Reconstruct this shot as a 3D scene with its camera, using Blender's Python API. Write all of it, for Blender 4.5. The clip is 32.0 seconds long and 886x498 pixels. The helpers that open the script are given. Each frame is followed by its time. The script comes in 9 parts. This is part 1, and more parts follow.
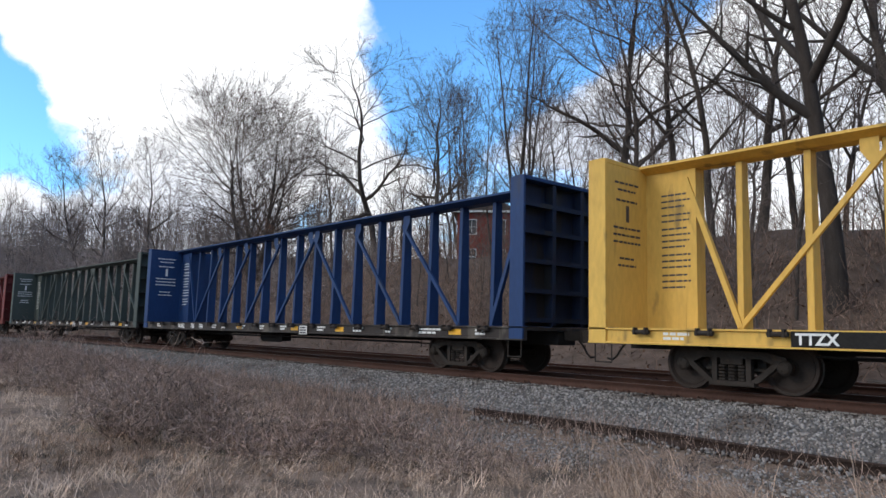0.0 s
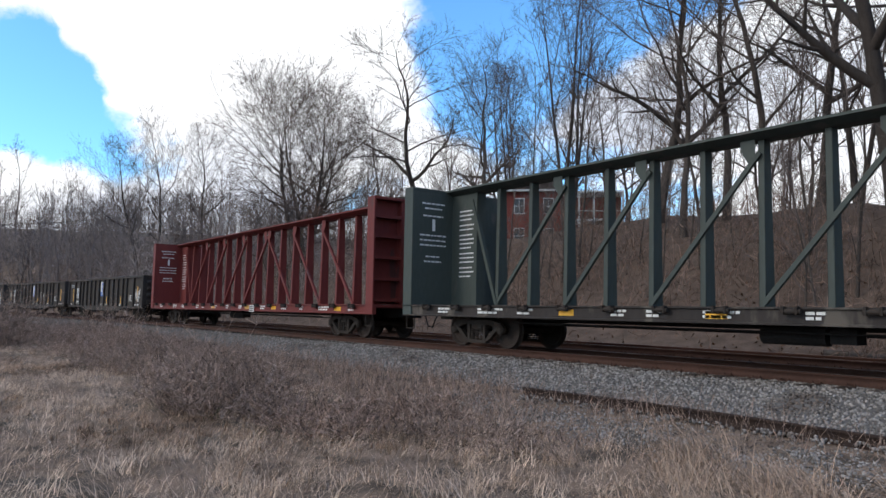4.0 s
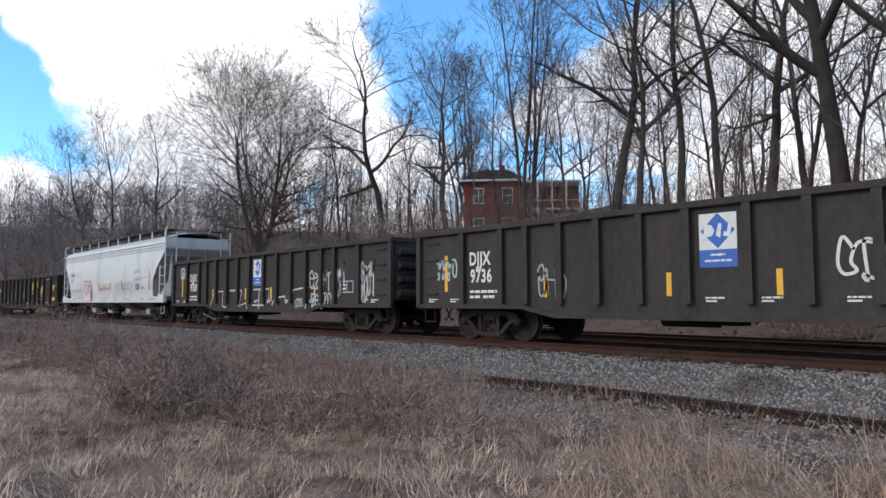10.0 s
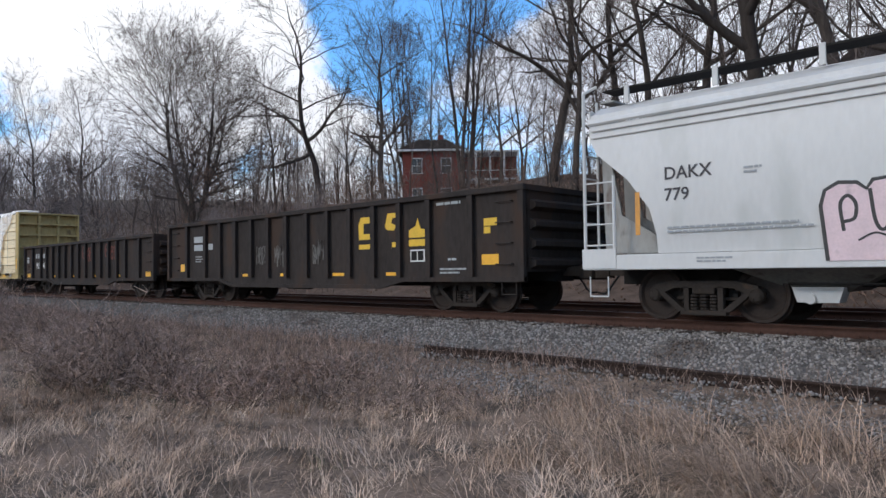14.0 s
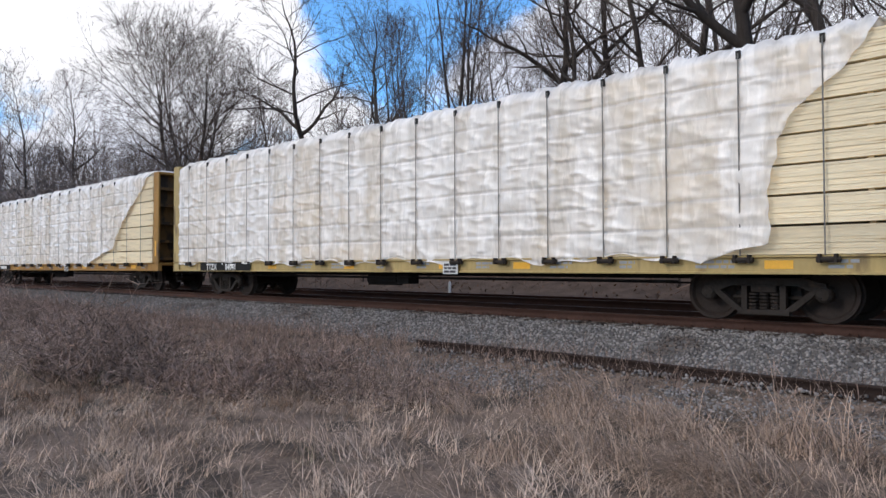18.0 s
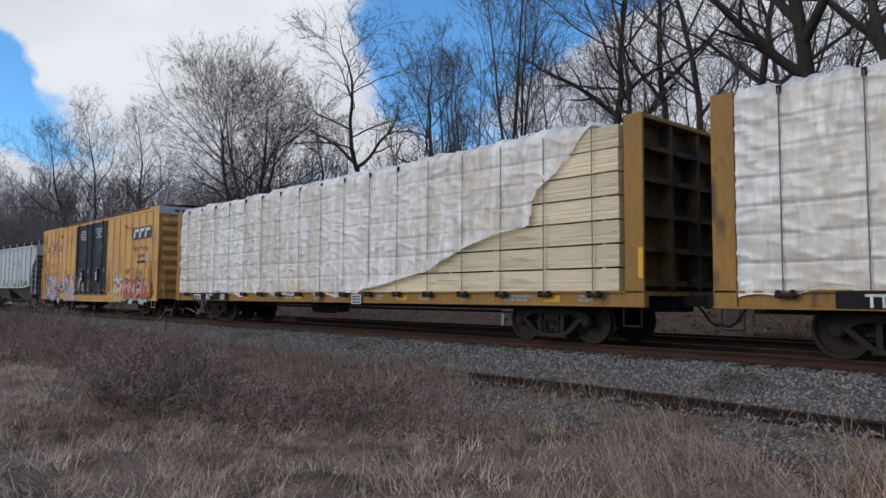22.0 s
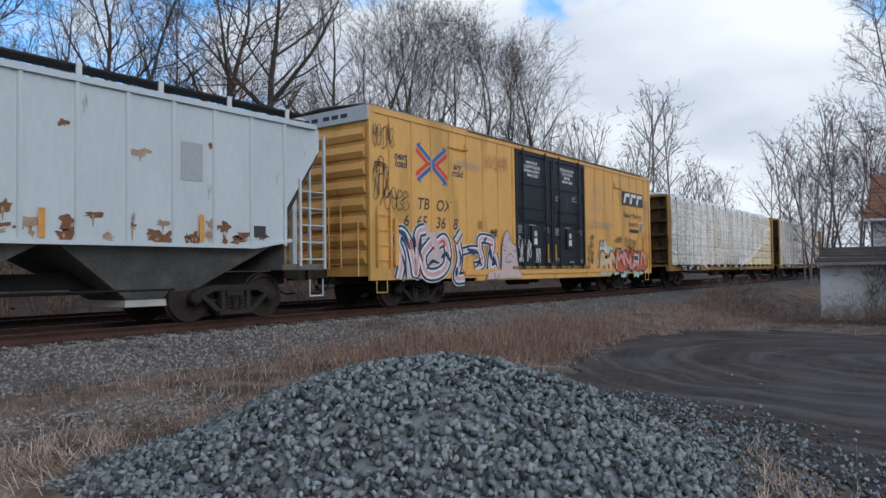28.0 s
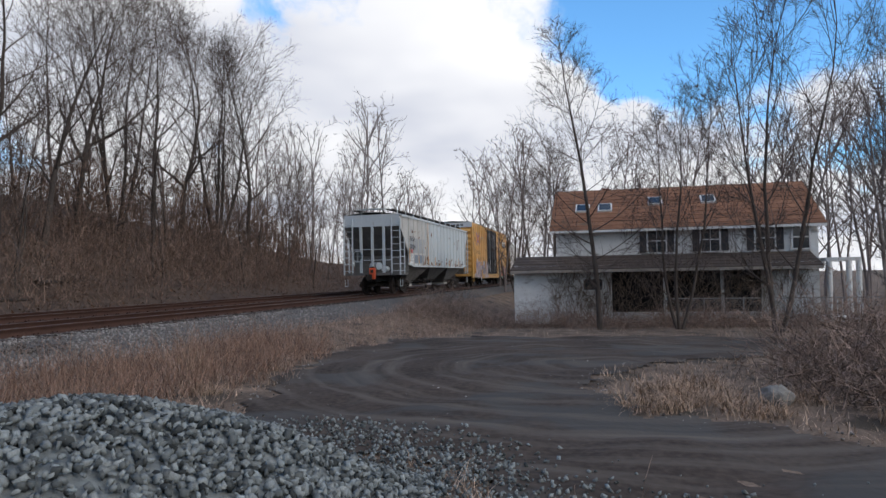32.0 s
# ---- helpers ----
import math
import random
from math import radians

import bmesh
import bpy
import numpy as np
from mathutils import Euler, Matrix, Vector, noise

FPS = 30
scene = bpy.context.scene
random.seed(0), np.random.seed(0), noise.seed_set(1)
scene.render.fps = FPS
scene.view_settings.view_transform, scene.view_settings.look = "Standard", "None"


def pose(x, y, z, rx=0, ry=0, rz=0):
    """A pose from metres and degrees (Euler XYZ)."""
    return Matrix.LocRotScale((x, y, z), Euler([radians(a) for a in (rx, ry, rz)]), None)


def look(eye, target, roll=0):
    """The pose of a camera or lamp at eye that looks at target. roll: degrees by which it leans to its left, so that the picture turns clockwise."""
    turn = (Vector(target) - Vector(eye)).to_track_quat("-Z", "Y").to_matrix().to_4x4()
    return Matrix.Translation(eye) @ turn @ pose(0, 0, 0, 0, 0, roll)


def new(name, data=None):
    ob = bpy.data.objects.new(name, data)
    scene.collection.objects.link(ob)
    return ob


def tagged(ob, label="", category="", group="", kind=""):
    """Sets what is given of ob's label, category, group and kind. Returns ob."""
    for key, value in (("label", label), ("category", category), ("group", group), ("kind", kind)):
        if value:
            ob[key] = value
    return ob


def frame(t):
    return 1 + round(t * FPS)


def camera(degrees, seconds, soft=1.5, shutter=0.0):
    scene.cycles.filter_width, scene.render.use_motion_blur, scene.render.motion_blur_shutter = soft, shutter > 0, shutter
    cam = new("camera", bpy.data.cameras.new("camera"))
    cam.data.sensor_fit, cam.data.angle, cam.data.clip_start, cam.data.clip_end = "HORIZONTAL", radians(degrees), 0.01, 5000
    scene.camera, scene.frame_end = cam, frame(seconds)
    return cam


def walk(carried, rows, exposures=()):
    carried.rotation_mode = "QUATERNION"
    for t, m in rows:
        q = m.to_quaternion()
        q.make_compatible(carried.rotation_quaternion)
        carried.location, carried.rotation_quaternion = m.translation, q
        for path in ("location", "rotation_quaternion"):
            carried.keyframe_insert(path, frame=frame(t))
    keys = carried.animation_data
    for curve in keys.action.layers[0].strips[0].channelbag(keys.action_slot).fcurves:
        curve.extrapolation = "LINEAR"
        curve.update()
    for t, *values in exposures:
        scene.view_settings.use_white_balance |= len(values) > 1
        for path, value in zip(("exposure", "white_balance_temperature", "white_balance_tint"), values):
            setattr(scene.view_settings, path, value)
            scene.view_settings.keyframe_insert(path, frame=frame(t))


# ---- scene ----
# Track runs along x at y = 12.85, rail tops at z = 0. The eye stands beside it.
EYE = (0.0, 0.0, 0.907)
TURNS = [
    (0.0, 48.87, 6.58, -1.32),
    (0.5, 50.92, 6.20, -1.24),
    (1.0, 51.87, 5.81, -1.26),
    (1.5, 51.93, 5.72, -1.18),
    (2.0, 52.38, 5.53, -1.20),
    (2.5, 52.54, 5.35, -0.92),
    (3.0, 52.67, 5.04, -0.94),
    (3.5, 52.70, 4.94, -0.97),
    (5.5, 52.93, 4.74, -0.86),
    (6.0, 52.97, 4.64, -0.49),
    (6.5, 52.75, 4.45, -0.53),
    (7.0, 52.43, 4.56, -0.17),
    (7.5, 52.01, 4.58, 0.18),
    (8.0, 51.81, 4.68, -0.10),
    (8.5, 51.51, 4.69, -0.08),
    (9.0, 50.81, 4.40, -0.26),
    (9.5, 50.12, 4.30, -0.37),
    (10.0, 49.63, 4.20, 0.12),
    (10.5, 48.84, 3.90, 0.41),
    (11.0, 46.24, 3.12, 0.10),
    (11.5, 44.44, 2.93, -0.22),
    (12.0, 44.14, 2.65, -0.14),
    (12.5, 44.34, 2.46, -0.05),
    (13.0, 45.08, 2.27, 0.24),
    (13.5, 45.03, 1.98, 0.43),
    (14.0, 44.78, 1.79, 0.63),
    (14.5, 44.43, 1.70, 0.62),
    (16.5, 44.11, 1.38, 0.49),
    (17.0, 44.31, 1.38, 0.79),
    (17.5, 44.30, 1.28, 0.98),
    (18.0, 44.24, 1.37, 0.17),
    (18.5, 44.37, 1.86, -0.14),
    (19.0, 44.50, 3.25, -0.85),
    (19.5, 46.13, 4.04, -0.75),
    (20.0, 47.76, 4.23, -0.56),
    (20.5, 48.36, 3.92, -0.44),
    (21.0, 48.56, 3.72, -0.42),
    (21.5, 48.46, 3.82, -0.30),
    (22.0, 48.45, 3.92, -0.38),
    (22.5, 48.35, 4.12, -0.18),
    (23.0, 48.25, 4.12, -0.08),
    (23.5, 47.65, 4.42, 0.32),
    (24.0, 45.45, 4.72, 0.02),
    (24.5, 37.95, 6.12, -0.08),
    (24.7, 33.79, 6.17, -0.10),
    (25.3, 20.00, 6.07, 0.66),
    (26.0, 5.37, 6.04, 0.68),
    (26.5, -9.66, 5.62, 0.59),
    (28.5, -63.34, 2.17, 0.63),
    (29.3, -71.28, 4.20, 0.30),
    (29.8, -74.33, 2.79, -0.11),
    (31.0, -75.59, 1.97, 1.00),
]
cam = camera(63.26, 32.0)
CAM_ROWS = [(t, pose(*EYE, 90 + p, r, y)) for t, y, p, r in TURNS]
CAM_ROWS += [(31.2, pose(*EYE, 92.0, 1.0, -75.6)), (32.0, pose(1.25, 0.33, 0.91, 92.1, 1.0, -75.9))]
walk(cam, CAM_ROWS, exposures=[(0.0, 0.0, 6450, 10), (10.0, 0.0, 6450, 11), (12.5, 0.14, 6650, 12), (13.2, 0.04, 6500, 12), (14.0, -0.14, 6300, 11), (14.6, -0.14, 6300, 11), (16.5, 0.3, 6500, 13), (17.3, 0.22, 6450, 13), (18.1, -0.2, 6400, 13), (19.0, -0.55, 6350, 12), (22.0, -0.66, 6250, 12), (24.0, -0.62, 6150, 11), (25.0, -0.5, 5900, 10), (26.0, -0.25, 6100, 12), (28.5, -0.42, 6050, 7), (30.2, -0.42, 6150, 7), (31.0, -0.28, 6200, 8), (32.0, -0.35, 6450, 11)])

# ---- light ----
SUN_EL, SUN_AZ = 24.0, 200.0  # degrees; azimuth from +y clockwise, behind the eye
world = bpy.data.worlds.new("sky")
scene.world = world
world.use_nodes = True
wn, wl = world.node_tree.nodes, world.node_tree.links
wn.clear()


def wnode(kind, **sets):
    n = wn.new(kind)
    for k, v in sets.items():
        if k in n.inputs:
            n.inputs[k].default_value = v
    return n


def wmath(op, a, b=None, c=None):
    n = wn.new("ShaderNodeMath")
    n.operation = op
    for i, v in enumerate((a, b, c)):
        if v is None:
            continue
        if isinstance(v, (int, float)):
            n.inputs[i].default_value = v
        else:
            wl.new(v, n.inputs[i])
    return n.outputs[0]


sky = wn.new("ShaderNodeTexSky")
sky.sky_type, sky.sun_disc = "NISHITA", False
sky.sun_elevation, sky.sun_rotation = radians(SUN_EL), radians(SUN_AZ)
sky.air_density, sky.dust_density, sky.ozone_density = 1.0, 0.4, 2.5
way = wn.new("ShaderNodeTexCoord").outputs["Generated"]
sep = wn.new("ShaderNodeSeparateXYZ")
wl.new(way, sep.inputs[0])
height = wmath("MAXIMUM", sep.outputs[2], 0.0)
# clouds lie on a flat layer overhead
over = wmath("ADD", height, 0.16)
flat = wn.new("ShaderNodeCombineXYZ")
wl.new(wmath("DIVIDE", sep.outputs[0], over), flat.inputs[0])
wl.new(wmath("DIVIDE", sep.outputs[1], over), flat.inputs[1])
big = wnode("ShaderNodeTexNoise", Scale=0.55, Detail=9.0, Roughness=0.52, Distortion=0.25)
wl.new(flat.outputs[0], big.inputs["Vector"])


warp = wnode("ShaderNodeTexNoise", Scale=4.0, Detail=6.0, Roughness=0.55)
wl.new(way, warp.inputs["Vector"])
shift = wn.new("ShaderNodeVectorMath")
shift.operation = "MULTIPLY_ADD"
wl.new(warp.outputs["Color"], shift.inputs[0])
shift.inputs[1].default_value, shift.inputs[2].default_value = (0.24, 0.24, 0.14), (-0.12, -0.12, -0.07)
bent = wn.new("ShaderNodeVectorMath")
bent.operation = "ADD"
wl.new(way, bent.inputs[0])
wl.new(shift.outputs[0], bent.inputs[1])
unit = wn.new("ShaderNodeVectorMath")
unit.operation = "NORMALIZE"
wl.new(bent.outputs[0], unit.inputs[0])


def bank(az, el, wide, amount):
    """A cloud bank round one direction: azimuth to the left of +y, elevation, in degrees."""
    v = Vector((-math.sin(radians(az)) * math.cos(radians(el)), math.cos(radians(az)) * math.cos(radians(el)), math.sin(radians(el))))
    n = wn.new("ShaderNodeVectorMath")
    n.operation = "DOT_PRODUCT"
    wl.new(unit.outputs[0], n.inputs[0])
    n.inputs[1].default_value = v
    m = wn.new("ShaderNodeMapRange")
    m.interpolation_type = "SMOOTHSTEP"
    m.inputs["From Min"].default_value, m.inputs["From Max"].default_value = math.cos(radians(wide)), 1.0
    m.inputs["To Min"].default_value, m.inputs["To Max"].default_value = 0.0, amount
    wl.new(n.outputs["Value"], m.inputs["Value"])
    return m.outputs[0]


cover = big.outputs["Fac"]
for one in ((68, 21, 15, 0.34), (84, 30, 16, 0.26), (50, 22, 12, -0.20), (42, 25, 10, -0.12), (84, 16, 7, -0.30), (76, 12, 4, -0.16), (88, 7, 9, 0.20), (28, 13, 16, 0.14), (14, 20, 22, 0.26), (35, 26, 8, -0.08), (-20, 25, 9, -0.14),
            (-70, 13, 24, 0.24), (-65, 20, 6, -0.15), (-97, 20, 13, -0.24), (-84, 24, 10, -0.10), (-104, 13, 10, -0.14), (-44, 12, 14, 0.12), (-98, 7, 12, 0.14), (150, 30, 60, 0.12)):
    cover = wmath("ADD", cover, bank(*one))
curl = wnode("ShaderNodeTexNoise", Scale=7.0, Detail=6.0, Roughness=0.6)
wl.new(bent.outputs[0], curl.inputs["Vector"])
cover = wmath("MULTIPLY_ADD", curl.outputs["Fac"], 0.46, wmath("ADD", cover, -0.23))
# pale haze along the horizon
low = wn.new("ShaderNodeMapRange")
low.inputs["From Min"].default_value, low.inputs["From Max"].default_value = 0.20, 0.03
low.inputs["To Min"].default_value, low.inputs["To Max"].default_value = 0.0, 0.16
wl.new(height, low.inputs["Value"])
cover = wmath("ADD", cover, low.outputs[0])
edge = wn.new("ShaderNodeMapRange")
edge.interpolation_type = "SMOOTHSTEP"
edge.inputs["From Min"].default_value, edge.inputs["From Max"].default_value = 0.47, 0.60
wl.new(cover, edge.inputs["Value"])
shade = wnode("ShaderNodeTexNoise", Scale=0.8, Detail=4.0, Roughness=0.45)
wl.new(flat.outputs[0], shade.inputs["Vector"])
tone = wn.new("ShaderNodeValToRGB")
tone.color_ramp.elements[0].position, tone.color_ramp.elements[0].color = 0.36, (0.76, 0.80, 0.90, 1)
tone.color_ramp.elements[1].position, tone.color_ramp.elements[1].color = 0.56, (1.18, 1.19, 1.21, 1)
wl.new(shade.outputs["Fac"], tone.inputs[0])
bg_sky, bg_cloud = wnode("ShaderNodeBackground", Strength=0.27), wnode("ShaderNodeBackground", Strength=1.1)
deep = wn.new("ShaderNodeMix")  # deep winter blue
deep.data_type, deep.blend_type = "RGBA", "MULTIPLY"
deep.inputs[0].default_value, deep.inputs[7].default_value = 1.0, (0.62, 1.0, 1.22, 1)
wl.new(sky.outputs[0], deep.inputs[6])
wl.new(deep.outputs[2], bg_sky.inputs[0])
wl.new(tone.outputs[0], bg_cloud.inputs[0])
mix = wn.new("ShaderNodeMixShader")
wl.new(edge.outputs[0], mix.inputs[0])
wl.new(bg_sky.outputs[0], mix.inputs[1])
wl.new(bg_cloud.outputs[0], mix.inputs[2])
wl.new(mix.outputs[0], wn.new("ShaderNodeOutputWorld").inputs[0])

sun = new("sun", bpy.data.lights.new("sun", "SUN"))
sun.data.energy, sun.data.angle, sun.data.color = 1.1, radians(14), (1.0, 0.95, 0.88)
sun.matrix_world = look((40 * math.sin(radians(SUN_AZ)), 40 * math.cos(radians(SUN_AZ)), 40 * math.tan(radians(SUN_EL))), (0, 0, 0))

# ---- materials ----
MATS = {}


def mat(name, base, rough=0.7, metal=0.0, var=0.18, scale=3.0, bump=0.15, stretch=(1, 1, 1), spot=None, spot_at=0.62, spot_scale=5.0, island=0.0, each=0.0, fine=9.0, spec=None, zone=None):
    """Colour with slow and fine variation, spots of wear or dirt, relief; island and each vary it piece by piece."""
    if name in MATS:
        return MATS[name]
    m = bpy.data.materials.new(name)
    m.use_nodes = True
    n, l = m.node_tree.nodes, m.node_tree.links
    b = n["Principled BSDF"]
    b.inputs["Metallic"].default_value = metal
    b.inputs["Specular IOR Level"].default_value = (0.45 if rough < 0.65 else 0.12) if spec is None else spec
    co = n.new("ShaderNodeTexCoord").outputs["Object"]
    mp = n.new("ShaderNodeMapping")
    mp.inputs["Scale"].default_value = stretch
    l.new(co, mp.inputs[0])

    def noise_node(s, d=5.0, src=mp.outputs[0]):
        q = n.new("ShaderNodeTexNoise")
        q.inputs["Scale"].default_value, q.inputs["Detail"].default_value = s, d
        l.new(src, q.inputs["Vector"])
        return q.outputs["Fac"]

    def blend(fac, a, c):
        q = n.new("ShaderNodeMix")
        q.data_type = "RGBA"
        for sock, v in ((q.inputs[0], fac), (q.inputs[6], a), (q.inputs[7], c)):
            if isinstance(v, tuple):
                sock.default_value = (*v, 1)
            elif isinstance(v, float):
                sock.default_value = v
            else:
                l.new(v, sock)
        return q.outputs[2]

    lo, hi = tuple(max(0, c * (1 - var)) for c in base), tuple(min(1, c * (1 + var)) for c in base)
    slow, quick = noise_node(scale), noise_node(scale * fine, 3.0)
    mid = n.new("ShaderNodeMath")
    mid.operation = "MULTIPLY_ADD"
    l.new(quick, mid.inputs[0])
    mid.inputs[1].default_value = 0.45
    half = n.new("ShaderNodeMath")
    half.operation = "MULTIPLY"
    l.new(slow, half.inputs[0])
    half.inputs[1].default_value = 0.6
    l.new(half.outputs[0], mid.inputs[2])
    rng = n.new("ShaderNodeMapRange")
    rng.inputs["From Min"].default_value, rng.inputs["From Max"].default_value = 0.33, 0.72
    l.new(mid.outputs[0], rng.inputs["Value"])
    col = blend(rng.outputs[0], lo, hi)
    if spot:
        q = n.new("ShaderNodeMapRange")
        q.inputs["From Min"].default_value, q.inputs["From Max"].default_value = spot_at, spot_at + 0.09
        l.new(noise_node(spot_scale, 6.0), q.inputs["Value"])
        col = blend(q.outputs[0], col, spot)
    if zone:  # another soil beyond a line: (axis, from, to, colour)
        sp = n.new("ShaderNodeSeparateXYZ")
        l.new(co, sp.inputs[0])
        ad = n.new("ShaderNodeMath")
        ad.operation = "MULTIPLY_ADD"
        l.new(slow, ad.inputs[0])
        ad.inputs[1].default_value = 4.0
        l.new(sp.outputs[zone[0]], ad.inputs[2])
        zr = n.new("ShaderNodeMapRange")
        zr.inputs["From Min"].default_value, zr.inputs["From Max"].default_value = zone[1] + 2, zone[2] + 2
        l.new(ad.outputs[0], zr.inputs["Value"])
        other = blend(rng.outputs[0], tuple(c * 0.5 for c in zone[3]), tuple(c * 1.5 for c in zone[3]))
        col = blend(zr.outputs[0], col, other)
    for amount, src in ((island, "ShaderNodeNewGeometry"), (each, "ShaderNodeObjectInfo")):
        if amount:
            r = n.new(src).outputs["Random Per Island" if src == "ShaderNodeNewGeometry" else "Random"]
            q = n.new("ShaderNodeMapRange")
            q.inputs["To Min"].default_value, q.inputs["To Max"].default_value = 1 - amount, 1 + amount
            l.new(r, q.inputs["Value"])
            h = n.new("ShaderNodeHueSaturation")
            l.new(q.outputs[0], h.inputs["Value"])
            l.new(col, h.inputs["Color"])
            col = h.outputs[0]
    l.new(col, b.inputs["Base Color"])
    rr = n.new("ShaderNodeMapRange")
    rr.inputs["To Min"].default_value, rr.inputs["To Max"].default_value = max(0.05, rough - 0.12), min(1, rough + 0.12)
    l.new(slow, rr.inputs["Value"])
    l.new(rr.outputs[0], b.inputs["Roughness"])
    if bump:
        bp = n.new("ShaderNodeBump")
        bp.inputs["Strength"].default_value, bp.inputs["Distance"].default_value = bump, 0.02
        l.new(quick, bp.inputs["Height"])
        l.new(bp.outputs[0], b.inputs["Normal"])
    MATS[name] = m
    return m


# ---- mesh helpers ----
def box(bm, x0, x1, y0, y1, z0, z1):
    v = [bm.verts.new((x, y, z)) for z in (z0, z1) for y in (y0, y1) for x in (x0, x1)]
    for f in ((0, 2, 3, 1), (4, 5, 7, 6), (0, 1, 5, 4), (2, 6, 7, 3), (0, 4, 6, 2), (1, 3, 7, 5)):
        bm.faces.new([v[i] for i in f])
    return bm


def prism(bm, pts, a, b, axis="y"):
    """Extrudes an outline from a to b: axis y takes (x, z) points, x takes (y, z), z takes (x, y)."""
    put = {"y": lambda p, d: (p[0], d, p[1]), "x": lambda p, d: (d, p[0], p[1]), "z": lambda p, d: (p[0], p[1], d)}[axis]
    lo, hi = [bm.verts.new(put(p, a)) for p in pts], [bm.verts.new(put(p, b)) for p in pts]
    n = len(pts)
    sides = [bm.faces.new((lo[i], lo[(i + 1) % n], hi[(i + 1) % n], hi[i])) for i in range(n)]
    caps = [bm.faces.new(lo[::-1]), bm.faces.new(hi)]
    bmesh.ops.recalc_face_normals(bm, faces=sides + caps)
    return bm


def rod(bm, p, q, r, n=6, r2=None):
    p, q = Vector(p), Vector(q)
    w = (q - p).normalized()
    u = w.orthogonal().normalized()
    s = w.cross(u)
    rings = []
    for c, rad in ((p, r), (q, r if r2 is None else r2)):
        rings.append([bm.verts.new(c + rad * (math.cos(2 * math.pi * i / n) * u + math.sin(2 * math.pi * i / n) * s)) for i in range(n)])
    for i in range(n):
        bm.faces.new((rings[0][i], rings[0][(i + 1) % n], rings[1][(i + 1) % n], rings[1][i]))
    bm.faces.new(rings[0][::-1])
    bm.faces.new(rings[1])
    return bm


def bar(bm, p, q, w, d):
    """A flat bar in the xz plane from p to q (x, y, z), w wide, d deep in y."""
    p, q = Vector(p), Vector(q)
    t = Vector((q.x - p.x, 0, q.z - p.z)).normalized()
    s = Vector((-t.z, 0, t.x)) * w / 2
    return prism(bm, [((p - s).x, (p - s).z), ((q - s).x, (q - s).z), ((q + s).x, (q + s).z), ((p + s).x, (p + s).z)], p.y - d / 2, p.y + d / 2)


def soft(bm, w):
    bmesh.ops.bevel(bm, geom=bm.edges[:], offset=w, segments=1, affect="EDGES")
    return bm


def mesh_of(name, bm, material):
    me = bpy.data.meshes.new(name)
    bm.to_mesh(me)
    bm.free()
    me.materials.append(material)
    return me


def part(name, bm, material, parent, label=""):
    """One mesh object under a thing or under a part. bm: a bmesh, or a mesh shared with alike parts."""
    me = bm if isinstance(bm, bpy.types.Mesh) else mesh_of(name, bm, material)
    ob = new(name, me)
    ob.parent = parent
    return tagged(ob, label=label)


def B():
    return bmesh.new()


def thing(name, label, category, group="", at=None, kind=""):
    ob = new(name)
    ob.empty_display_size = 0.3
    if at is not None:
        ob.matrix_basis = at
    return tagged(ob, label=label, category=category, group=group, kind=kind)


def raw(name, verts, faces, material, smooth=False):
    """A mesh straight from arrays; all faces have the same number of corners."""
    verts, faces = np.asarray(verts, dtype=np.float32), np.asarray(faces, dtype=np.int32)
    me = bpy.data.meshes.new(name)
    k = faces.shape[1]
    me.vertices.add(len(verts))
    me.vertices.foreach_set("co", verts.ravel())
    me.loops.add(faces.size)
    me.loops.foreach_set("vertex_index", faces.ravel())
    me.polygons.add(len(faces))
    me.polygons.foreach_set("loop_start", np.arange(0, faces.size, k, dtype=np.int32))
    me.polygons.foreach_set("loop_total", np.full(len(faces), k, dtype=np.int32))
    me.update(calc_edges=True)
    me.validate()
    if smooth:
        me.shade_smooth()
    me.materials.append(material)
    return me


def text_mesh(body, size, material, bold=0.0, shear=0.0, spacing=1.0, width=1.0):
    """Lettering that stands in the xz plane and is read from -y; its lower left corner is the origin."""
    cu = bpy.data.curves.new("lettering", "FONT")
    cu.body, cu.size, cu.offset, cu.shear, cu.space_character, cu.resolution_u = body, size, bold, shear, spacing, 3
    tmp = bpy.data.objects.new("lettering", cu)
    me = bpy.data.meshes.new_from_object(tmp)
    bpy.data.objects.remove(tmp)
    bpy.data.curves.remove(cu)
    me.transform(Matrix.Rotation(radians(90), 4, "X") @ Matrix.Diagonal((width, 1, 1, 1)))
    me.materials.append(material)
    return me


def smooth01(a, b, x):
    t = np.clip((np.asarray(x, dtype=float) - a) / (b - a), 0, 1)
    return t * t * (3 - 2 * t)

# ---- ground and tracks ----
YC, YC2 = 12.85, 17.1  # centres of the two tracks


def bend(x):
    """How far the line has swung away from the eye's side at x; it curves back to that side in the west."""
    d = np.maximum(np.asarray(x, dtype=float) - 58.0, 0)
    e = np.maximum(-34.0 - np.asarray(x, dtype=float), 0)
    return np.minimum(d * d / (2 * 280.0), 0.42 * d) - np.minimum(e * e / (2 * 280.0), 0.42 * e)


def waves(x, y, s, k=0.0):
    return (np.sin(x * s + 1.3 * np.sin(y * s * 0.7 + k)) + np.sin(y * s * 1.13 + 1.7 * np.sin(x * s * 0.6 + 2 * k + 1)) + 0.6 * np.sin((x + y) * s * 1.9 + k)) / 2.6


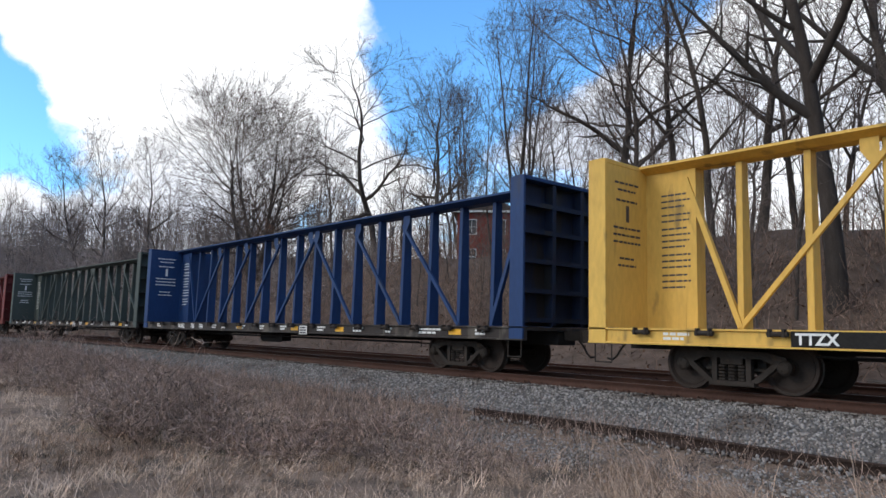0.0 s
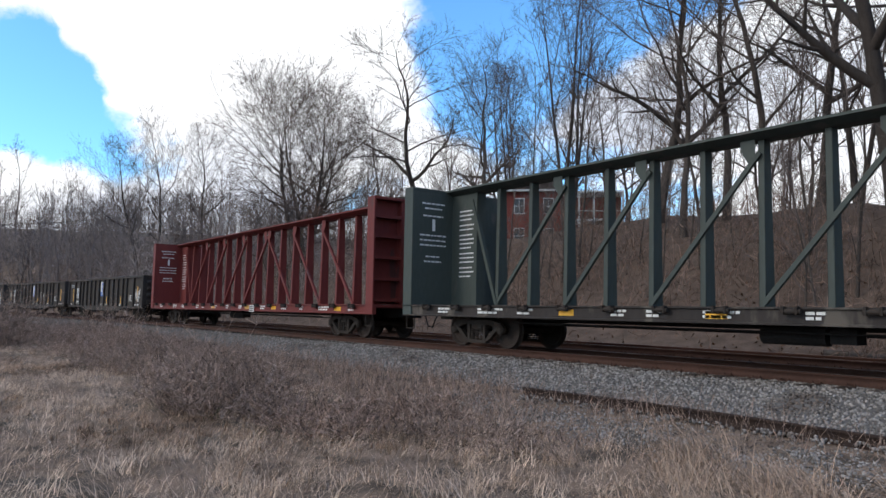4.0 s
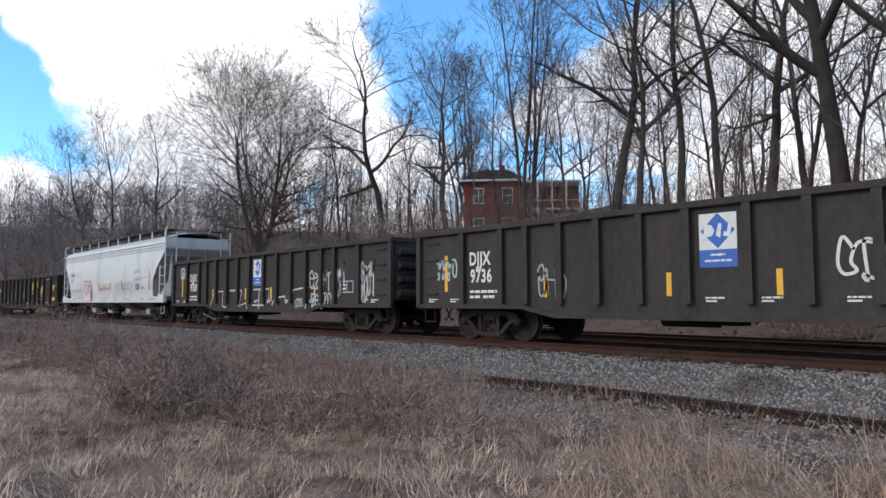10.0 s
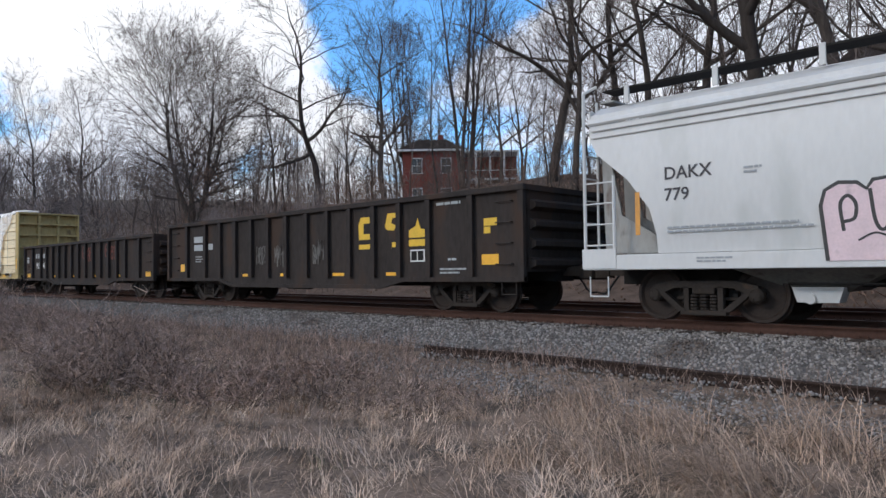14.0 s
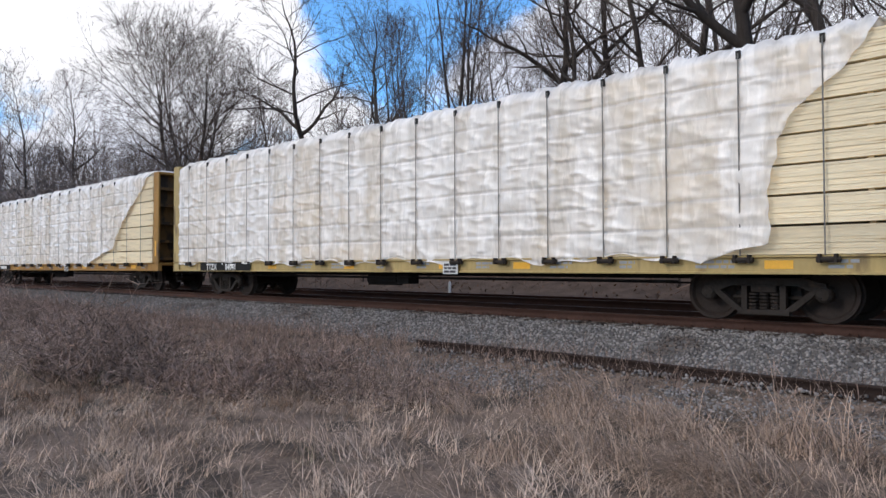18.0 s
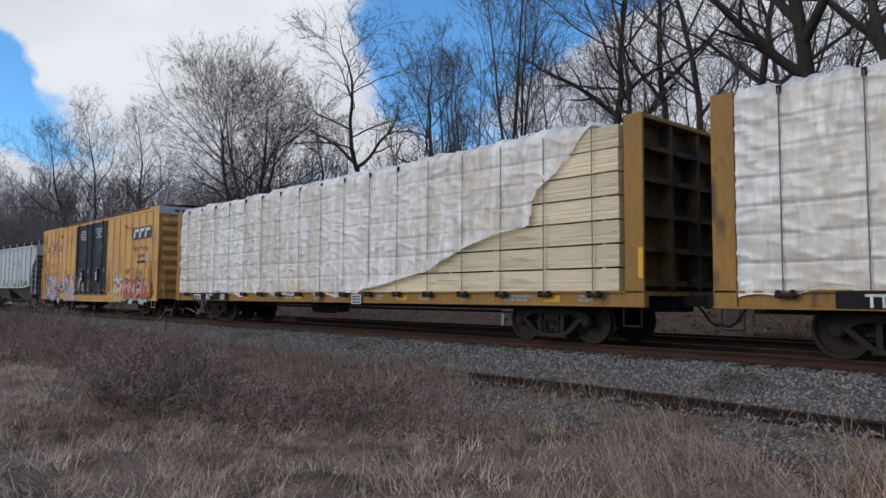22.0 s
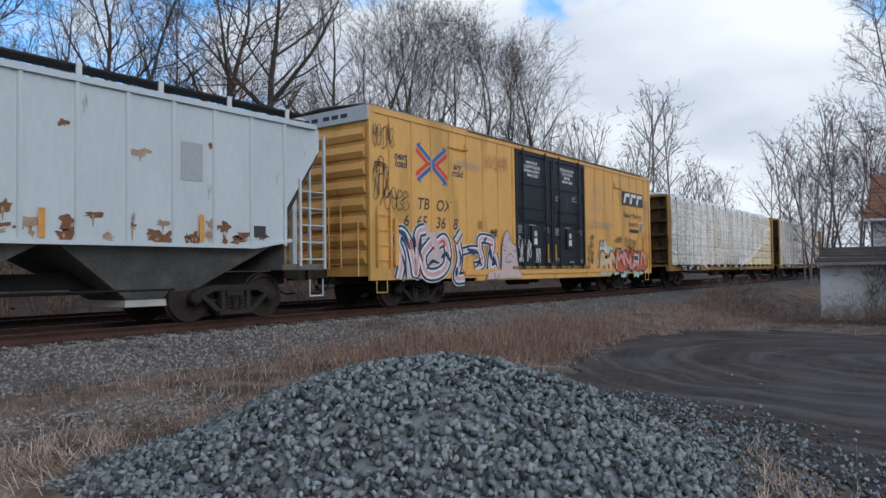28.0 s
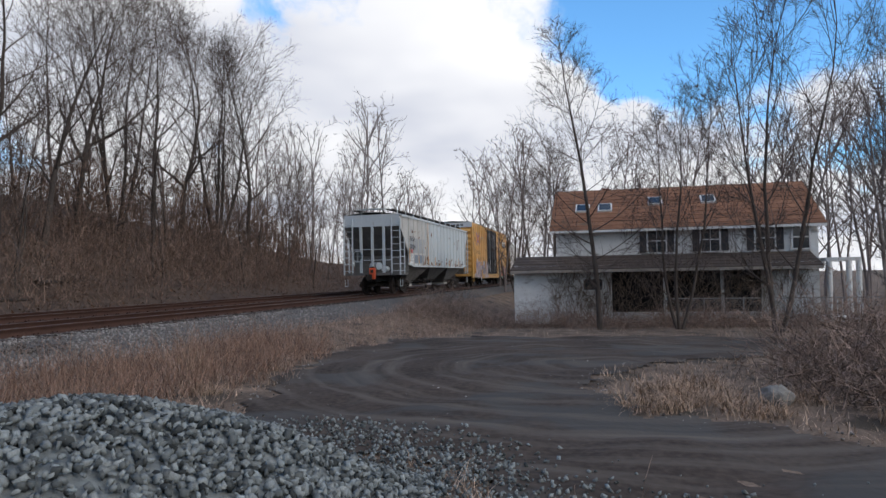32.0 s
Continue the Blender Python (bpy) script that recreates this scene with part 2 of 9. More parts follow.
def gz(x, y):
    """Height of the ground."""
    x, y = np.asarray(x, dtype=float), np.asarray(y, dtype=float)
    v = y - bend(x)
    near = -0.75 - 0.75 * smooth01(10, 38, x) + 0.05 * waves(x, y, 0.9) + 0.03 * waves(x, y, 3.1, 2)
    z = near + (-0.58 - near) * smooth01(6.6, 9.6, v)
    hill = 7.5 * smooth01(20.5, 43.0 + 3 * np.sin(x * 0.05), v) * (1 - 0.5 * np.exp(-((x - 3) / 12.0) ** 2)) * (1 - 0.55 * smooth01(42, 95, x)) + 4.2 * smooth01(36, 80, v) + 9.0 * smooth01(80, 330, v)
    hill = hill + 14.0 * smooth01(90, 300, -x) * smooth01(24, 75, v)
    rough = smooth01(21, 27, v)
    return z + hill + rough * (0.35 * waves(x, y, 0.33, 1) + 0.12 * waves(x, y, 1.1, 3))


def steps(*runs):
    out = []
    for a, b, d in runs:
        out += list(np.arange(a, b, d))
    return np.array(out + [runs[-1][1]])


def sheet(name, xs, ys, zf, material):
    X, Y = np.meshgrid(xs, ys)
    v = np.stack([X, Y, zf(X, Y)], -1).reshape(-1, 3)
    n, m = len(xs), len(ys)
    i = (np.arange(m - 1)[:, None] * n + np.arange(n - 1)[None]).ravel()
    return raw(name, v, np.stack([i, i + 1, i + 1 + n, i + n], -1), material, True)


M_GRASS = mat("dry_turf", (0.19, 0.135, 0.10), 0.95, var=0.65, scale=1.7, bump=0.9, spot=(0.085, 0.066, 0.05), spot_at=0.53, spot_scale=1.1, fine=14, zone=(1, 19.0, 22.5, (0.105, 0.074, 0.057)))
M_GRAVEL = mat("ballast_stone", (0.115, 0.103, 0.095), 0.9, var=0.35, scale=9.0, bump=0.9, spot=(0.13, 0.10, 0.085), spot_at=0.6, spot_scale=0.7, fine=3, island=0.5)
M_RUST = mat("rusty_rail", (0.075, 0.040, 0.030), 0.75, metal=0.3, var=0.3, scale=2.0, bump=0.2)
M_SHINE = mat("worn_rail_head", (0.30, 0.27, 0.25), 0.35, metal=0.8, var=0.2, scale=2.0, bump=0.05)
M_TIE = mat("creosoted_tie", (0.055, 0.043, 0.037), 0.9, var=0.35, scale=3.0, bump=0.5, stretch=(6, 1, 6), each=0.3)

gx = steps((-900, -200, 35), (-200, -60, 6), (-60, -22, 1.5), (-22, 30, 0.4), (30, 80, 1.5), (80, 240, 6), (240, 900, 40))
gy = steps((-600, -60, 30), (-60, -12, 3), (-12, 10, 0.4), (10, 46, 0.8), (46, 130, 4), (130, 1200, 35))
ground = tagged(new("ground", sheet("ground", gx, gy, gz, M_GRASS)), "uneven dry winter turf and soil rising to a bank", "ground", kind="structure")


def strip(name, xs, prof, material, smooth=False):
    """Extrudes a (y, z) profile along the line."""
    n, k = len(xs), len(prof)
    v = np.zeros((n, k, 3))
    p = np.array(prof)
    v[:, :, 0] = xs[:, None]
    v[:, :, 1] = p[None, :, 0] + bend(xs)[:, None]
    v[:, :, 2] = p[None, :, 1]
    i = (np.arange(n - 1)[:, None] * k + np.arange(k - 1)[None]).ravel()
    return raw(name, v.reshape(-1, 3), np.stack([i, i + k, i + k + 1, i + 1], -1), material, smooth)


line_x = steps((-420, -140, 20), (-140, -60, 5), (-60, 60, 2), (60, 300, 5))
bed_prof = [(9.35, -0.75), (9.75, -0.55), (10.3, -0.42), (10.8, -0.29), (11.25, -0.2), (11.8, -0.185), (13.9, -0.185), (14.6, -0.21), (15.4, -0.21), (16.0, -0.185), (18.3, -0.185), (19.0, -0.25), (20.4, -0.6), (21.2, -0.9)]
bed = tagged(new("ballast_bed", strip("ballast_bed", line_x, bed_prof, M_GRAVEL)), "grey crushed stone ballast bed under the tracks", "ballast", kind="structure")

RAIL = [(-0.07, -0.17), (-0.07, -0.155), (-0.015, -0.135), (-0.01, -0.045), (-0.036, -0.03), (-0.036, -0.004), (-0.028, 0.0), (0.028, 0.0), (0.036, -0.004), (0.036, -0.03), (0.01, -0.045), (0.015, -0.135), (0.07, -0.155), (0.07, -0.17), (-0.07, -0.17)]
tie_bm = B()
box(tie_bm, -0.115, 0.115, -1.3, 1.3, -0.34, -0.165)
TIE = mesh_of("tie", soft(tie_bm, 0.012), M_TIE)
plate_bm = B()
for s in (-0.752, 0.752):
    box(plate_bm, -0.09, 0.09, s - 0.17, s + 0.17, -0.165, -0.15)
    for dx in (-0.06, 0.06):
        for dy in (-0.1, 0.1):
            box(plate_bm, dx - 0.012, dx + 0.012, s + dy - 0.012, s + dy + 0.012, -0.15, -0.12)
PLATE = mesh_of("tie_plate", plate_bm, M_RUST)


def track(name, yc, label):
    t = thing(name, label, "railway track", "main line tracks", pose(0, yc, 0), "structure")
    for s in (-0.752, 0.752):
        r = part("rail", strip("rail", line_x, [(y + s, z) for y, z in RAIL], M_RUST), None, t)
        part("rail_head", strip("rail_head", line_x, [(s - 0.024, 0.0015), (s + 0.024, 0.0015)], M_SHINE), None, r, "wheel-polished steel strip")
    return t


track_near = track("railway_track_1", YC, "rusty steel rails on dark ties in grey ballast")
track_far = track("railway_track_2", YC2, "second pair of rusty rails on dark ties")

# the cut-off siding rail in the weeds
siding = thing("siding_rail", "abandoned rusty siding rail half buried in gravel", "rail", at=pose(0, 9.05, -0.415), kind="structure")
sx = steps((-9.5, 1.6, 0.6))
v = np.zeros((len(sx), len(RAIL), 3))
v[:, :, 0] = sx[:, None]
v[:, :, 1] = np.array(RAIL)[None, :, 0] + (0.03 * np.sin(sx * 0.5))[:, None]
v[:, :, 2] = np.array(RAIL)[None, :, 1] + (0.012 * np.sin(sx * 0.9 + 1))[:, None]
n, k = v.shape[:2]
i = (np.arange(n - 1)[:, None] * k + np.arange(k - 1)[None]).ravel()
siding_faces = np.stack([i, i + k, i + k + 1, i + 1], -1)
part("rail", raw("rail", v.reshape(-1, 3), siding_faces, mat("dark_old_rail", (0.042, 0.028, 0.023), 0.85, metal=0.2, var=0.35, scale=3.0, bump=0.3)), None, siding)

# ---- rolling stock ----
SPEED = 10.345  # metres a second
HW = 1.57       # half width of a car


def paint(name, c, **k):
    d = dict(rough=0.62, spec=0.28, var=0.16, scale=1.2, bump=0.08, stretch=(1, 1, 0.35), spot=tuple(q * 0.45 + 0.02 for q in c), spot_at=0.6, spot_scale=2.2, fine=10)
    d.update(k)
    return mat(name, c, **d)


M_STEEL = mat("grimy_steel", (0.042, 0.034, 0.029), 0.75, metal=0.2, var=0.35, scale=2.5, bump=0.25, spot=(0.075, 0.05, 0.035), spot_at=0.6, spot_scale=4)
M_WHEEL = mat("rusty_wheel", (0.046, 0.035, 0.03), 0.7, metal=0.3, var=0.3, scale=3, bump=0.15)
M_BLACK = mat("black_grime", (0.022, 0.02, 0.019), 0.85, var=0.3, scale=3, bump=0.2)
M_WHITE = mat("white_stencil", (0.68, 0.67, 0.64), 0.6, var=0.12, scale=8, bump=0.0)
M_DARKTEXT = mat("dark_stencil", (0.045, 0.04, 0.045), 0.6, var=0.2, scale=8, bump=0.0)
M_GREYTEXT = mat("grey_stencil", (0.30, 0.31, 0.32), 0.6, var=0.2, scale=8, bump=0.0)
M_REFLECT = mat("yellow_reflector", (0.78, 0.40, 0.03), 0.4, var=0.12, scale=6, bump=0.0)


def ring(bm, prof, n=24, axis_y=True):
    """Turns a (radius, y) outline round the y axis."""
    rows = []
    for r, y in prof:
        rows.append([bm.verts.new((r * math.cos(2 * math.pi * i / n), y, r * math.sin(2 * math.pi * i / n))) for i in range(n)])
    for a, b in zip(rows, rows[1:]):
        for i in range(n):
            bm.faces.new((a[i], a[(i + 1) % n], b[(i + 1) % n], b[i]))
    bm.faces.new(rows[0])
    bm.faces.new(rows[-1][::-1])
    return bm


def wheel_meshes():
    bm = B()
    for s in (-1, 1):
        prof = [(0.10, 0.83), (0.115, 0.815), (0.13, 0.80), (0.36, 0.775), (0.40, 0.83), (0.452, 0.825), (0.457, 0.80), (0.462, 0.73), (0.49, 0.715), (0.485, 0.70), (0.40, 0.70), (0.36, 0.735), (0.12, 0.70), (0.10, 0.69)]
        ring(bm, [(r, s * y) for r, y in (prof if s < 0 else prof[::-1])], 28)
    rod(bm, (0, -0.7, 0), (0, 0.7, 0), 0.085, 10)
    bmesh.ops.recalc_face_normals(bm, faces=bm.faces[:])
    wheel = mesh_of("wheelset", bm, M_WHEEL)
    bm = B()
    for s in (-1,):
        ring(bm, [(0.11, s * 0.93), (0.125, s * 0.95), (0.125, s * 1.05), (0.09, s * 1.085), (0.03, s * 1.09)], 12)
        for k in range(3):
            a = 2 * math.pi * k / 3
            rod(bm, (0.065 * math.cos(a), s * 1.08, 0.065 * math.sin(a)), (0.065 * math.cos(a), s * 1.105, 0.065 * math.sin(a)), 0.018, 6)
    bmesh.ops.recalc_face_normals(bm, faces=bm.faces[:])
    cap = mesh_of("bearing_cap", bm, M_STEEL)
    bm = B()
    for s in (-1,):
        prism(bm, [(-0.93, 0.50), (-0.93, 0.62), (-0.55, 0.70), (0.55, 0.70), (0.93, 0.62), (0.93, 0.50), (0.70, 0.50), (0.52, 0.58), (-0.52, 0.58), (-0.70, 0.50)], s * 0.94, s * 1.06)
        for q in (-1, 1):
            prism(bm, [(q * 0.93, 0.46), (q * 0.93, 0.50), (q * 0.70, 0.50), (q * 0.62, 0.44), (q * 0.38, 0.24), (q * 0.30, 0.20), (q * 0.34, 0.14), (q * 0.48, 0.20), (q * 0.72, 0.40), (q * 0.78, 0.46)][::q], s * 0.94, s * 1.06)
            box(bm, q * 0.30 - 0.045, q * 0.30 + 0.045, min(s * 0.94, s * 1.06), max(s * 0.94, s * 1.06), 0.18, 0.60)
        box(bm, -0.40, 0.40, min(s * 0.93, s * 1.08), max(s * 0.93, s * 1.08), 0.12, 0.20)
    frame_mesh = mesh_of("side_frame", bm, M_STEEL)
    bm = B()
    for s in (-1,):
        for x in (-0.17, 0, 0.17):
            for k in range(5):
                z = 0.21 + k * 0.055
                rod(bm, (x, s * 1.0, z), (x, s * 1.0, z + 0.032), 0.075, 8)
    spring = mesh_of("spring_nest", bm, M_STEEL)
    bm = B()
    box(bm, -0.2, 0.2, -1.05, 1.05, 0.47, 0.60)
    box(bm, -0.55, 0.55, -0.9, 0.9, 0.36, 0.42)
    rod(bm, (0, 0, 0.6), (0, 0, 0.74), 0.2, 12)
    bolster = mesh_of("truck", soft(bm, 0.015), M_STEEL)
    bm = B()
    for q in (-1, 1):
        box(bm, q * 0.46 - 0.05, q * 0.46 + 0.05, -0.85, 0.85, 0.40, 0.50)
        for s in (-0.75, 0.75):
            box(bm, q * 0.40 - 0.06, q * 0.40 + 0.06, s - 0.06, s + 0.06, 0.28, 0.56)
    brake = mesh_of("brake_beam", bm, M_BLACK)
    return wheel, cap, frame_mesh, spring, bolster, brake


WHEEL, CAP, SIDE_FRAME, SPRING, BOLSTER, BRAKE = wheel_meshes()
WHEELSETS = {-0.89: [], 0.89: []}


def truck(car, x):
    t = part("truck", BOLSTER, None, car)
    t.location.x = x
    part("brake_beam", BRAKE, None, t)
    for m in (SIDE_FRAME, SPRING):
        for turn in (0, 180):
            tagged(part(m.name.split(".")[0], m, None, t), kind="stuff" if m is SPRING else "").rotation_euler.z = radians(turn)
    for dx in (-0.89, 0.89):
        w = part("wheelset", WHEEL, None, t)
        w.location = (dx, 0, 0.457)
        WHEELSETS[dx].append(w)
        for turn in (0, 180):
            c = part("bearing_cap", CAP, None, t)
            c.location, c.rotation_euler.z = (dx, 0, 0.457), radians(turn)
    return t


def coupler_mesh():
    bm = B()
    box(bm, 0, 0.55, -0.09, 0.09, 0.78, 0.98)
    prism(bm, [(0.5, -0.10), (0.62, -0.16), (0.80, -0.13), (0.84, -0.02), (0.74, 0.0), (0.70, 0.10), (0.80, 0.16), (0.74, 0.20), (0.5, 0.12)], 0.74, 1.02, "z")
    return mesh_of("coupler", bm, M_STEEL)


COUPLER = coupler_mesh()


def hose_mesh():
    bm = B()
    pts = [(0, 0.35, 0.78), (0.12, 0.34, 0.66), (0.26, 0.30, 0.50), (0.42, 0.22, 0.42), (0.62, 0.12, 0.44)]
    for a, b in zip(pts, pts[1:]):
        rod(bm, a, b, 0.022, 6)
    return mesh_of("air_hose", bm, M_BLACK)


HOSE = hose_mesh()


def underframe(car, L, tr, z=0.85, reach=0.75):
    """Trucks, centre sill, couplers, hoses and brake gear of a car L long with trucks tr from the middle."""
    for s in (-1, 1):
        truck(car, s * tr)
        c = part("coupler", COUPLER, None, car)
        c.matrix_basis = Matrix.Translation((s * (L / 2 - 0.15), 0, 0)) @ Matrix.Diagonal((s * (reach / 0.75), s, 1, 1))
        h = part("air_hose", HOSE, None, car)
        h.matrix_basis = Matrix.Translation((s * (L / 2 - 0.02), 0, 0)) @ Matrix.Diagonal((s, s, 1, 1))
    bm = B()
    box(bm, -L / 2 + 0.1, L / 2 - 0.1, -0.3, 0.3, z - 0.28, z)
    part("centre_sill", bm, M_BLACK, car)
    bm = B()
    rod(bm, (-1.5, -0.75, 0.6), (-0.4, -0.75, 0.6), 0.17, 12)
    box(bm, -0.3, 0.1, -0.95, -0.6, 0.48, 0.72)
    part("brake_cylinder", bm, M_BLACK, car)
    bm = B()
    rod(bm, (-tr + 1.4, -0.55, 0.62), (tr - 1.4, -0.5, 0.60), 0.018, 5)
    rod(bm, (-tr + 1.4, -1.1, 0.66), (tr - 1.4, -1.1, 0.64), 0.02, 5)
    part("brake_rod", bm, M_BLACK, car)


def plate(bm, x0, x1, z0, z1, y, t=0.004):
    return box(bm, x0, x1, y - t, y, z0, z1)


def lines(bm, x0, z, widths, h, gap, y):
    """Rows of plain bars for small unreadable stencils, top row at z; long thin rows break into words."""
    for k, w in enumerate(widths):
        q = random.Random(int(abs(x0) * 100) + 7 * k)
        a, end = x0, x0 + w
        while a < end - 0.01:
            b = min(end, a + (q.uniform(1.6, 4.2) * h if h <= 0.06 and w > 0.22 else w))
            plate(bm, a, b, z - k * (h + gap) - h, z - k * (h + gap), y)
            a = b + 0.55 * h
    return bm


def stencil(bm, material, parent):
    """Stencilled print too small to be read."""
    return tagged(part("stencil", bm, material, parent), kind="stuff")


def letter(car, body, size, x, z, y, material, label="", **k):
    ob = part("lettering", text_mesh(body, size, material, **k), None, car, label)
    ob.location = (x, y, z)
    return ob


def ladder(car, name, x0, x1, z0, z1, y, rungs, material, out=0.09, stiles=True):
    bm = B()
    if stiles:
        for x in (x0, x1):
            box(bm, x - 0.022, x + 0.022, y - out, y - out + 0.03, z0, z1)
    for k in range(rungs):
        z = z0 + (k + 0.5) * (z1 - z0) / rungs
        rod(bm, (x0, y - out + 0.015, z), (x1, y - out + 0.015, z), 0.013, 5)
        if not stiles:
            for x in (x0, x1):
                box(bm, x - 0.01, x + 0.01, y - out + 0.015, y, z - 0.015, z + 0.015)
    return part(name, bm, material, car)


def stirrup(car, x, y, material=None):
    bm = B()
    for d in (-0.19, 0.19):
        rod(bm, (x + d, y, 0.78), (x + d, y, 0.42), 0.014, 5)
    rod(bm, (x - 0.19, y, 0.42), (x + 0.19, y, 0.42), 0.016, 5)
    part("step", bm, material or M_STEEL, car)


# -- centre-beam flat cars --
def bulkhead(car, x, out, hw, z1, m, z0=0.79, grime=None):
    """An end wall: plate, frame posts and ribs on its outer face (towards out)."""
    t = 0.10
    bm = B()
    box(bm, x - t / 2, x + t / 2, -hw + 0.05, hw - 0.05, z0 + 0.28, z1 - 0.05)
    wall = part("bulkhead", bm, m, car)
    # outer sheet and ribs take the darker end colour where one is given
    end_m = grime or m
    part("outer_sheet", box(B(), *sorted((x + out * (t / 2 + 0.001), x + out * (t / 2 + 0.006))), -hw + 0.075, hw - 0.075, z0 + 0.29, z1 - 0.1), end_m, wall, "outer sheet of the end wall")
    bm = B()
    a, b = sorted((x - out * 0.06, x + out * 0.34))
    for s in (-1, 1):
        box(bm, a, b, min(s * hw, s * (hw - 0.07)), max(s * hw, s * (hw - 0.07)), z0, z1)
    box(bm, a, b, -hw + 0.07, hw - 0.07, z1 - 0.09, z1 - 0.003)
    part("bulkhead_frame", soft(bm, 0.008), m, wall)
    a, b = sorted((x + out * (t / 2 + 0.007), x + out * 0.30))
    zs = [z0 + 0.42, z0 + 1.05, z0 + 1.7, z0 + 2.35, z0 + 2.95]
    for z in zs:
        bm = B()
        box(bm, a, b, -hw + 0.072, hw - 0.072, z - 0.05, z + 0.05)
        part("rib", bm, end_m, wall)
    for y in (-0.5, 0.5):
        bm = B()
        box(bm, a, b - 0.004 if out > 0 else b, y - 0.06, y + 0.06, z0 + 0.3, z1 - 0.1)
        part("rib", bm, end_m, wall)
    return wall


def centerbeam(name, label, m, L, loaded=False, zt=4.34, frame_m=None, clear=(99, 99), grime=None):
    """clear: the stretch of sill kept free for a painted mark."""
    car = thing(name, label, "flat car", "freight train cars")
    h = L / 2
    fm = frame_m or m
    underframe(car, L, h - 2.6, 0.95)
    bm = B()
    box(bm, -h + 0.05, h - 0.05, -HW + 0.14, HW - 0.14, 0.98, 1.06)
    part("deck", bm, fm, car)
    for s in (-1, 1):
        bm = B()
        prism(bm, [(s * (HW - 0.14), 0.77), (s * HW, 0.77), (s * HW, 0.80), (s * (HW - 0.05), 0.81), (s * (HW - 0.05), 1.02), (s * HW, 1.03), (s * HW, 1.06), (s * (HW - 0.14), 1.06)], -h, h, "x")
        part("side_sill", bm, fm, car)
    for out in (-1, 1):
        bulkhead(car, out * (h - 0.35), out, HW, zt, m, grime=grime)
    # truss
    n = round((L - 4.6) / 1.2)
    xs = [-h + 2.35 + k * (L - 4.7) / n for k in range(n + 1)]
    if not loaded:
        bm = B()
        z0, z1 = 1.06, zt - 0.13
        for s in (-0.075, 0.063):
            prism(bm, [(-0.17, z0), (0.17, z0), (0.11, z1), (-0.11, z1)], s * 0.8, s * 0.8 + 0.012, "x")
        for s in (-1, 1):
            vs = [bm.verts.new(p) for p in ((-0.06, s * 0.17, z0), (0.06, s * 0.17, z0), (0.06, s * 0.11, z1), (-0.06, s * 0.11, z1))]
            bm.faces.new(vs if s < 0 else vs[::-1])
        post = mesh_of("post", bm, m)
        for x in [-h + 1.2] + xs + [h - 1.2]:
            part("post", post, None, car).location.x = x
        for x, e in ((xs[0], -h + 0.5), (xs[-1], h - 0.5)):
            part("brace", bar(B(), (x, -0.15, z0 + 0.05), (e + (0.8 if e < 0 else -0.8), -0.15, z1 - 0.2), 0.10, 0.10), m, car)
        mid = len(xs) // 2
        for k in range(0, len(xs) - 2, 2):
            a, b = (k, k + 2) if k < mid - 1 else (k + 2, k)
            for y in (-0.15,):
                bm = B()
                bar(bm, (xs[a], y, z0 + 0.05), (xs[b], y, z1 - 0.25), 0.09, 0.08)
                part("brace", bm, m, car)
            bm = B()
            g = 1 if b > a else -1
            prism(bm, [(xs[b] - g * 0.07, z1), (xs[b] - g * 0.07, z1 - 0.42), (xs[b] - g * 0.22, z1 - 0.42), (xs[b] - g * 0.36, z1 - 0.2), (xs[b] - g * 0.36, z1)][::g], -0.2, -0.19)
            part("gusset", bm, m, car)
        for s in (-1, 1):
            bm = B()
            a, b = sorted((s * (h - 0.4), s * (h - (1.5 if s < 0 else 0.75))))
            box(bm, a, b, -0.16, 0.16, z0, z1)
            web = part("end_web", bm, m, car)
            bm = B()
            if s < 0:
                for k, (w, z) in enumerate([(0.55, 3.7), (0.62, 3.58), (0.5, 3.46), (0.62, 3.3), (0.6, 3.18), (0.55, 3.02), (0.62, 2.9), (0.6, 2.78), (0.5, 2.66), (0.62, 2.5), (0.62, 2.38), (0.62, 2.26), (0.55, 2.1), (0.62, 1.98), (0.5, 1.86)]):
                    lines(bm, a + 0.35, z + 0.04, (w,), 0.036, 0.0, -0.160)
                stencil(bm, M_DARKTEXT if "yellow" in m.name else M_WHITE, web)
            else:
                bm.free()
        bm = B()
        prism(bm, [(-0.42, zt - 0.05), (-0.42, zt), (0.42, zt), (0.42, zt - 0.05), (0.17, zt - 0.14), (-0.17, zt - 0.14)], -h + 0.36, h - 0.36, "x")
        part("top_chord", bm, m, car)
        # stencils on the inner face of the rear bulkhead
        bm = B()
        x = -h + 0.35 + 0.052
        for z, w in ((3.9, 0.8), (3.76, 0.6), (3.55, 0.7), (3.0, 0.9), (2.86, 0.9), (2.72, 0.9), (2.4, 0.5), (2.26, 0.6)):
            y = -0.85 - w / 2
            while y < -0.85 + w / 2 - 0.03:
                y1 = min(y + 0.07 + 0.10 * ((y * 37 + z * 11) % 1), -0.85 + w / 2)
                box(bm, x, x + 0.004, y, y1, z, z + 0.042)
                y = y1 + 0.03
        box(bm, x, x + 0.004, -0.88, -0.78, 3.15, 3.48)
        stencil(bm, M_DARKTEXT if "yellow" in m.name else M_WHITE, car)
    # load winches along the sills
    bm = B()
    for s in (-1,):
        box(bm, -0.13, -0.09, s * (HW + 0.05) - 0.05, s * (HW + 0.05) + 0.05, 0.94, 1.07)
        box(bm, 0.09, 0.13, s * (HW + 0.05) - 0.05, s * (HW + 0.05) + 0.05, 0.94, 1.07)
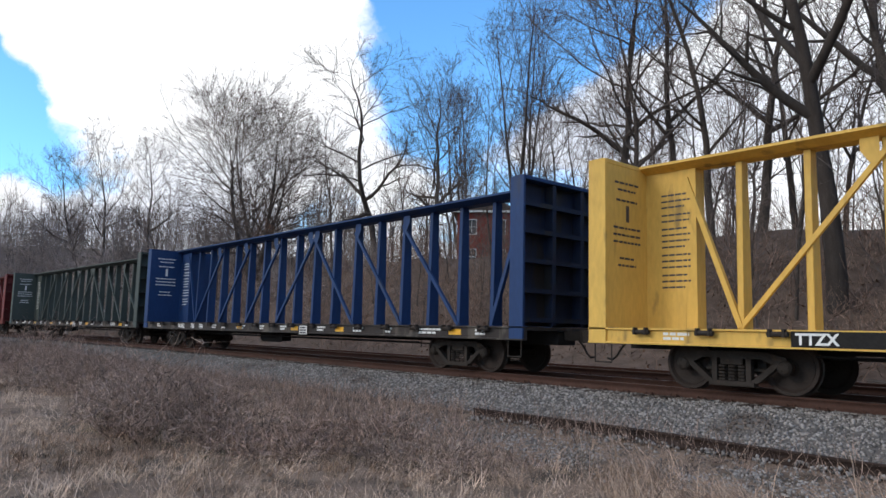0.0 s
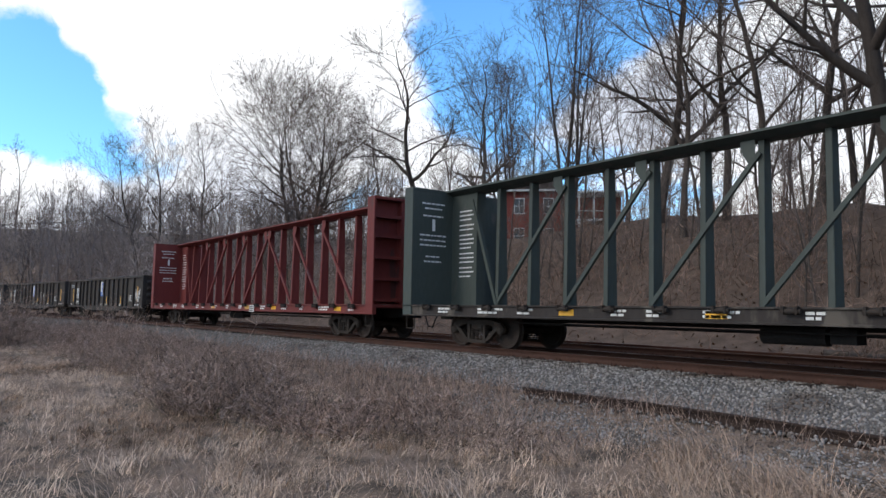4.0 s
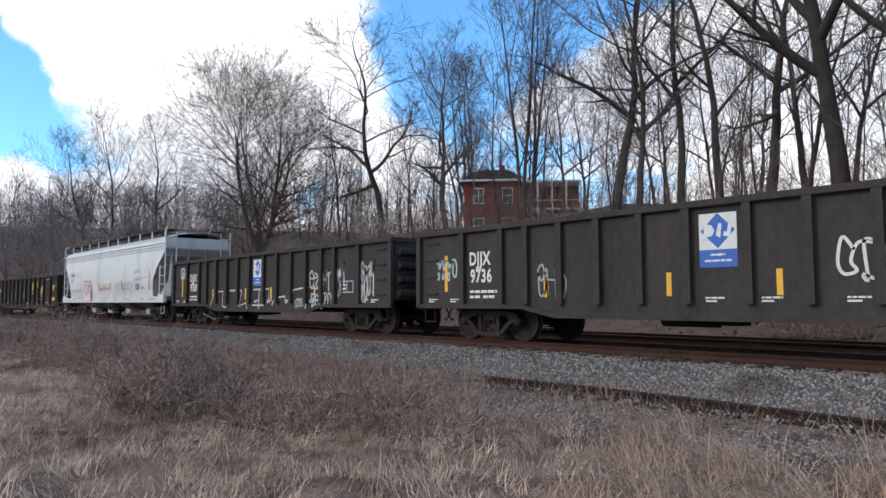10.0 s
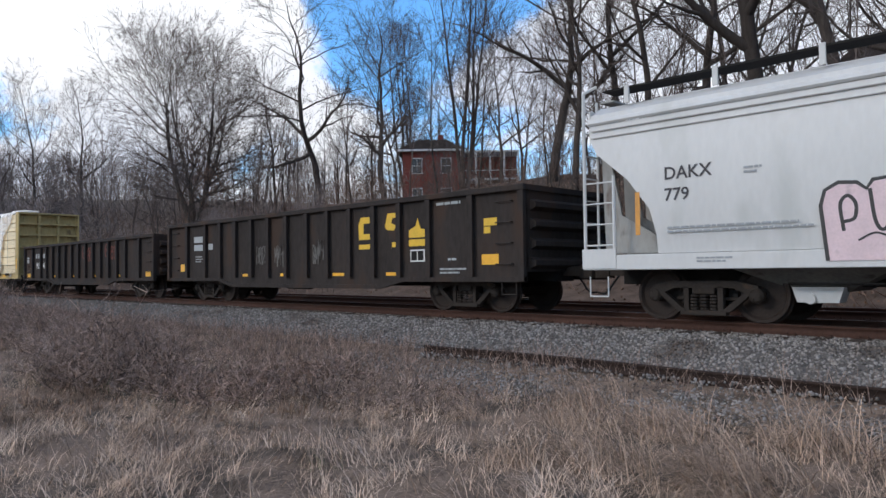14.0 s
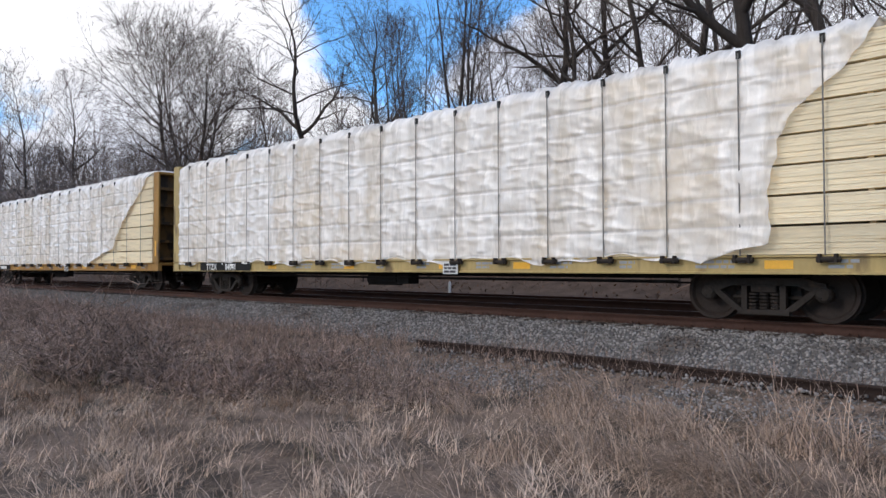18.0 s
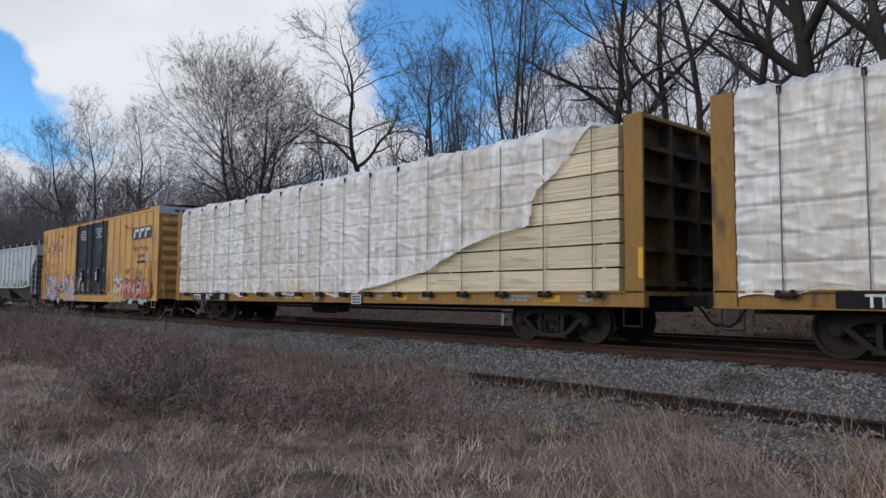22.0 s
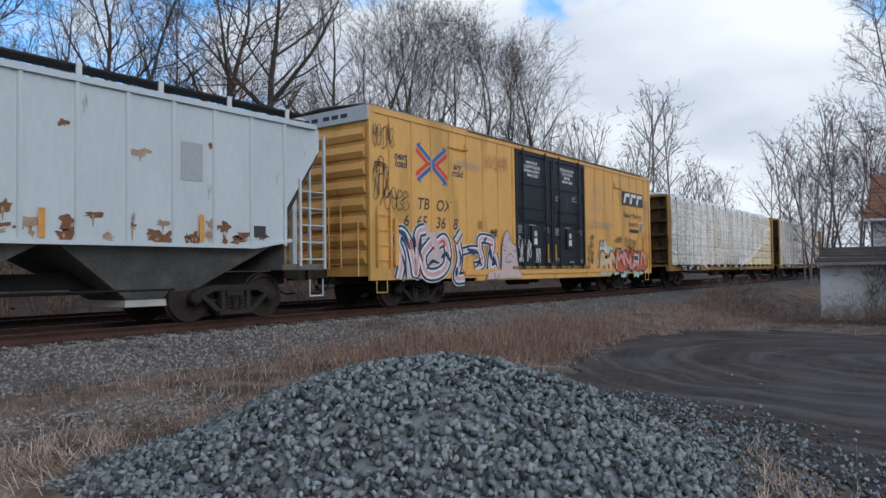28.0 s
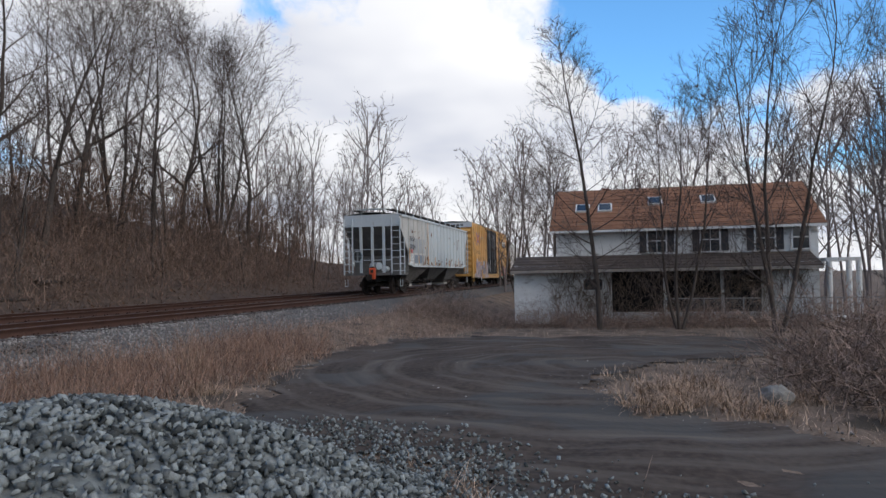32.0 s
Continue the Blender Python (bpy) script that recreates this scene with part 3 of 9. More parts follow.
        rod(bm, (-0.15, s * (HW + 0.05), 0.99), (0.17, s * (HW + 0.05), 0.99), 0.042, 8)
    winch = mesh_of("winch", bm, M_STEEL)
    k = 0
    x = -h + 1.2
    while x < h - 1.0:
        if not clear[0] < x < clear[1]:
            part("winch", winch, None, car).location.x = x
        far = part("winch", winch, None, car)
        far.location.x, far.rotation_euler.z = x, radians(180)
        x += 1.22
    # sill stencils
    bm = B()
    for a, w in ((-h + 1.6, 0.5), (-h + 3.2, 0.9), (-h + 4.6, 0.5), (-h + 7.3, 0.4), (-3.4, 0.35), (-2.2, 0.7), (-0.4, 0.3), (1.0, 0.4), (h - 8.3, 0.45), (h - 6.4, 0.5), (h - 4.9, 0.3), (h - 3.5, 0.8), (h - 1.5, 0.4)):
        if not clear[0] - 1 < a < clear[1]:
            lines(bm, a, 0.99, (w, w * 0.8), 0.05, 0.03, -HW + 0.05 - 0.001)
    stencil(bm, M_GREYTEXT if loaded else M_WHITE, car)
    for a in (-h + 5.9, -h + 9.4, 1.7, h - 7.3, h - 2.4):
        if not clear[0] - 0.5 < a < clear[1]:
            part("reflector", plate(B(), a, a + 0.42, 0.85, 0.98, -HW + 0.05 - 0.001), M_REFLECT, car)
    bm = B()
    box(bm, h - 9.2, h - 8.76, -HW - 0.03, -HW - 0.02, 0.74, 1.0)
    sign = part("placard", bm, M_WHITE, car, "small white information plate")
    bm = B()
    lines(bm, h - 9.16, 0.965, (0.36, 0.36, 0.36), 0.05, 0.025, -HW - 0.031)
    tagged(part("placard_print", bm, M_DARKTEXT, sign), kind="stuff")
    for s in (-1, 1):
        stirrup(car, s * (h - 0.3), -HW + 0.08)
    return car


# -- gondolas --
def gondola(name, label, m, L, zt, ribs, zb=0.75):
    car = thing(name, label, "gondola car", "freight train cars")
    h = L / 2
    underframe(car, L, h - 2.1, 0.95)
    bm = B()
    box(bm, -h + 0.1, h - 0.1, -HW + 0.16, HW - 0.16, 1.02, 1.12)
    part("floor", bm, m, car)
    d = 3.6  # the side sill hangs lower between the trucks
    for s in (-1, 1):
        y0, y1 = sorted((s * (HW - 0.11), s * (HW - 0.14)))
        bm = B()
        prism(bm, [(-h, zb + 0.05), (-h + d, zb + 0.05), (-h + d + 0.9, zb - 0.14), (h - d - 0.9, zb - 0.14), (h - d, zb + 0.05), (h, zb + 0.05), (h, zt - 0.1), (-h, zt - 0.1)], y0, y1)
        side = part("side_sheet", bm, m, car)
        bm = B()
        y0, y1 = sorted((s * HW, s * (HW - 0.16)))
        box(bm, -h - 0.02, h + 0.02, y0, y1, zt - 0.12, zt)
        part("top_chord", soft(bm, 0.012), m, side)
        bm = B()
        y0, y1 = sorted((s * (HW - 0.03), s * (HW - 0.11)))
        pts = [(-h, zb), (-h + d, zb), (-h + d + 0.9, zb - 0.18), (h - d - 0.9, zb - 0.18), (h - d, zb), (h, zb)]
        prism(bm, pts + [(x, z + 0.10) for x, z in pts[::-1]], y0, y1)
        part("side_sill", bm, m, side)
        bm = B()
        y0, y1 = sorted((s * HW, s * (HW - 0.11)))
        prism(bm, [(-0.075, y0 if s < 0 else y1), (-0.05, y1 if s < 0 else y0), (0.05, y1 if s < 0 else y0), (0.075, y0 if s < 0 else y1)][::1], zb + 0.11, zt - 0.12, "z")
        rib = mesh_of("rib", bm, m)
        for x in ribs:
            part("rib", rib, None, side).location.x = x
    for s in (-1, 1):
        bm = B()
        a, b = sorted((s * (h - 0.02), s * (h - 0.07)))
        box(bm, a, b, -HW + 0.142, HW - 0.142, zb + 0.2, zt - 0.1)
        end = part("end_sheet", bm, m, car)
        for k in range(4):
            z = zb + 0.38 + k * (zt - zb - 0.55) / 3.6
            bm = B()
            prism(bm, [(z - 0.12, s * (h - 0.02)), (z - 0.05, s * (h + 0.13)), (z + 0.05, s * (h + 0.13)), (z + 0.12, s * (h - 0.02))], -HW + 0.3, HW - 0.3, "z") if False else prism(bm, [(s * (h - 0.02), z - 0.12), (s * (h + 0.13), z - 0.05), (s * (h + 0.13), z + 0.05), (s * (h - 0.02), z + 0.12)], -HW + 0.25, HW - 0.25)
            part("rib", bm, m, end)
        bm = B()
        a, b = sorted((s * (h + 0.02), s * (h - 0.1)))
        box(bm, a, b, -HW + 0.162, HW - 0.162, zt - 0.12, zt - 0.003)
        part("end_chord", bm, m, end)
        for y in (-HW + 0.07, HW - 0.07):
            bm = B()
            box(bm, min(s * h, s * (h - 0.14)), max(s * h, s * (h - 0.14)), y - 0.065, y + 0.065, zb + 0.02, zt - 0.122)
            part("corner_post", bm, m, end)
        ladder(car, "ladder", s * (h - 0.55) - 0.2, s * (h - 0.55) + 0.2, zb + 0.15, zt - 0.1, -HW + 0.11, 4, m, 0.09, False)
        stirrup(car, s * (h - 0.45), -HW + 0.1)
    return car


# -- marks and graffiti --
def curve(pts, n=6):
    """A smooth line through (x, z) points."""
    p = [Vector((a, 0, b)) for a, b in pts]
    p = [p[0] * 2 - p[1]] + p + [p[-1] * 2 - p[-2]]
    out = []
    for a, b, c, d in zip(p, p[1:], p[2:], p[3:]):
        for k in range(n):
            t = k / n
            out.append(0.5 * ((2 * b) + (c - a) * t + (2 * a - 5 * b + 4 * c - d) * t * t + (3 * b - a - 3 * c + d) * t ** 3))
    return out + [p[-2]]


def ribbon(bm, pts, w, y, smooth=True, taper=0.0):
    """A painted line w wide on the plane y."""
    p = curve(pts) if smooth else [Vector((a, 0, b)) for a, b in pts]
    rows = []
    for i, q in enumerate(p):
        t = (p[min(i + 1, len(p) - 1)] - p[max(i - 1, 0)])
        t = t.normalized() if t.length > 1e-6 else Vector((1, 0, 0))
        s = Vector((-t.z, 0, t.x)) * w / 2 * (1 - taper * abs(2 * i / (len(p) - 1) - 1))
        rows.append((bm.verts.new((q.x - s.x, y, q.z - s.z)), bm.verts.new((q.x + s.x, y, q.z + s.z))))
    for (a, b), (c, d) in zip(rows, rows[1:]):
        bm.faces.new((a, c, d, b))
    return bm


def blot(bm, cx, cz, rx, rz, y, seed, n=18, rough=0.25):
    q = random.Random(seed)
    vs = []
    for k in range(n):
        a = 2 * math.pi * k / n
        r = 1 + q.uniform(-rough, rough)
        vs.append(bm.verts.new((cx + rx * r * math.cos(a), y, cz + rz * r * math.sin(a))))
    bm.faces.new(vs)
    return bm


def scrawl(seed, x0, x1, z0, z1, loops):
    """Points of a hand-drawn tag."""
    q = random.Random(seed)
    signs = ([(0.9, 0.9), (0.3, 1.0), (0.1, 0.7), (0.7, 0.45), (0.8, 0.1), (0.1, 0.05)], [(0.1, 0.9), (0.2, 0.1), (0.7, 0.0), (0.9, 0.5), (0.6, 1.0), (0.1, 0.8), (0.5, 0.5)], [(0.1, 0.0), (0.2, 1.0), (0.5, 0.3), (0.8, 1.0), (0.9, 0.0)],
             [(0.8, 0.8), (0.3, 1.0), (0.0, 0.5), (0.3, 0.0), (0.9, 0.2), (0.6, 0.5)], [(0.1, 1.0), (0.15, 0.0), (0.1, 0.5), (0.8, 0.6), (0.9, 1.0), (0.85, 0.0)], [(0.0, 0.9), (0.9, 1.0), (0.4, 0.9), (0.45, 0.0), (0.2, 0.1)])
    n = max(2, loops)
    cw = (x1 - x0) / n
    pts = []
    for k in range(n):
        s = signs[q.randrange(len(signs))]
        lift = q.uniform(-0.15, 0.15) * (z1 - z0)
        pts += [(x0 + cw * (k + 1.05 * a + q.uniform(-0.08, 0.08)), z0 + lift + (z1 - z0) * (b + q.uniform(-0.1, 0.1))) for a, b in s]
    return pts


def tag(car, seed, x0, x1, z0, z1, loops, w, material, y):
    return tagged(part("graffiti_tag", ribbon(B(), scrawl(seed, x0, x1, z0, z1, loops), w, y), material, car), kind="stuff")


def mural(car, seed, x0, x1, z0, z1, n, layers, y, w=0.24, label=""):
    """Fat painted letters: layers are (extra width, material), from the back to the front."""
    q = random.Random(seed)
    strokes = []
    cw = (x1 - x0) / n
    for k in range(n):
        a = x0 + k * cw
        h = z1 - z0
        shape = [(a + cw * q.uniform(0.0, 0.3), z0 + h * q.uniform(0, 0.25)), (a + cw * q.uniform(0.0, 0.5), z0 + h * q.uniform(0.65, 1.0)), (a + cw * q.uniform(0.4, 0.9), z0 + h * q.uniform(0.3, 0.7)),
                 (a + cw * q.uniform(0.6, 1.0), z0 + h * q.uniform(0.6, 0.95)), (a + cw * q.uniform(0.7, 1.1), z0 + h * q.uniform(0.0, 0.3))]
        strokes.append(shape)
        if q.random() < 0.6:
            strokes.append([(a + cw * q.uniform(0, 0.3), z0 + h * q.uniform(0.1, 0.5)), (a + cw * 0.5, z0 + h * q.uniform(0.2, 0.6)), (a + cw * q.uniform(0.8, 1.1), z0 + h * q.uniform(0.2, 0.5))])
    top = None
    for j, (extra, material) in enumerate(layers):
        bm = B()
        for k, s in enumerate(strokes):
            ribbon(bm, s, max(w + extra, 0.03), y - 0.0006 * (j * 40 + k) / 10 - 0.002 * j)
        ob = part("graffiti" if top is None else "graffiti_fill", bm, material, car if top is None else top, label if top is None else "")
        tagged(ob, kind="stuff")
        top = top or ob
    return top


def flat_mat(name, c, rough=0.55):
    return mat(name, c, rough, var=0.12, scale=3, bump=0.0, spot=tuple(q * 0.75 for q in c), spot_at=0.62, spot_scale=3)


G_NAVY, G_WHITE, G_PINK, G_ORANGE = flat_mat("navy_spray", (0.03, 0.055, 0.11)), flat_mat("white_spray", (0.66, 0.64, 0.62)), flat_mat("pink_spray", (0.62, 0.36, 0.36)), flat_mat("orange_spray", (0.62, 0.17, 0.03))
G_RED, G_MINT, G_BLACK, G_SILVER = flat_mat("red_spray", (0.43, 0.095, 0.08)), flat_mat("mint_spray", (0.42, 0.58, 0.48)), flat_mat("black_spray", (0.03, 0.028, 0.028)), flat_mat("silver_spray", (0.50, 0.50, 0.49))
G_BLUE, G_BRED, G_GREY, G_CREAM = flat_mat("blue_decal", (0.03, 0.12, 0.42)), flat_mat("red_decal", (0.62, 0.06, 0.045)), flat_mat("grey_spray", (0.34, 0.35, 0.35)), flat_mat("cream_spray", (0.62, 0.50, 0.28))
G_ORANGEBAR = mat("orange_reflector", (0.60, 0.27, 0.05), 0.5, var=0.2, scale=5, bump=0.0)
G_YELLOW = flat_mat("yellow_letter", (0.68, 0.42, 0.03))


def reflectors(car, xs, z0, z1, w, y, material):
    for x in xs:
        part("reflector", plate(B(), x - w / 2, x + w / 2, z0, z1, y), material, car)


# -- gondola markings --
Y_SHEET = -HW + 0.1085


def sign_panel(car):
    bm = plate(B(), -0.34, 0.34, 1.48, 2.40, Y_SHEET)
    sign = part("sign_panel", bm, M_WHITE, car, "white panel with blue diamond emblem")
    bm = B()
    prism(bm, [(0, 1.80), (0.31, 2.10), (0, 2.40), (-0.31, 2.10)], Y_SHEET - 0.007, Y_SHEET - 0.0045)
    part("emblem", bm, G_BLUE, sign)
    part("emblem_band", plate(B(), -0.34, 0.34, 1.48, 1.78, Y_SHEET - 0.0045, 0.002), G_BLUE, sign)
    # three white marks across the diamond, two lines of small print on the band
    bm = B()
    prism(bm, [(-0.25, 1.98), (-0.10, 2.02), (-0.05, 2.10), (-0.11, 2.20), (-0.25, 2.22)], Y_SHEET - 0.009, Y_SHEET - 0.0075)
    prism(bm, [(-0.03, 2.02), (0.05, 1.98), (0.08, 2.22), (0.02, 2.22)], Y_SHEET - 0.009, Y_SHEET - 0.0075)
    prism(bm, [(0.10, 2.00), (0.22, 1.99), (0.27, 2.22), (0.20, 2.22), (0.17, 2.07), (0.12, 2.08)], Y_SHEET - 0.009, Y_SHEET - 0.0075)
    lines(bm, -0.13, 1.71, (0.26,), 0.035, 0.03, Y_SHEET - 0.0075)
    lines(bm, -0.24, 1.61, (0.48,), 0.035, 0.03, Y_SHEET - 0.0075)
    stencil(bm, M_WHITE, sign)


def gon_print(car, number, h):
    letter(car, "DJJX", 0.42, -6.22, 1.76, Y_SHEET - 0.003, M_WHITE, "white stencilled reporting mark", bold=0.012, width=0.80, spacing=1.08)
    letter(car, number, 0.42, -6.18, 1.36, Y_SHEET - 0.003, M_WHITE, "white stencilled number", bold=0.012, width=0.80, spacing=1.08)
    bm = B()
    lines(bm, -6.2, 1.17, (0.95,), 0.06, 0.05, Y_SHEET - 0.001)
    for a in (-6.2, -5.75):
        lines(bm, a, 1.05, (0.36,), 0.06, 0.05, Y_SHEET - 0.001)
    for a in (-7.7, -6.9, -0.25, 0.72, 2.0, 3.6, 6.5, 6.95):
        lines(bm, a, 0.98, (0.34, 0.2), 0.03, 0.025, Y_SHEET - 0.001)
    box(bm, 5.42, 6.06, Y_SHEET - 0.004, Y_SHEET, 1.50, 1.52)
    box(bm, 5.42, 6.06, Y_SHEET - 0.004, Y_SHEET, 1.18, 1.20)
    for a in (5.42, 5.72, 6.04):
        box(bm, a, a + 0.02, Y_SHEET - 0.004, Y_SHEET, 1.2, 1.5)
    lines(bm, 5.5, 1.42, (0.18, 0.18), 0.05, 0.05, Y_SHEET - 0.001)
    stencil(bm, M_WHITE, car)
    sign_panel(car)
    reflectors(car, (-3.86, -0.95, 1.02, 3.9), 1.0, 1.42, 0.10, Y_SHEET, M_REFLECT)
    for x in (-7.05, 6.95):
        part("reflector", plate(B(), x - 0.05, x + 0.05, 1.15, 2.02, Y_SHEET), M_REFLECT, car)


GON_RIBS = [-6.4, -5.12, -4.37, -3.43, -2.48, -1.51, -0.55, 0.55, 1.51, 2.48, 3.43, 4.37, 5.12, 6.4]
CSX_RIBS = [-6.6, -5.3, -4.3, -3.35, -2.4, -1.45, -0.5, 0.5, 1.45, 2.4, 3.35, 4.3, 5.3, 6.6]


# -- covered hopper with curved sides --
def loft(rows, close=False):
    """Quads between rows of points."""
    bm = B()
    vs = [[bm.verts.new(p) for p in r] for r in rows]
    for a, b in zip(vs, vs[1:]):
        for i in range(len(a) - 1 + (1 if close else 0)):
            j = (i + 1) % len(a)
            bm.faces.new((a[i], a[j], b[j], b[i]))
    bmesh.ops.remove_doubles(bm, verts=bm.verts[:], dist=1e-4)
    bmesh.ops.recalc_face_normals(bm, faces=bm.faces[:])
    return bm


def outlet_mesh(top, bot, zt, zb, hw, material, name="hopper_bay"):
    """A funnel: wide at the sill, narrow at the gate."""
    rows = [[(-top, -hw, zt), (top, -hw, zt), (top, hw, zt), (-top, hw, zt)], [(-bot, -hw * 0.45, zb), (bot, -hw * 0.45, zb), (bot, hw * 0.45, zb), (-bot, hw * 0.45, zb)]]
    bm = loft(rows, True)
    return mesh_of(name, bm, material)


def roof_walk(car, h, z, y, material, post_m, n=9):
    bm = B()
    box(bm, -h, h, y - 0.22, y + 0.22, z, z + 0.035)
    part("running_board", bm, material, car, "dark steel grating walkway")
    bm = B()
    box(bm, -0.045, 0.045, y - 0.24, y - 0.20, z - 0.26, z + 0.06)
    post = mesh_of("walkway_post", bm, post_m)
    for k in range(n):
        part("walkway_post", post, None, car).location.x = -h + 0.5 + k * (2 * h - 1) / (n - 1)


def hopper_round():
    P = paint("white_hopper_paint", (0.58, 0.57, 0.555), rough=0.42, spot=(0.5, 0.5, 0.48), spot_at=0.56, spot_scale=1.0, var=0.06, bump=0.03)
    # grey copy of the white paint: the ends' shade is put into the colour
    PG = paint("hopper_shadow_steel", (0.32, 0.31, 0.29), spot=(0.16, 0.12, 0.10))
    PD = mat("road_grime_steel", (0.15, 0.14, 0.125), 0.8, var=0.3, scale=2, bump=0.1, spot=(0.08, 0.07, 0.06), spot_at=0.58, spot_scale=3)
    car = thing("hopper_car", "white round-sided covered hopper with pink graffiti", "hopper car", "freight train cars")
    L, h = 16.4, 8.2
    underframe(car, L, h - 2.05, 0.9)
    sec = [(1.50, 1.18), (1.545, 1.5), (1.575, 1.95), (1.575, 2.5), (1.55, 3.0), (1.50, 3.3), (1.48, 3.56)]

    def reach(z):
        return 6.72 if z < 1.7 else 6.72 + 0.12 * smooth01(1.7, 2.0, z) + 1.22 * smooth01(1.95, 3.35, z) if z < 3.35 else 8.06

    nx = 24
    for s, nm in ((-1, "side_sheet"), (1, "side_sheet")):
        rows = []
        for y, z in sec:
            e = float(reach(z))
            rows.append([(e * (2 * k / nx - 1), s * y, z) for k in range(nx + 1)])
        m = mesh_of(nm, loft(rows), P)
        m.shade_smooth()
        part(nm, m, None, car)
    for s in (-1, 1):
        rows = [[(s * float(reach(z)), -y, z), (s * float(reach(z)), y, z)] for y, z in sec]
        part("slope_sheet", loft(rows), PG, car, "sloped end sheet in shade-toned grey")
        bm = B()
        box(bm, min(s * 8.06, s * 8.09), max(s * 8.06, s * 8.09), -1.46, 1.46, 3.36, 3.85)
        part("end_panel", bm, P, car)
        for y in (-1.15, -0.4, 0.4, 1.15):
            bm = B()
            prism(bm, [(s * 6.75, 1.2), (s * 7.95, 1.2), (s * 7.95, 1.32), (s * 8.02, 3.3), (s * 7.9, 3.3), (s * 7.6, 1.9), (s * 6.9, 1.5)][::s], y - 0.02, y + 0.02)
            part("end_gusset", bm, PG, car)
        bm = B()
        box(bm, min(s * 6.7, s * 8.2), max(s * 6.7, s * 8.2), -1.4, 1.4, 1.0, 1.1)
        part("end_platform", bm, PD, car)
    # roof in three planes with seams
    roof = [(-1.50, 3.56), (-1.53, 3.60), (-1.50, 3.66), (-1.46, 3.68), (-1.44, 3.76), (-1.05, 3.96), (-0.5, 4.06), (0.5, 4.06), (1.05, 3.96), (1.44, 3.76), (1.46, 3.68), (1.50, 3.66), (1.53, 3.60), (1.50, 3.56)]
    part("roof", loft([[(-8.1, y, z) for y, z in roof], [(8.1, y, z) for y, z in roof]]), P, car)
    for s in (-1, 1):
        bm = B()
        for z in (3.44, 3.31):
            box(bm, -8.0, 8.0, min(s * 1.50, s * 1.525), max(s * 1.50, s * 1.525), z, z + 0.018)
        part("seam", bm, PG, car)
    bm = B()
    box(bm, -7.4, 7.4, -0.28, 0.28, 4.06, 4.17)
    part("hatch", bm, P, car, "long white roof hatch cover")
    for y in (-1.05, 1.05):
        roof_walk(car, 7.9, 4.20, y, M_BLACK, P, 10)
    for s in (-1, 1):
        bm = B()
        box(bm, min(s * 7.9, s * 8.2), max(s * 7.9, s * 8.2), -0.9, 0.9, 4.10, 4.13)
        part("end_walkway", bm, PG, car)
    # side sills
    for s in (-1, 1):
        bm = B()
        y0, y1 = sorted((s * 1.44, s * 1.57))
        box(bm, -h, h, y0, y1, 0.90, 1.17)
        part("side_sill", soft(bm, 0.012), P, car)
    # ladders at the corners and end cages
    for s in (-1, 1):
        for y in (-1, 1):
            bm = B()
            for x in (8.16, 7.55):
                z1 = 4.18 if x > 8 else 2.6
                rod(bm, (s * x, y * 1.53, 1.1), (s * x, y * 1.53, z1), 0.032, 6)
            if y < 0:
                rod(bm, (s * 8.16, y * 1.53, 4.18), (s * 7.95, y * 1.4, 4.3), 0.03, 6)
            part("corner_post", bm, P, car)
            for k in range(4):
                bm = B()
                z = 1.35 + 0.38 * k
                rod(bm, (s * 8.16, y * 1.53, z), (s * 7.55, y * 1.53, z), 0.016, 5)
                part("rung", bm, P, car)
            for k in range(7):
                bm = B()
                z = 1.35 + 0.42 * k
                rod(bm, (s * 8.18, y * 1.53, z), (s * 8.18, y * 1.05, z), 0.016, 5)
                part("rung", bm, P, car)
            bm = B()
            rod(bm, (s * 8.18, y * 1.05, 1.1), (s * 8.18, y * 1.05, 4.1), 0.025, 6)
            part("corner_post", bm, P, car)
            bm = B()
            box(bm, min(s * 7.5, s * 8.2), max(s * 7.5, s * 8.2), y * 1.575 - 0.01, y * 1.575 + 0.01, 0.93, 1.28)
            part("corner_plate", bm, P, car)
        stirrup(car, s * 7.9, -1.5, P)
    # bays and gates
    bay = outlet_mesh(1.35, 0.35, 0.98, 0.52, 1.35, PD)
    gate_bm = B()
    prism(gate_bm, [(-0.38, 0.60), (0.38, 0.60), (0.30, 0.36), (-0.30, 0.36)], -0.86, -0.5)
    rod(gate_bm, (-0.1, -0.9, 0.42), (-0.1, -0.5, 0.42), 0.085, 10)
    gate = mesh_of("outlet_gate", gate_bm, P)
    for x in (-4.4, -1.45, 1.45, 4.4):
        part("hopper_bay", bay, None, car).location.x = x
        part("outlet_gate", gate, None, car).location.x = x
    # print
    ys = -1.583
    letter(car, "DAKX", 0.30, -6.55, 2.42, ys, M_DARKTEXT, "dark stencilled reporting mark", bold=0.004)
    letter(car, "779", 0.30, -6.55, 2.06, ys, M_DARKTEXT, "dark stencilled number", bold=0.004)
    bm = B()
    for a, z, ws in ((-6.5, 1.62, (2.1, 2.3)), (-5.2, 2.5, (0.28, 0.2)), (4.3, 2.45, (0.9, 0.8, 0.3)), (4.3, 2.10, (1.75, 1.1, 0.7)), (2.7, 1.62, (0.9,)), (-1.0, 1.85, (1.6,)), (-1.0, 1.66, (1.4, 1.0))):
        lines(bm, a, z, ws, 0.035, 0.035, ys)
    stencil(bm, M_GREYTEXT, car)
    bm = B()
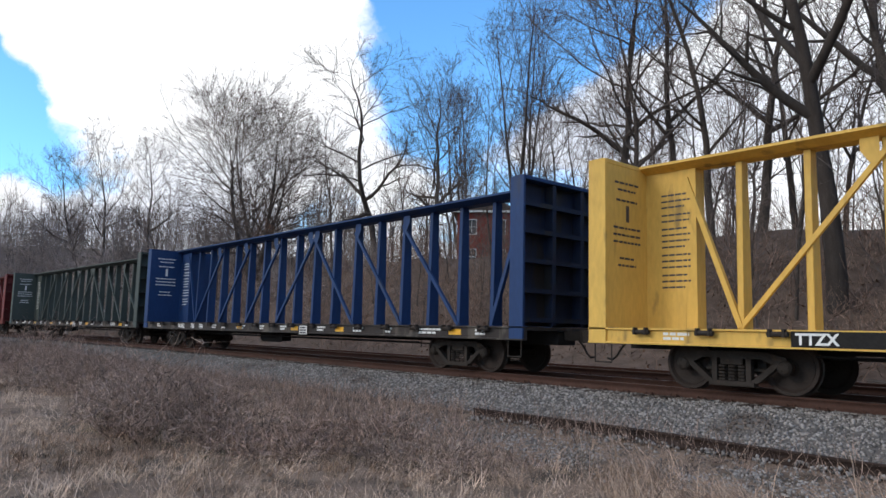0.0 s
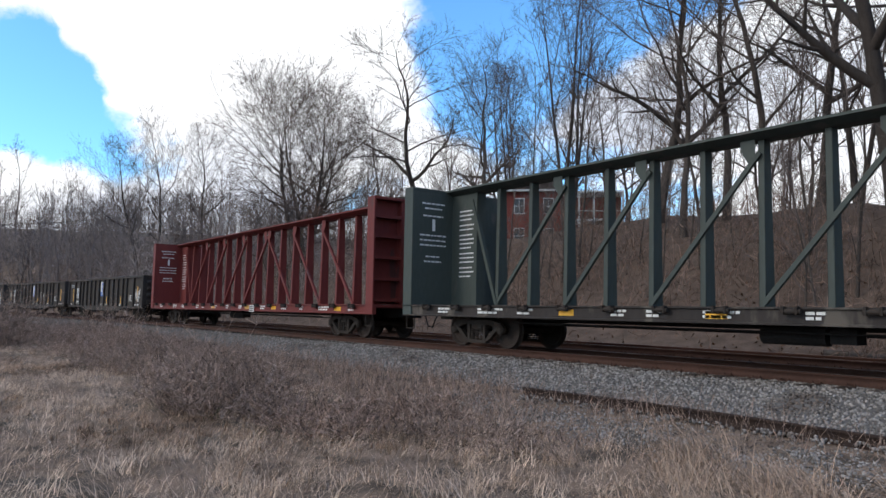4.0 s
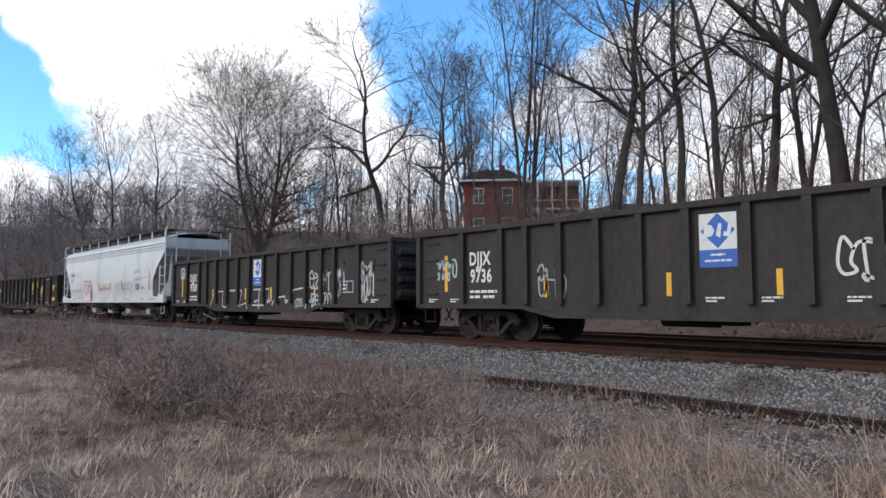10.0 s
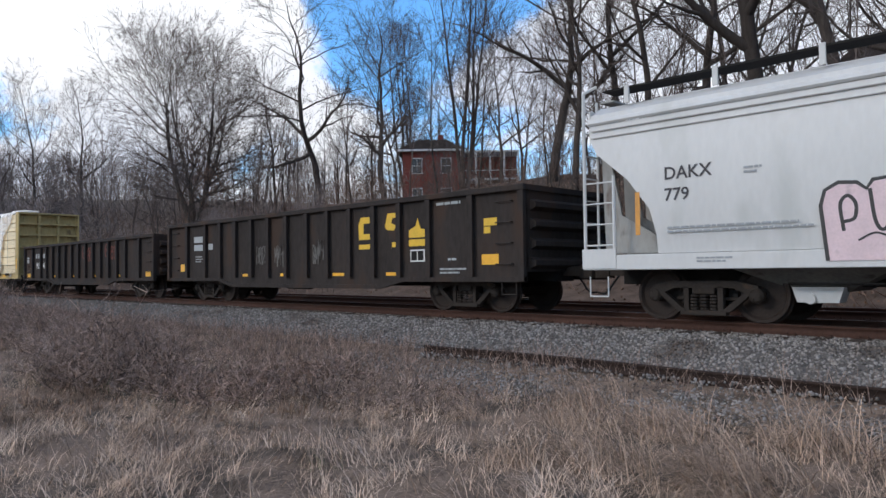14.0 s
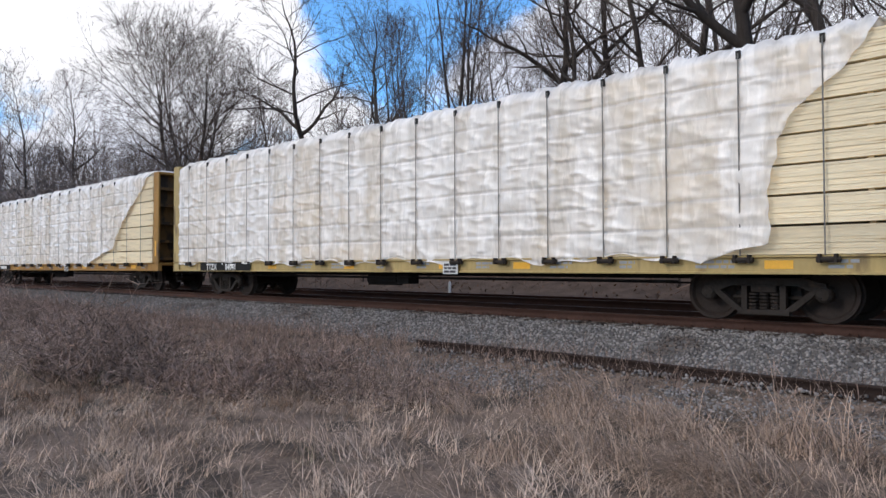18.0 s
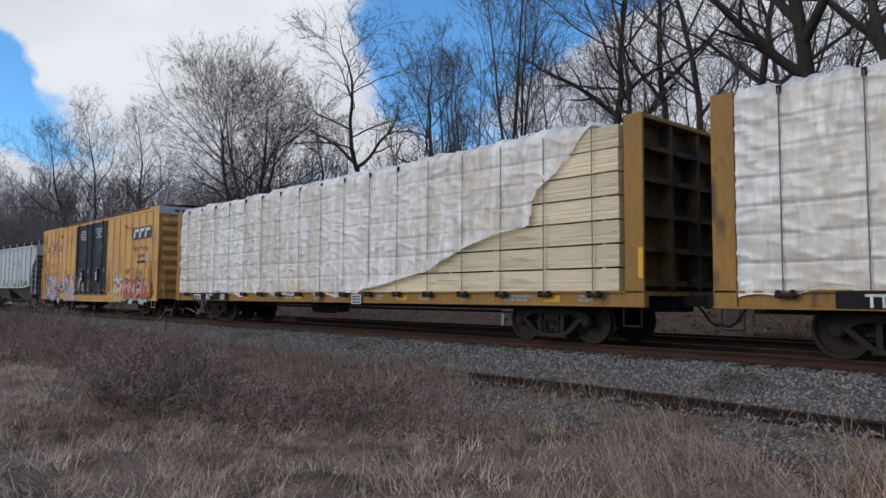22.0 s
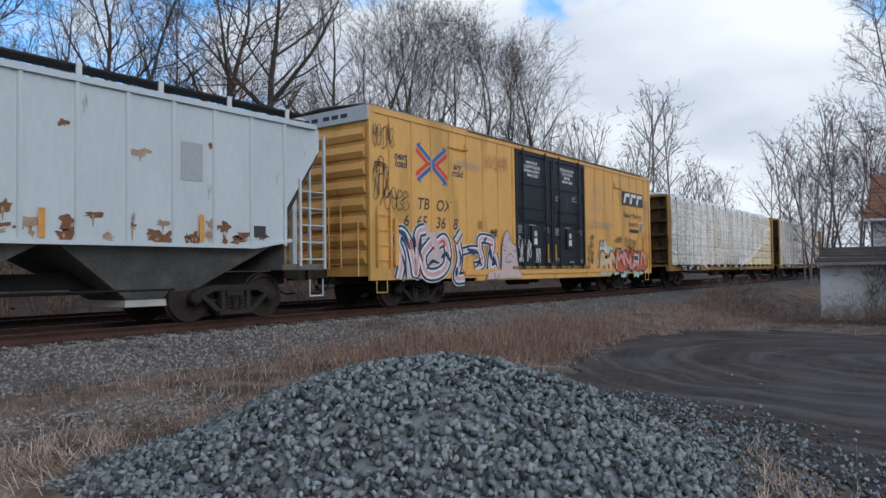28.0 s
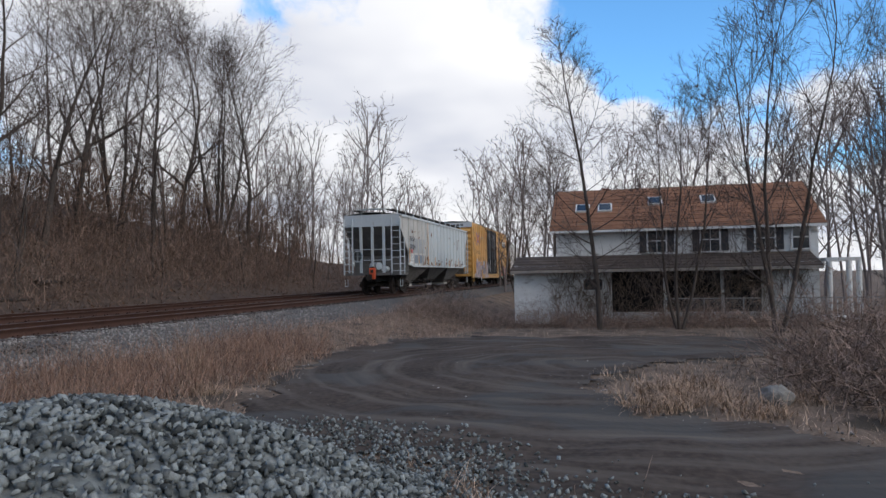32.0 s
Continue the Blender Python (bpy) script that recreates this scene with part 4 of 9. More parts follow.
    for a, w in ((-6.0, 0.6), (-2.9, 0.9), (-0.5, 0.8), (1.3, 0.7), (3.0, 1.0), (5.2, 0.5), (6.3, 0.9)):
        lines(bm, a, 1.10, (w, w * 0.8), 0.03, 0.025, -1.5745)
    stencil(bm, M_GREYTEXT, car)
    sign = part("placard", plate(B(), 4.57, 5.0, 1.53, 1.79, ys), M_DARKTEXT, car)
    stencil(lines(lines(B(), 4.60, 1.76, (0.16,), 0.19, 0, ys - 0.004), 4.80, 1.76, (0.16,), 0.19, 0, ys - 0.004), M_GREYTEXT, sign)
    part("placard", plate(B(), 5.45, 5.6, 1.55, 1.66, ys), M_DARKTEXT, car)
    for x, z0, z1 in ((-7.05, 1.5, 2.25), (-1.15, 1.53, 1.95), (0.73, 1.55, 1.97), (2.53, 1.52, 2.05), (6.36, 1.5, 2.43)):
        part("reflector", plate(B(), x - 0.045, x + 0.045, z0, z1, ys), G_ORANGEBAR, car)
    shape = [(-4.02, 1.00), (-4.10, 1.80), (-4.04, 2.02), (-3.86, 2.12), (-3.62, 2.10), (-3.50, 2.00), (-3.42, 2.12), (-3.24, 2.14), (-3.16, 2.00), (-3.10, 1.72), (-3.00, 1.76), (-2.96, 2.00), (-2.82, 2.12), (-2.62, 2.06), (-2.56, 1.80), (-2.54, 1.00)]
    pale = flat_mat("pale_rose_spray", (0.66, 0.50, 0.52))
    bm = B()
    prism(bm, shape[::-1], ys - 0.004, ys - 0.003)
    mark = part("graffiti", bm, pale, car, "pale pink block-letter graffiti with black outlines")
    bm = B()
    ribbon(bm, shape, 0.055, ys - 0.006, False)
    ribbon(bm, [(-3.80, 1.42), (-3.84, 1.80), (-3.74, 1.92), (-3.64, 1.80), (-3.66, 1.60), (-3.80, 1.55)], 0.05, ys - 0.0065)
    ribbon(bm, [(-3.46, 2.0), (-3.40, 1.55), (-3.30, 1.42), (-3.18, 1.60), (-3.10, 1.75)], 0.05, ys - 0.007)
    ribbon(bm, [(-3.06, 1.75), (-2.98, 1.5), (-2.84, 1.45), (-2.76, 1.7), (-2.78, 1.95)], 0.05, ys - 0.0075)
    ribbon(bm, [(-3.62, 1.28), (-3.40, 1.38), (-3.16, 1.28)], 0.03, ys - 0.0078)
    tagged(part("graffiti_outline", bm, G_BLACK, mark), kind="stuff")
    for k in range(5):
        tag(car, 60 + k, 1.35 + k * 0.58, 1.95 + k * 0.58, 1.45, 1.98, 2, 0.04, flat_mat("pale_grey_spray", (0.52, 0.53, 0.53)), ys)
    tag(car, 70, -1.0, 0.6, 1.62, 1.75, 6, 0.02, G_ORANGEBAR, ys)
    return car


# -- ribbed covered hopper at the rear --
def hopper_ribbed():
    P = paint("pale_hopper_paint", (0.51, 0.535, 0.54), rough=0.5, spot=(0.20, 0.10, 0.06), spot_at=0.66, spot_scale=2.6, var=0.08, bump=0.05)
    PC = paint("cream_hopper_paint", (0.50, 0.47, 0.43), rough=0.55, spot=(0.22, 0.12, 0.07), spot_at=0.62, spot_scale=2.0)
    PD = mat("hopper_grime", (0.135, 0.125, 0.115), 0.8, var=0.3, scale=2, bump=0.1, spot=(0.2, 0.18, 0.16), spot_at=0.6, spot_scale=2)
    car = thing("hopper_car", "weathered pale grey ribbed covered hopper with rust streaks", "hopper car", "freight train cars")
    L, h = 16.3, 8.15
    underframe(car, L, h - 2.0, 0.95)
    a, b = -6.65, 7.05
    for s in (-1, 1):
        bm = B()
        y0, y1 = sorted((s * 1.50, s * 1.53))
        pts = [(a, 1.55), (a + 0.9, 1.42), (b - 0.9, 1.42), (b, 1.55), (b, 4.05), (a, 4.05)]
        prism(bm, pts, y0, y1)
        side = part("side_sheet", bm, P, car)
        bm = B()
        prism(bm, [(-0.045, s * 1.53), (0.045, s * 1.53), (0.03, s * 1.57), (-0.03, s * 1.57)][::-s], 1.47, 3.98, "z")
        rib = mesh_of("rib", bm, P)
        bm = B()
        prism(bm, [(-0.045, s * 1.53), (0.045, s * 1.53), (0.03, s * 1.57), (-0.03, s * 1.57)][::-s], 1.47, 3.98, "z")
        rib2 = mesh_of("rib", bm, PC)
        n = 16
        for k in range(n + 1):
            part("rib", rib2 if k < 5 else rib, None, side).location.x = a + 0.05 + k * (b - a - 0.1) / n
        bm = B()
        y0, y1 = sorted((s * 1.48, s * 1.59))
        box(bm, a - 1.3, b + 0.8, y0, y1, 3.98, 4.08)
        part("top_chord", bm, P, side)
        bm = B()
        y0, y1 = sorted((s * 1.5305, s * 1.534))
        box(bm, a + 0.02, a + 3.3, y0, y1, 1.56, 3.95)
        part("repaint_patch", bm, PC, side, "cream-coloured repainted patch")
        bm = B()
        y0, y1 = sorted((s * 1.50, s * 1.58))
        pts = [(a - 0.1, 1.62), (a + 0.8, 1.47), (b - 0.8, 1.47), (b + 0.1, 1.62)]
        prism(bm, pts + [(x, z - 0.07) for x, z in pts[::-1]], y0, y1)
        part("side_sill", bm, P, side)
        # triangular ends of the body over the slope sheets
        for e, c in ((a, -1), (b, 1)):
            bm = B()
            t0, t1 = (8.1, 1.35) if c < 0 else (8.0, 0.9)
            prism(bm, [(e, 2.2), (e, 4.0), (c * t0, 4.0), (c * t0, 3.55)][::c * -s], *sorted((s * 1.47, s * 1.50)))
            part("end_side", bm, PC if c < 0 else P, car)
    for c in (-1, 1):
        e = a if c < 0 else b
        t0 = 8.1 if c < 0 else 8.0
        part("slope_sheet", loft([[(e, -1.5, 2.0), (e, 1.5, 2.0)], [(c * t0, -1.5, 3.5), (c * t0, 1.5, 3.5)]]), PD, car, "dark sloped end sheet")
        bm = B()
        x0, x1 = sorted((c * t0, c * (t0 - 0.04)))
        box(bm, x0, x1, -1.47, 1.47, 3.48, 4.1)
        part("end_panel", bm, P, car)
        bm = B()
        x0, x1 = sorted((e - c * 0.05, c * 8.15))
        box(bm, x0, x1, -1.45, 1.45, 0.98, 1.10)
        part("end_platform", bm, PD, car)
        bm = B()
        x0, x1 = sorted((e, e - c * 0.04))
        box(bm, x0, x1, -1.5, 1.5, 1.1, 2.05)
        part("end_bulkhead", bm, PD, car)
        for y in (-0.62, 0.0, 0.62):
            bm = B()
            box(bm, min(c * 7.98, c * 8.1), max(c * 7.98, c * 8.1), y - 0.06, y + 0.06, 1.1, 3.48)
            part("end_post", bm, P, car)
        for y in (-1, 1):
            for yy in (1.52, 1.06):
                bm = B()
                box(bm, min(c * 8.1, c * 8.15), max(c * 8.1, c * 8.15), y * yy - 0.03, y * yy + 0.03, 1.0, 3.9)
                part("ladder_stile", bm, P, car)
            for k in range(8):
                bm = B()
                rod(bm, (c * 8.13, y * 1.52, 1.2 + 0.34 * k), (c * 8.13, y * 1.06, 1.2 + 0.34 * k), 0.015, 5)
                part("rung", bm, P, car)
            bm = B()
            box(bm, min(c * 7.4, c * 7.45), max(c * 7.4, c * 7.45), y * 1.53 - 0.025, y * 1.53 + 0.025, 1.05, 2.9)
            part("ladder_stile", bm, P, car)
            for k in range(5):
                bm = B()
                rod(bm, (c * 8.13, y * 1.53, 1.2 + 0.36 * k), (c * 7.42, y * 1.53, 1.2 + 0.36 * k), 0.015, 5)
                part("rung", bm, P, car)
            stirrup(car, c * 7.9, y * 1.5, P)
        for z in (1.75, 2.3):
            bm = B()
            rod(bm, (c * 8.15, -1.06, z), (c * 8.15, 1.06, z), 0.018, 6)
            part("handrail", bm, P, car)
    bm = B()
    ring(bm, [(0.30, 0.0), (0.30, 0.04), (0.25, 0.04), (0.25, 0.0)], 18)
    for k in range(4):
        an = k * math.pi / 2
        rod(bm, (0, 0.02, 0), (0.27 * math.cos(an), 0.02, 0.27 * math.sin(an)), 0.018, 5)
    wheel = part("brake_wheel", bm, P, car)
    wheel.matrix_basis = Matrix.Translation((-8.2, 0.75, 1.95)) @ Matrix.Rotation(radians(90), 4, "Z")
    bm = B()
    rod(bm, (-7.6, -0.2, 1.45), (-7.2, 0.3, 1.45), 0.2, 12)
    rod(bm, (-7.7, -0.5, 1.3), (-7.2, -0.5, 1.3), 0.14, 12)
    part("air_tank", bm, P, car)
    roof = [(-1.55, 4.06), (-1.2, 4.12), (-0.45, 4.22), (0.45, 4.22), (1.2, 4.12), (1.55, 4.06)]
    part("roof", loft([[(-8.12, y, z) for y, z in roof], [(8.0, y, z) for y, z in roof]]), P, car)
    for y in (-0.95, 0.95):
        roof_walk(car, 7.9, 4.34, y, M_STEEL, P, 11)
    bm = B()
    box(bm, -7.0, 7.0, -0.3, 0.3, 4.22, 4.30)
    part("hatch", bm, P, car)
    for c in (-1, 1):
        bm = B()
        x0, x1 = sorted((c * 7.8, c * 8.3))
        box(bm, x0, x1, -0.75, 0.75, 4.36, 4.40)
        for y in (-0.6, 0.6):
            rod(bm, (c * 8.1, y, 4.36), (c * 8.1, y * 0.9, 3.95), 0.025, 5)
        part("end_walkway", bm, P, car)
    bay = outlet_mesh(2.2, 0.45, 1.5, 0.42, 1.45, PD)
    gate_bm = B()
    box(gate_bm, -0.6, 0.6, -0.75, 0.75, 0.34, 0.46)
    gate = mesh_of("outlet_gate", gate_bm, PC)
    for x in (-4.2, 0.2, 4.6):
        part("hopper_bay", bay, None, car).location.x = x
        part("outlet_gate", gate, None, car).location.x = x
    ys = -1.5755
    letter(car, "SK RX", 0.36, -6.6, 2.78, ys, M_DARKTEXT, "dark stencilled reporting mark", bold=0.008, spacing=1.05)
    letter(car, "50 024", 0.36, -6.6, 2.34, ys, M_DARKTEXT, "dark stencilled number", bold=0.008, spacing=1.05)
    yp = -1.536
    part("paint_patch", plate(B(), -6.5, -3.6, 2.16, 2.95, yp), flat_mat("grey_patch", (0.36, 0.36, 0.36)), car, "grey overpainted block")
    for x0, x1 in ((-5.66, -4.9), (-4.8, -3.7)):
        part("paint_patch", plate(B(), x0, x1, 1.6, 2.05, yp), flat_mat("blue_grey_patch", (0.20, 0.23, 0.27)), car, "blue-grey stencil block")
    part("placard", plate(B(), -6.45, -5.72, 1.58, 2.1, yp), M_WHITE, car)
    stencil(lines(B(), -6.4, 2.05, (0.5, 0.6, 0.4, 0.6), 0.05, 0.05, yp - 0.004), M_GREYTEXT, car)
    bm = B()
    blot(bm, -6.2, 2.22, 0.11, 0.11, ys, 1, 20, 0.0)
    part("red_disc", bm, G_BRED, car)
    for x, z0, z1 in ((-6.62, 1.6, 2.4), (-4.85, 1.55, 2.0), (-2.9, 1.6, 3.95), (-1.3, 1.5, 2.0), (2.2, 1.5, 1.95), (5.0, 1.5, 2.0)):
        part("reflector", plate(B(), x - 0.05, x + 0.05, z0, z1, ys), G_ORANGEBAR, car)
    rust = mat("rust_streak", (0.19, 0.09, 0.05), 0.85, var=0.4, scale=6, bump=0.2)
    light_rust = mat("thin_rust_stain", (0.36, 0.25, 0.17), 0.85, var=0.35, scale=6, bump=0.1)
    for k in range(78):
        q = random.Random(300 + k)
        x = q.uniform(a + 1.6, b - 0.2) if k < 66 else q.uniform(a + 0.3, b - 0.2)
        z = 1.54 + 0.42 * q.random() ** 2.4 if k < 66 else q.choice((2.5, 3.0, 3.3))
        part("rust_patch", blot(B(), x, z, q.uniform(0.05, 0.17), q.uniform(0.04, 0.12), yp - 0.001 * (k % 3), 300 + k, 16, 0.55), rust if k % 3 else light_rust, car)
        if k % 2:
            bm = B()
            l_ = q.uniform(0.15, 0.4)
            prism(bm, [(x - 0.02, z), (x + 0.025, z), (x + 0.008, z - min(l_, z - 1.5)), (x - 0.004, z - min(l_, z - 1.5))], yp - 0.0052, yp - 0.005)
            part("rust_streak", bm, light_rust, car)
    part("placard", plate(B(), 4.6, 5.05, 2.6, 3.3, yp), flat_mat("grey_patch", (0.36, 0.36, 0.36)), car)
    part("placard", plate(B(), 6.2, 6.5, 1.62, 1.85, yp), M_DARKTEXT, car)
    # end-of-train marker on the rear coupler
    bm = B()
    box(bm, -8.55, -8.33, -0.28, 0.02, 0.78, 1.35)
    soft(bm, 0.03)
    eot = part("end_marker", bm, flat_mat("orange_red_plastic", (0.62, 0.09, 0.03), 0.4), car, "orange-red end-of-train marker box")
    bm = B()
    box(bm, -8.52, -8.36, -0.22, -0.04, 1.352, 1.42)
    box(bm, -8.56, -8.552, -0.2, -0.06, 1.1, 1.25)
    part("marker_lamp", bm, M_STEEL, eot)
    return car


# -- double-door box car --
def boxcar():
    P = paint("yellow_boxcar_paint", (0.69, 0.37, 0.11), rough=0.5, spot=(0.52, 0.29, 0.08), spot_at=0.56, spot_scale=1.1, var=0.09, bump=0.05)
    PD = paint("charcoal_door_paint", (0.021, 0.022, 0.024), rough=0.5, spot=(0.04, 0.043, 0.047), spot_at=0.58, spot_scale=2.0)
    PR = mat("galvanised_roof", (0.55, 0.56, 0.57), 0.5, metal=0.3, var=0.1, scale=2, bump=0.1)
    car = thing("box_car", "yellow double-door box car with colourful graffiti", "box car", "freight train cars")
    L, h, zb, zt = 18.2, 9.1, 0.71, 4.86
    underframe(car, L, h - 2.55, 0.9)
    ysh = -HW + 0.03
    d0, d1 = -2.4, 2.48
    for s in (-1, 1):
        for x0, x1 in ((-h, d0), (d1, h)):
            bm = B()
            box(bm, x0, x1, *sorted((s * (HW - 0.03), s * (HW - 0.07))), zb + 0.0, zt - 0.02)
            part("side_panel", bm, P, car)
        bm = B()
        box(bm, d0 - 0.02, d1 + 0.02, *sorted((s * (HW - 0.09), s * (HW - 0.12))), zb + 0.3, zt - 0.1)
        part("door_frame", bm, PD, car)
        bm = B()
        box(bm, -h, h, *sorted((s * HW, s * (HW - 0.0295))), zt - 0.17, zt)
        part("top_plate", bm, P, car)
        bm = B()
        box(bm, -5.0, 8.0, *sorted((s * (HW + 0.02), s * (HW + 0.001))), zt - 0.06, zt - 0.015)
        part("door_track", bm, mat("brown_track", (0.14, 0.085, 0.04), 0.7), car)
        bm = B()
        box(bm, -5.2, 5.4, *sorted((s * (HW + 0.02), s * (HW - 0.10))), 0.78, 0.94)
        box(bm, -4.6, 4.8, *sorted((s * (HW - 0.02), s * (HW - 0.10))), 0.62, 0.776)
        part("side_sill", soft(bm, 0.01), P, car)
        bm = B()
        box(bm, d0 - 0.3, d1 + 0.3, *sorted((s * (HW + 0.05), s * (HW - 0.03))), 0.945, 1.03)
        part("door_sill", bm, mat("greasy_sill", (0.30, 0.17, 0.05), 0.6, spot=(0.05, 0.04, 0.03), spot_at=0.5, spot_scale=3), car)
    bm = B()
    prism(bm, [(-0.028, -HW + 0.0295), (-0.018, -HW), (0.018, -HW), (0.028, -HW + 0.0295)], zb + 0.26, zt - 0.175, "z")
    rib = mesh_of("rib", bm, P)
    for x in (-8.37, -7.51, -6.69, -5.89, -5.08, -4.23, -3.42, -2.58, 2.58, 3.45, 4.29, 5.1, 5.91, 6.77, 7.6, 8.38):
        part("rib", rib, None, car).location.x = x
        far = part("rib", rib, None, car)
        far.location.x, far.rotation_euler.z = -x, radians(180)
    for x in (-h + 0.09, h - 0.09):
        bm = B()
        box(bm, x - 0.09, x + 0.09, -HW, -HW + 0.0295, zb, zt - 0.175)
        part("corner_post", bm, P, car)
    # roof and ends
    roof = [(-HW, zt - 0.02), (-HW - 0.02, zt), (-1.2, zt + 0.06), (0, zt + 0.13), (1.2, zt + 0.06), (HW + 0.02, zt), (HW, zt - 0.02)]
    part("roof", loft([[(-h, y, z) for y, z in roof], [(h, y, z) for y, z in roof]]), PR, car)
    for s in (-1, 1):
        bm = B()
        box(bm, *sorted((s * (h - 0.06), s * (h - 0.1))), -HW + 0.071, HW - 0.071, zb + 0.1, zt)
        end = part("end_wall", bm, P, car)
        for k in range(8):
            z = zb + 0.55 + k * 0.42
            bm = B()
            prism(bm, [(s * (h - 0.06), z - 0.17), (s * (h + 0.0), z - 0.15), (s * (h + 0.06), z - 0.02), (s * (h + 0.0), z + 0.13), (s * (h - 0.06), z + 0.15)][::s], -HW + 0.16, HW - 0.16)
            part("rib", bm, P, end)
        bm = B()
        box(bm, *sorted((s * (h + 0.03), s * (h - 0.05))), -HW + 0.01, HW - 0.01, zt - 0.36, zt - 0.005)
        band = part("end_band", bm, PR, end, "pale band across the top of the end")
        bm = B()
        for y in (-0.9, -0.6, -0.3, 0.1, 0.4):
            box(bm, *sorted((s * (h + 0.031), s * (h + 0.034))), y, y + 0.22, zt - 0.24, zt - 0.14)
        stencil(bm, M_DARKTEXT, band)
        for y in (-0.55, 1.0):
            bm = B()
            for q in (-0.2, 0.2):
                rod(bm, (s * (h + 0.13), y + q, 1.0), (s * (h + 0.13), y + q, 2.5), 0.016, 5)
            for k in range(5):
                rod(bm, (s * (h + 0.13), y - 0.2, 1.1 + k * 0.33), (s * (h + 0.13), y + 0.2, 1.1 + k * 0.33), 0.013, 5)
            part("end_ladder", bm, P, end)
        bm = B()
        for y in (-1.3, 1.3):
            rod(bm, (s * (h + 0.12), y, 0.8), (s * (h + 0.12), y, 2.1), 0.018, 5)
        rod(bm, (s * (h + 0.12), -1.3, 1.4), (s * (h + 0.12), 1.3, 1.4), 0.018, 5)
        part("handrail", bm, P, end)
        # side ladder
        x = s * (h - 0.45)
        ladder(car, "side_ladder", x - 0.24, x + 0.24, zb + 0.3, 2.45, -HW, 4, P, 0.07)
        stirrup(car, x, -HW + 0.04, P)
        bm = B()
        box(bm, s * (h - 0.9) - 0.06, s * (h - 0.9) + 0.06, -HW - 0.07, -HW - 0.002, 1.05, 2.2)
        part("grab_plate", bm, P, car)
    # doors
    for k, (x0, x1) in enumerate(((d0, 0.02), (0.06, d1))):
        bm = B()
        box(bm, x0, x1, -HW + 0.03, -HW + 0.085, 1.04, zt - 0.18)
        door = part("door", soft(bm, 0.01), PD, car, "charcoal plug door")
        bm = B()
        for a, b_ in ((x0, x0 + 0.09), (x1 - 0.09, x1)):
            box(bm, a, b_, -HW - 0.01, -HW + 0.0295, 1.04, zt - 0.18)
        for z in (1.04, zt - 0.30):
            box(bm, x0 + 0.091, x1 - 0.091, -HW - 0.008, -HW + 0.0295, z, z + 0.1)
        part("door_rim", bm, PD, door)
        for z in (2.42, 2.86, 3.62):
            bm = B()
            box(bm, x0 + 0.092, x1 - 0.092, -HW - 0.004, -HW + 0.0295, z, z + 0.06)
            part("door_rib", bm, PD, door)
        w = x1 - x0
        for f in (0.17, 0.78):
            bm = B()
            rod(bm, (x0 + f * w, -HW - 0.03, 1.0), (x0 + f * w, -HW - 0.03, zt - 0.12), 0.028, 8)
            for z in (1.3, 2.1, 2.6, 3.3, 3.9, 4.5):
                box(bm, x0 + f * w - 0.05, x0 + f * w + 0.05, -HW - 0.045, -HW + 0.0, z, z + 0.07)
            part("lock_rod", bm, PD, door)
        bm = B()
        rod(bm, (x0 + 0.1 * w, -HW - 0.025, 2.5), (x0 + 0.9 * w, -HW - 0.025, 2.5), 0.016, 6)
        part("pull_rod", bm, PD, door)
        gx_ = x0 + 0.47 * w
        bm = B()
        box(bm, gx_ - 0.22, gx_ + 0.22, -HW - 0.05, -HW - 0.001, 1.62, 2.32)
        gear = part("gear_box", soft(bm, 0.015), PD, door)
        part("gear_tag", plate(B(), gx_ - 0.12, gx_ + 0.08, 1.72, 1.92, -HW - 0.0505), M_WHITE, gear)
        bm = B()
        ring(bm, [(0.10, -0.003), (0.10, 0.0), (0.06, 0.0), (0.06, -0.003)], 16)
        dial = part("gear_dial", bm, M_WHITE, gear)
        dial.location = (gx_ - 0.02, -HW - 0.053, 2.06)
        for dx in (-0.55, 0.0, 0.55):
            bm = B()
            box(bm, x0 + 0.5 * w + dx * 1.6 - 0.06, x0 + 0.5 * w + dx * 1.6 + 0.06, -HW - 0.06, -HW + 0.05, 0.95, 1.12)
            part("roller", bm, M_BLACK, door)
        bm = B()
        for a, z, ws in ((0.06, 2.3, (0.3, 0.3, 0.25, 0.3)), (0.78, 2.3, (0.3, 0.28, 0.3)), (0.06, 1.3, (0.3, 0.25)), (0.5, 1.18, (0.35,)), (0.8, 1.25, (0.3, 0.3)), (0.36, 2.36, (0.4,))) + (((0.08, 3.4, (0.3, 0.3, 0.2)), (0.6, 3.45, (0.28, 0.2, 0.4))) if k else ()):
            lines(bm, x0 + a * w, z, ws, 0.035, 0.03, -HW + 0.0285)
        stencil(bm, M_GREYTEXT, door)
        part("reflector", plate(B(), x1 - 0.33 if not k else x0 + 0.12, x1 - 0.28 if not k else x0 + 0.22, 1.2, 1.75, -HW + 0.0285), M_REFLECT, door)
        yk = -HW + 0.027
        for txt, row in zip((("-IMPORTANT-", "CLOSE THIS DOOR", "BEFORE CLOSING", "MAIN DOOR"), ("CLOSE AND LOCK", "BOTH DOORS", "BEFORE", "MOVING CAR"))[k], range(4)):
            wtxt = len(txt) * 0.077
            letter(door, txt, 0.125, gx_ - wtxt / 2 - 0.02, 4.30 - row * 0.135, yk, M_WHITE, "white stencilled door notice" if row == 0 else "", bold=0.004)
    # painted marks
    y = ysh - 0.0015
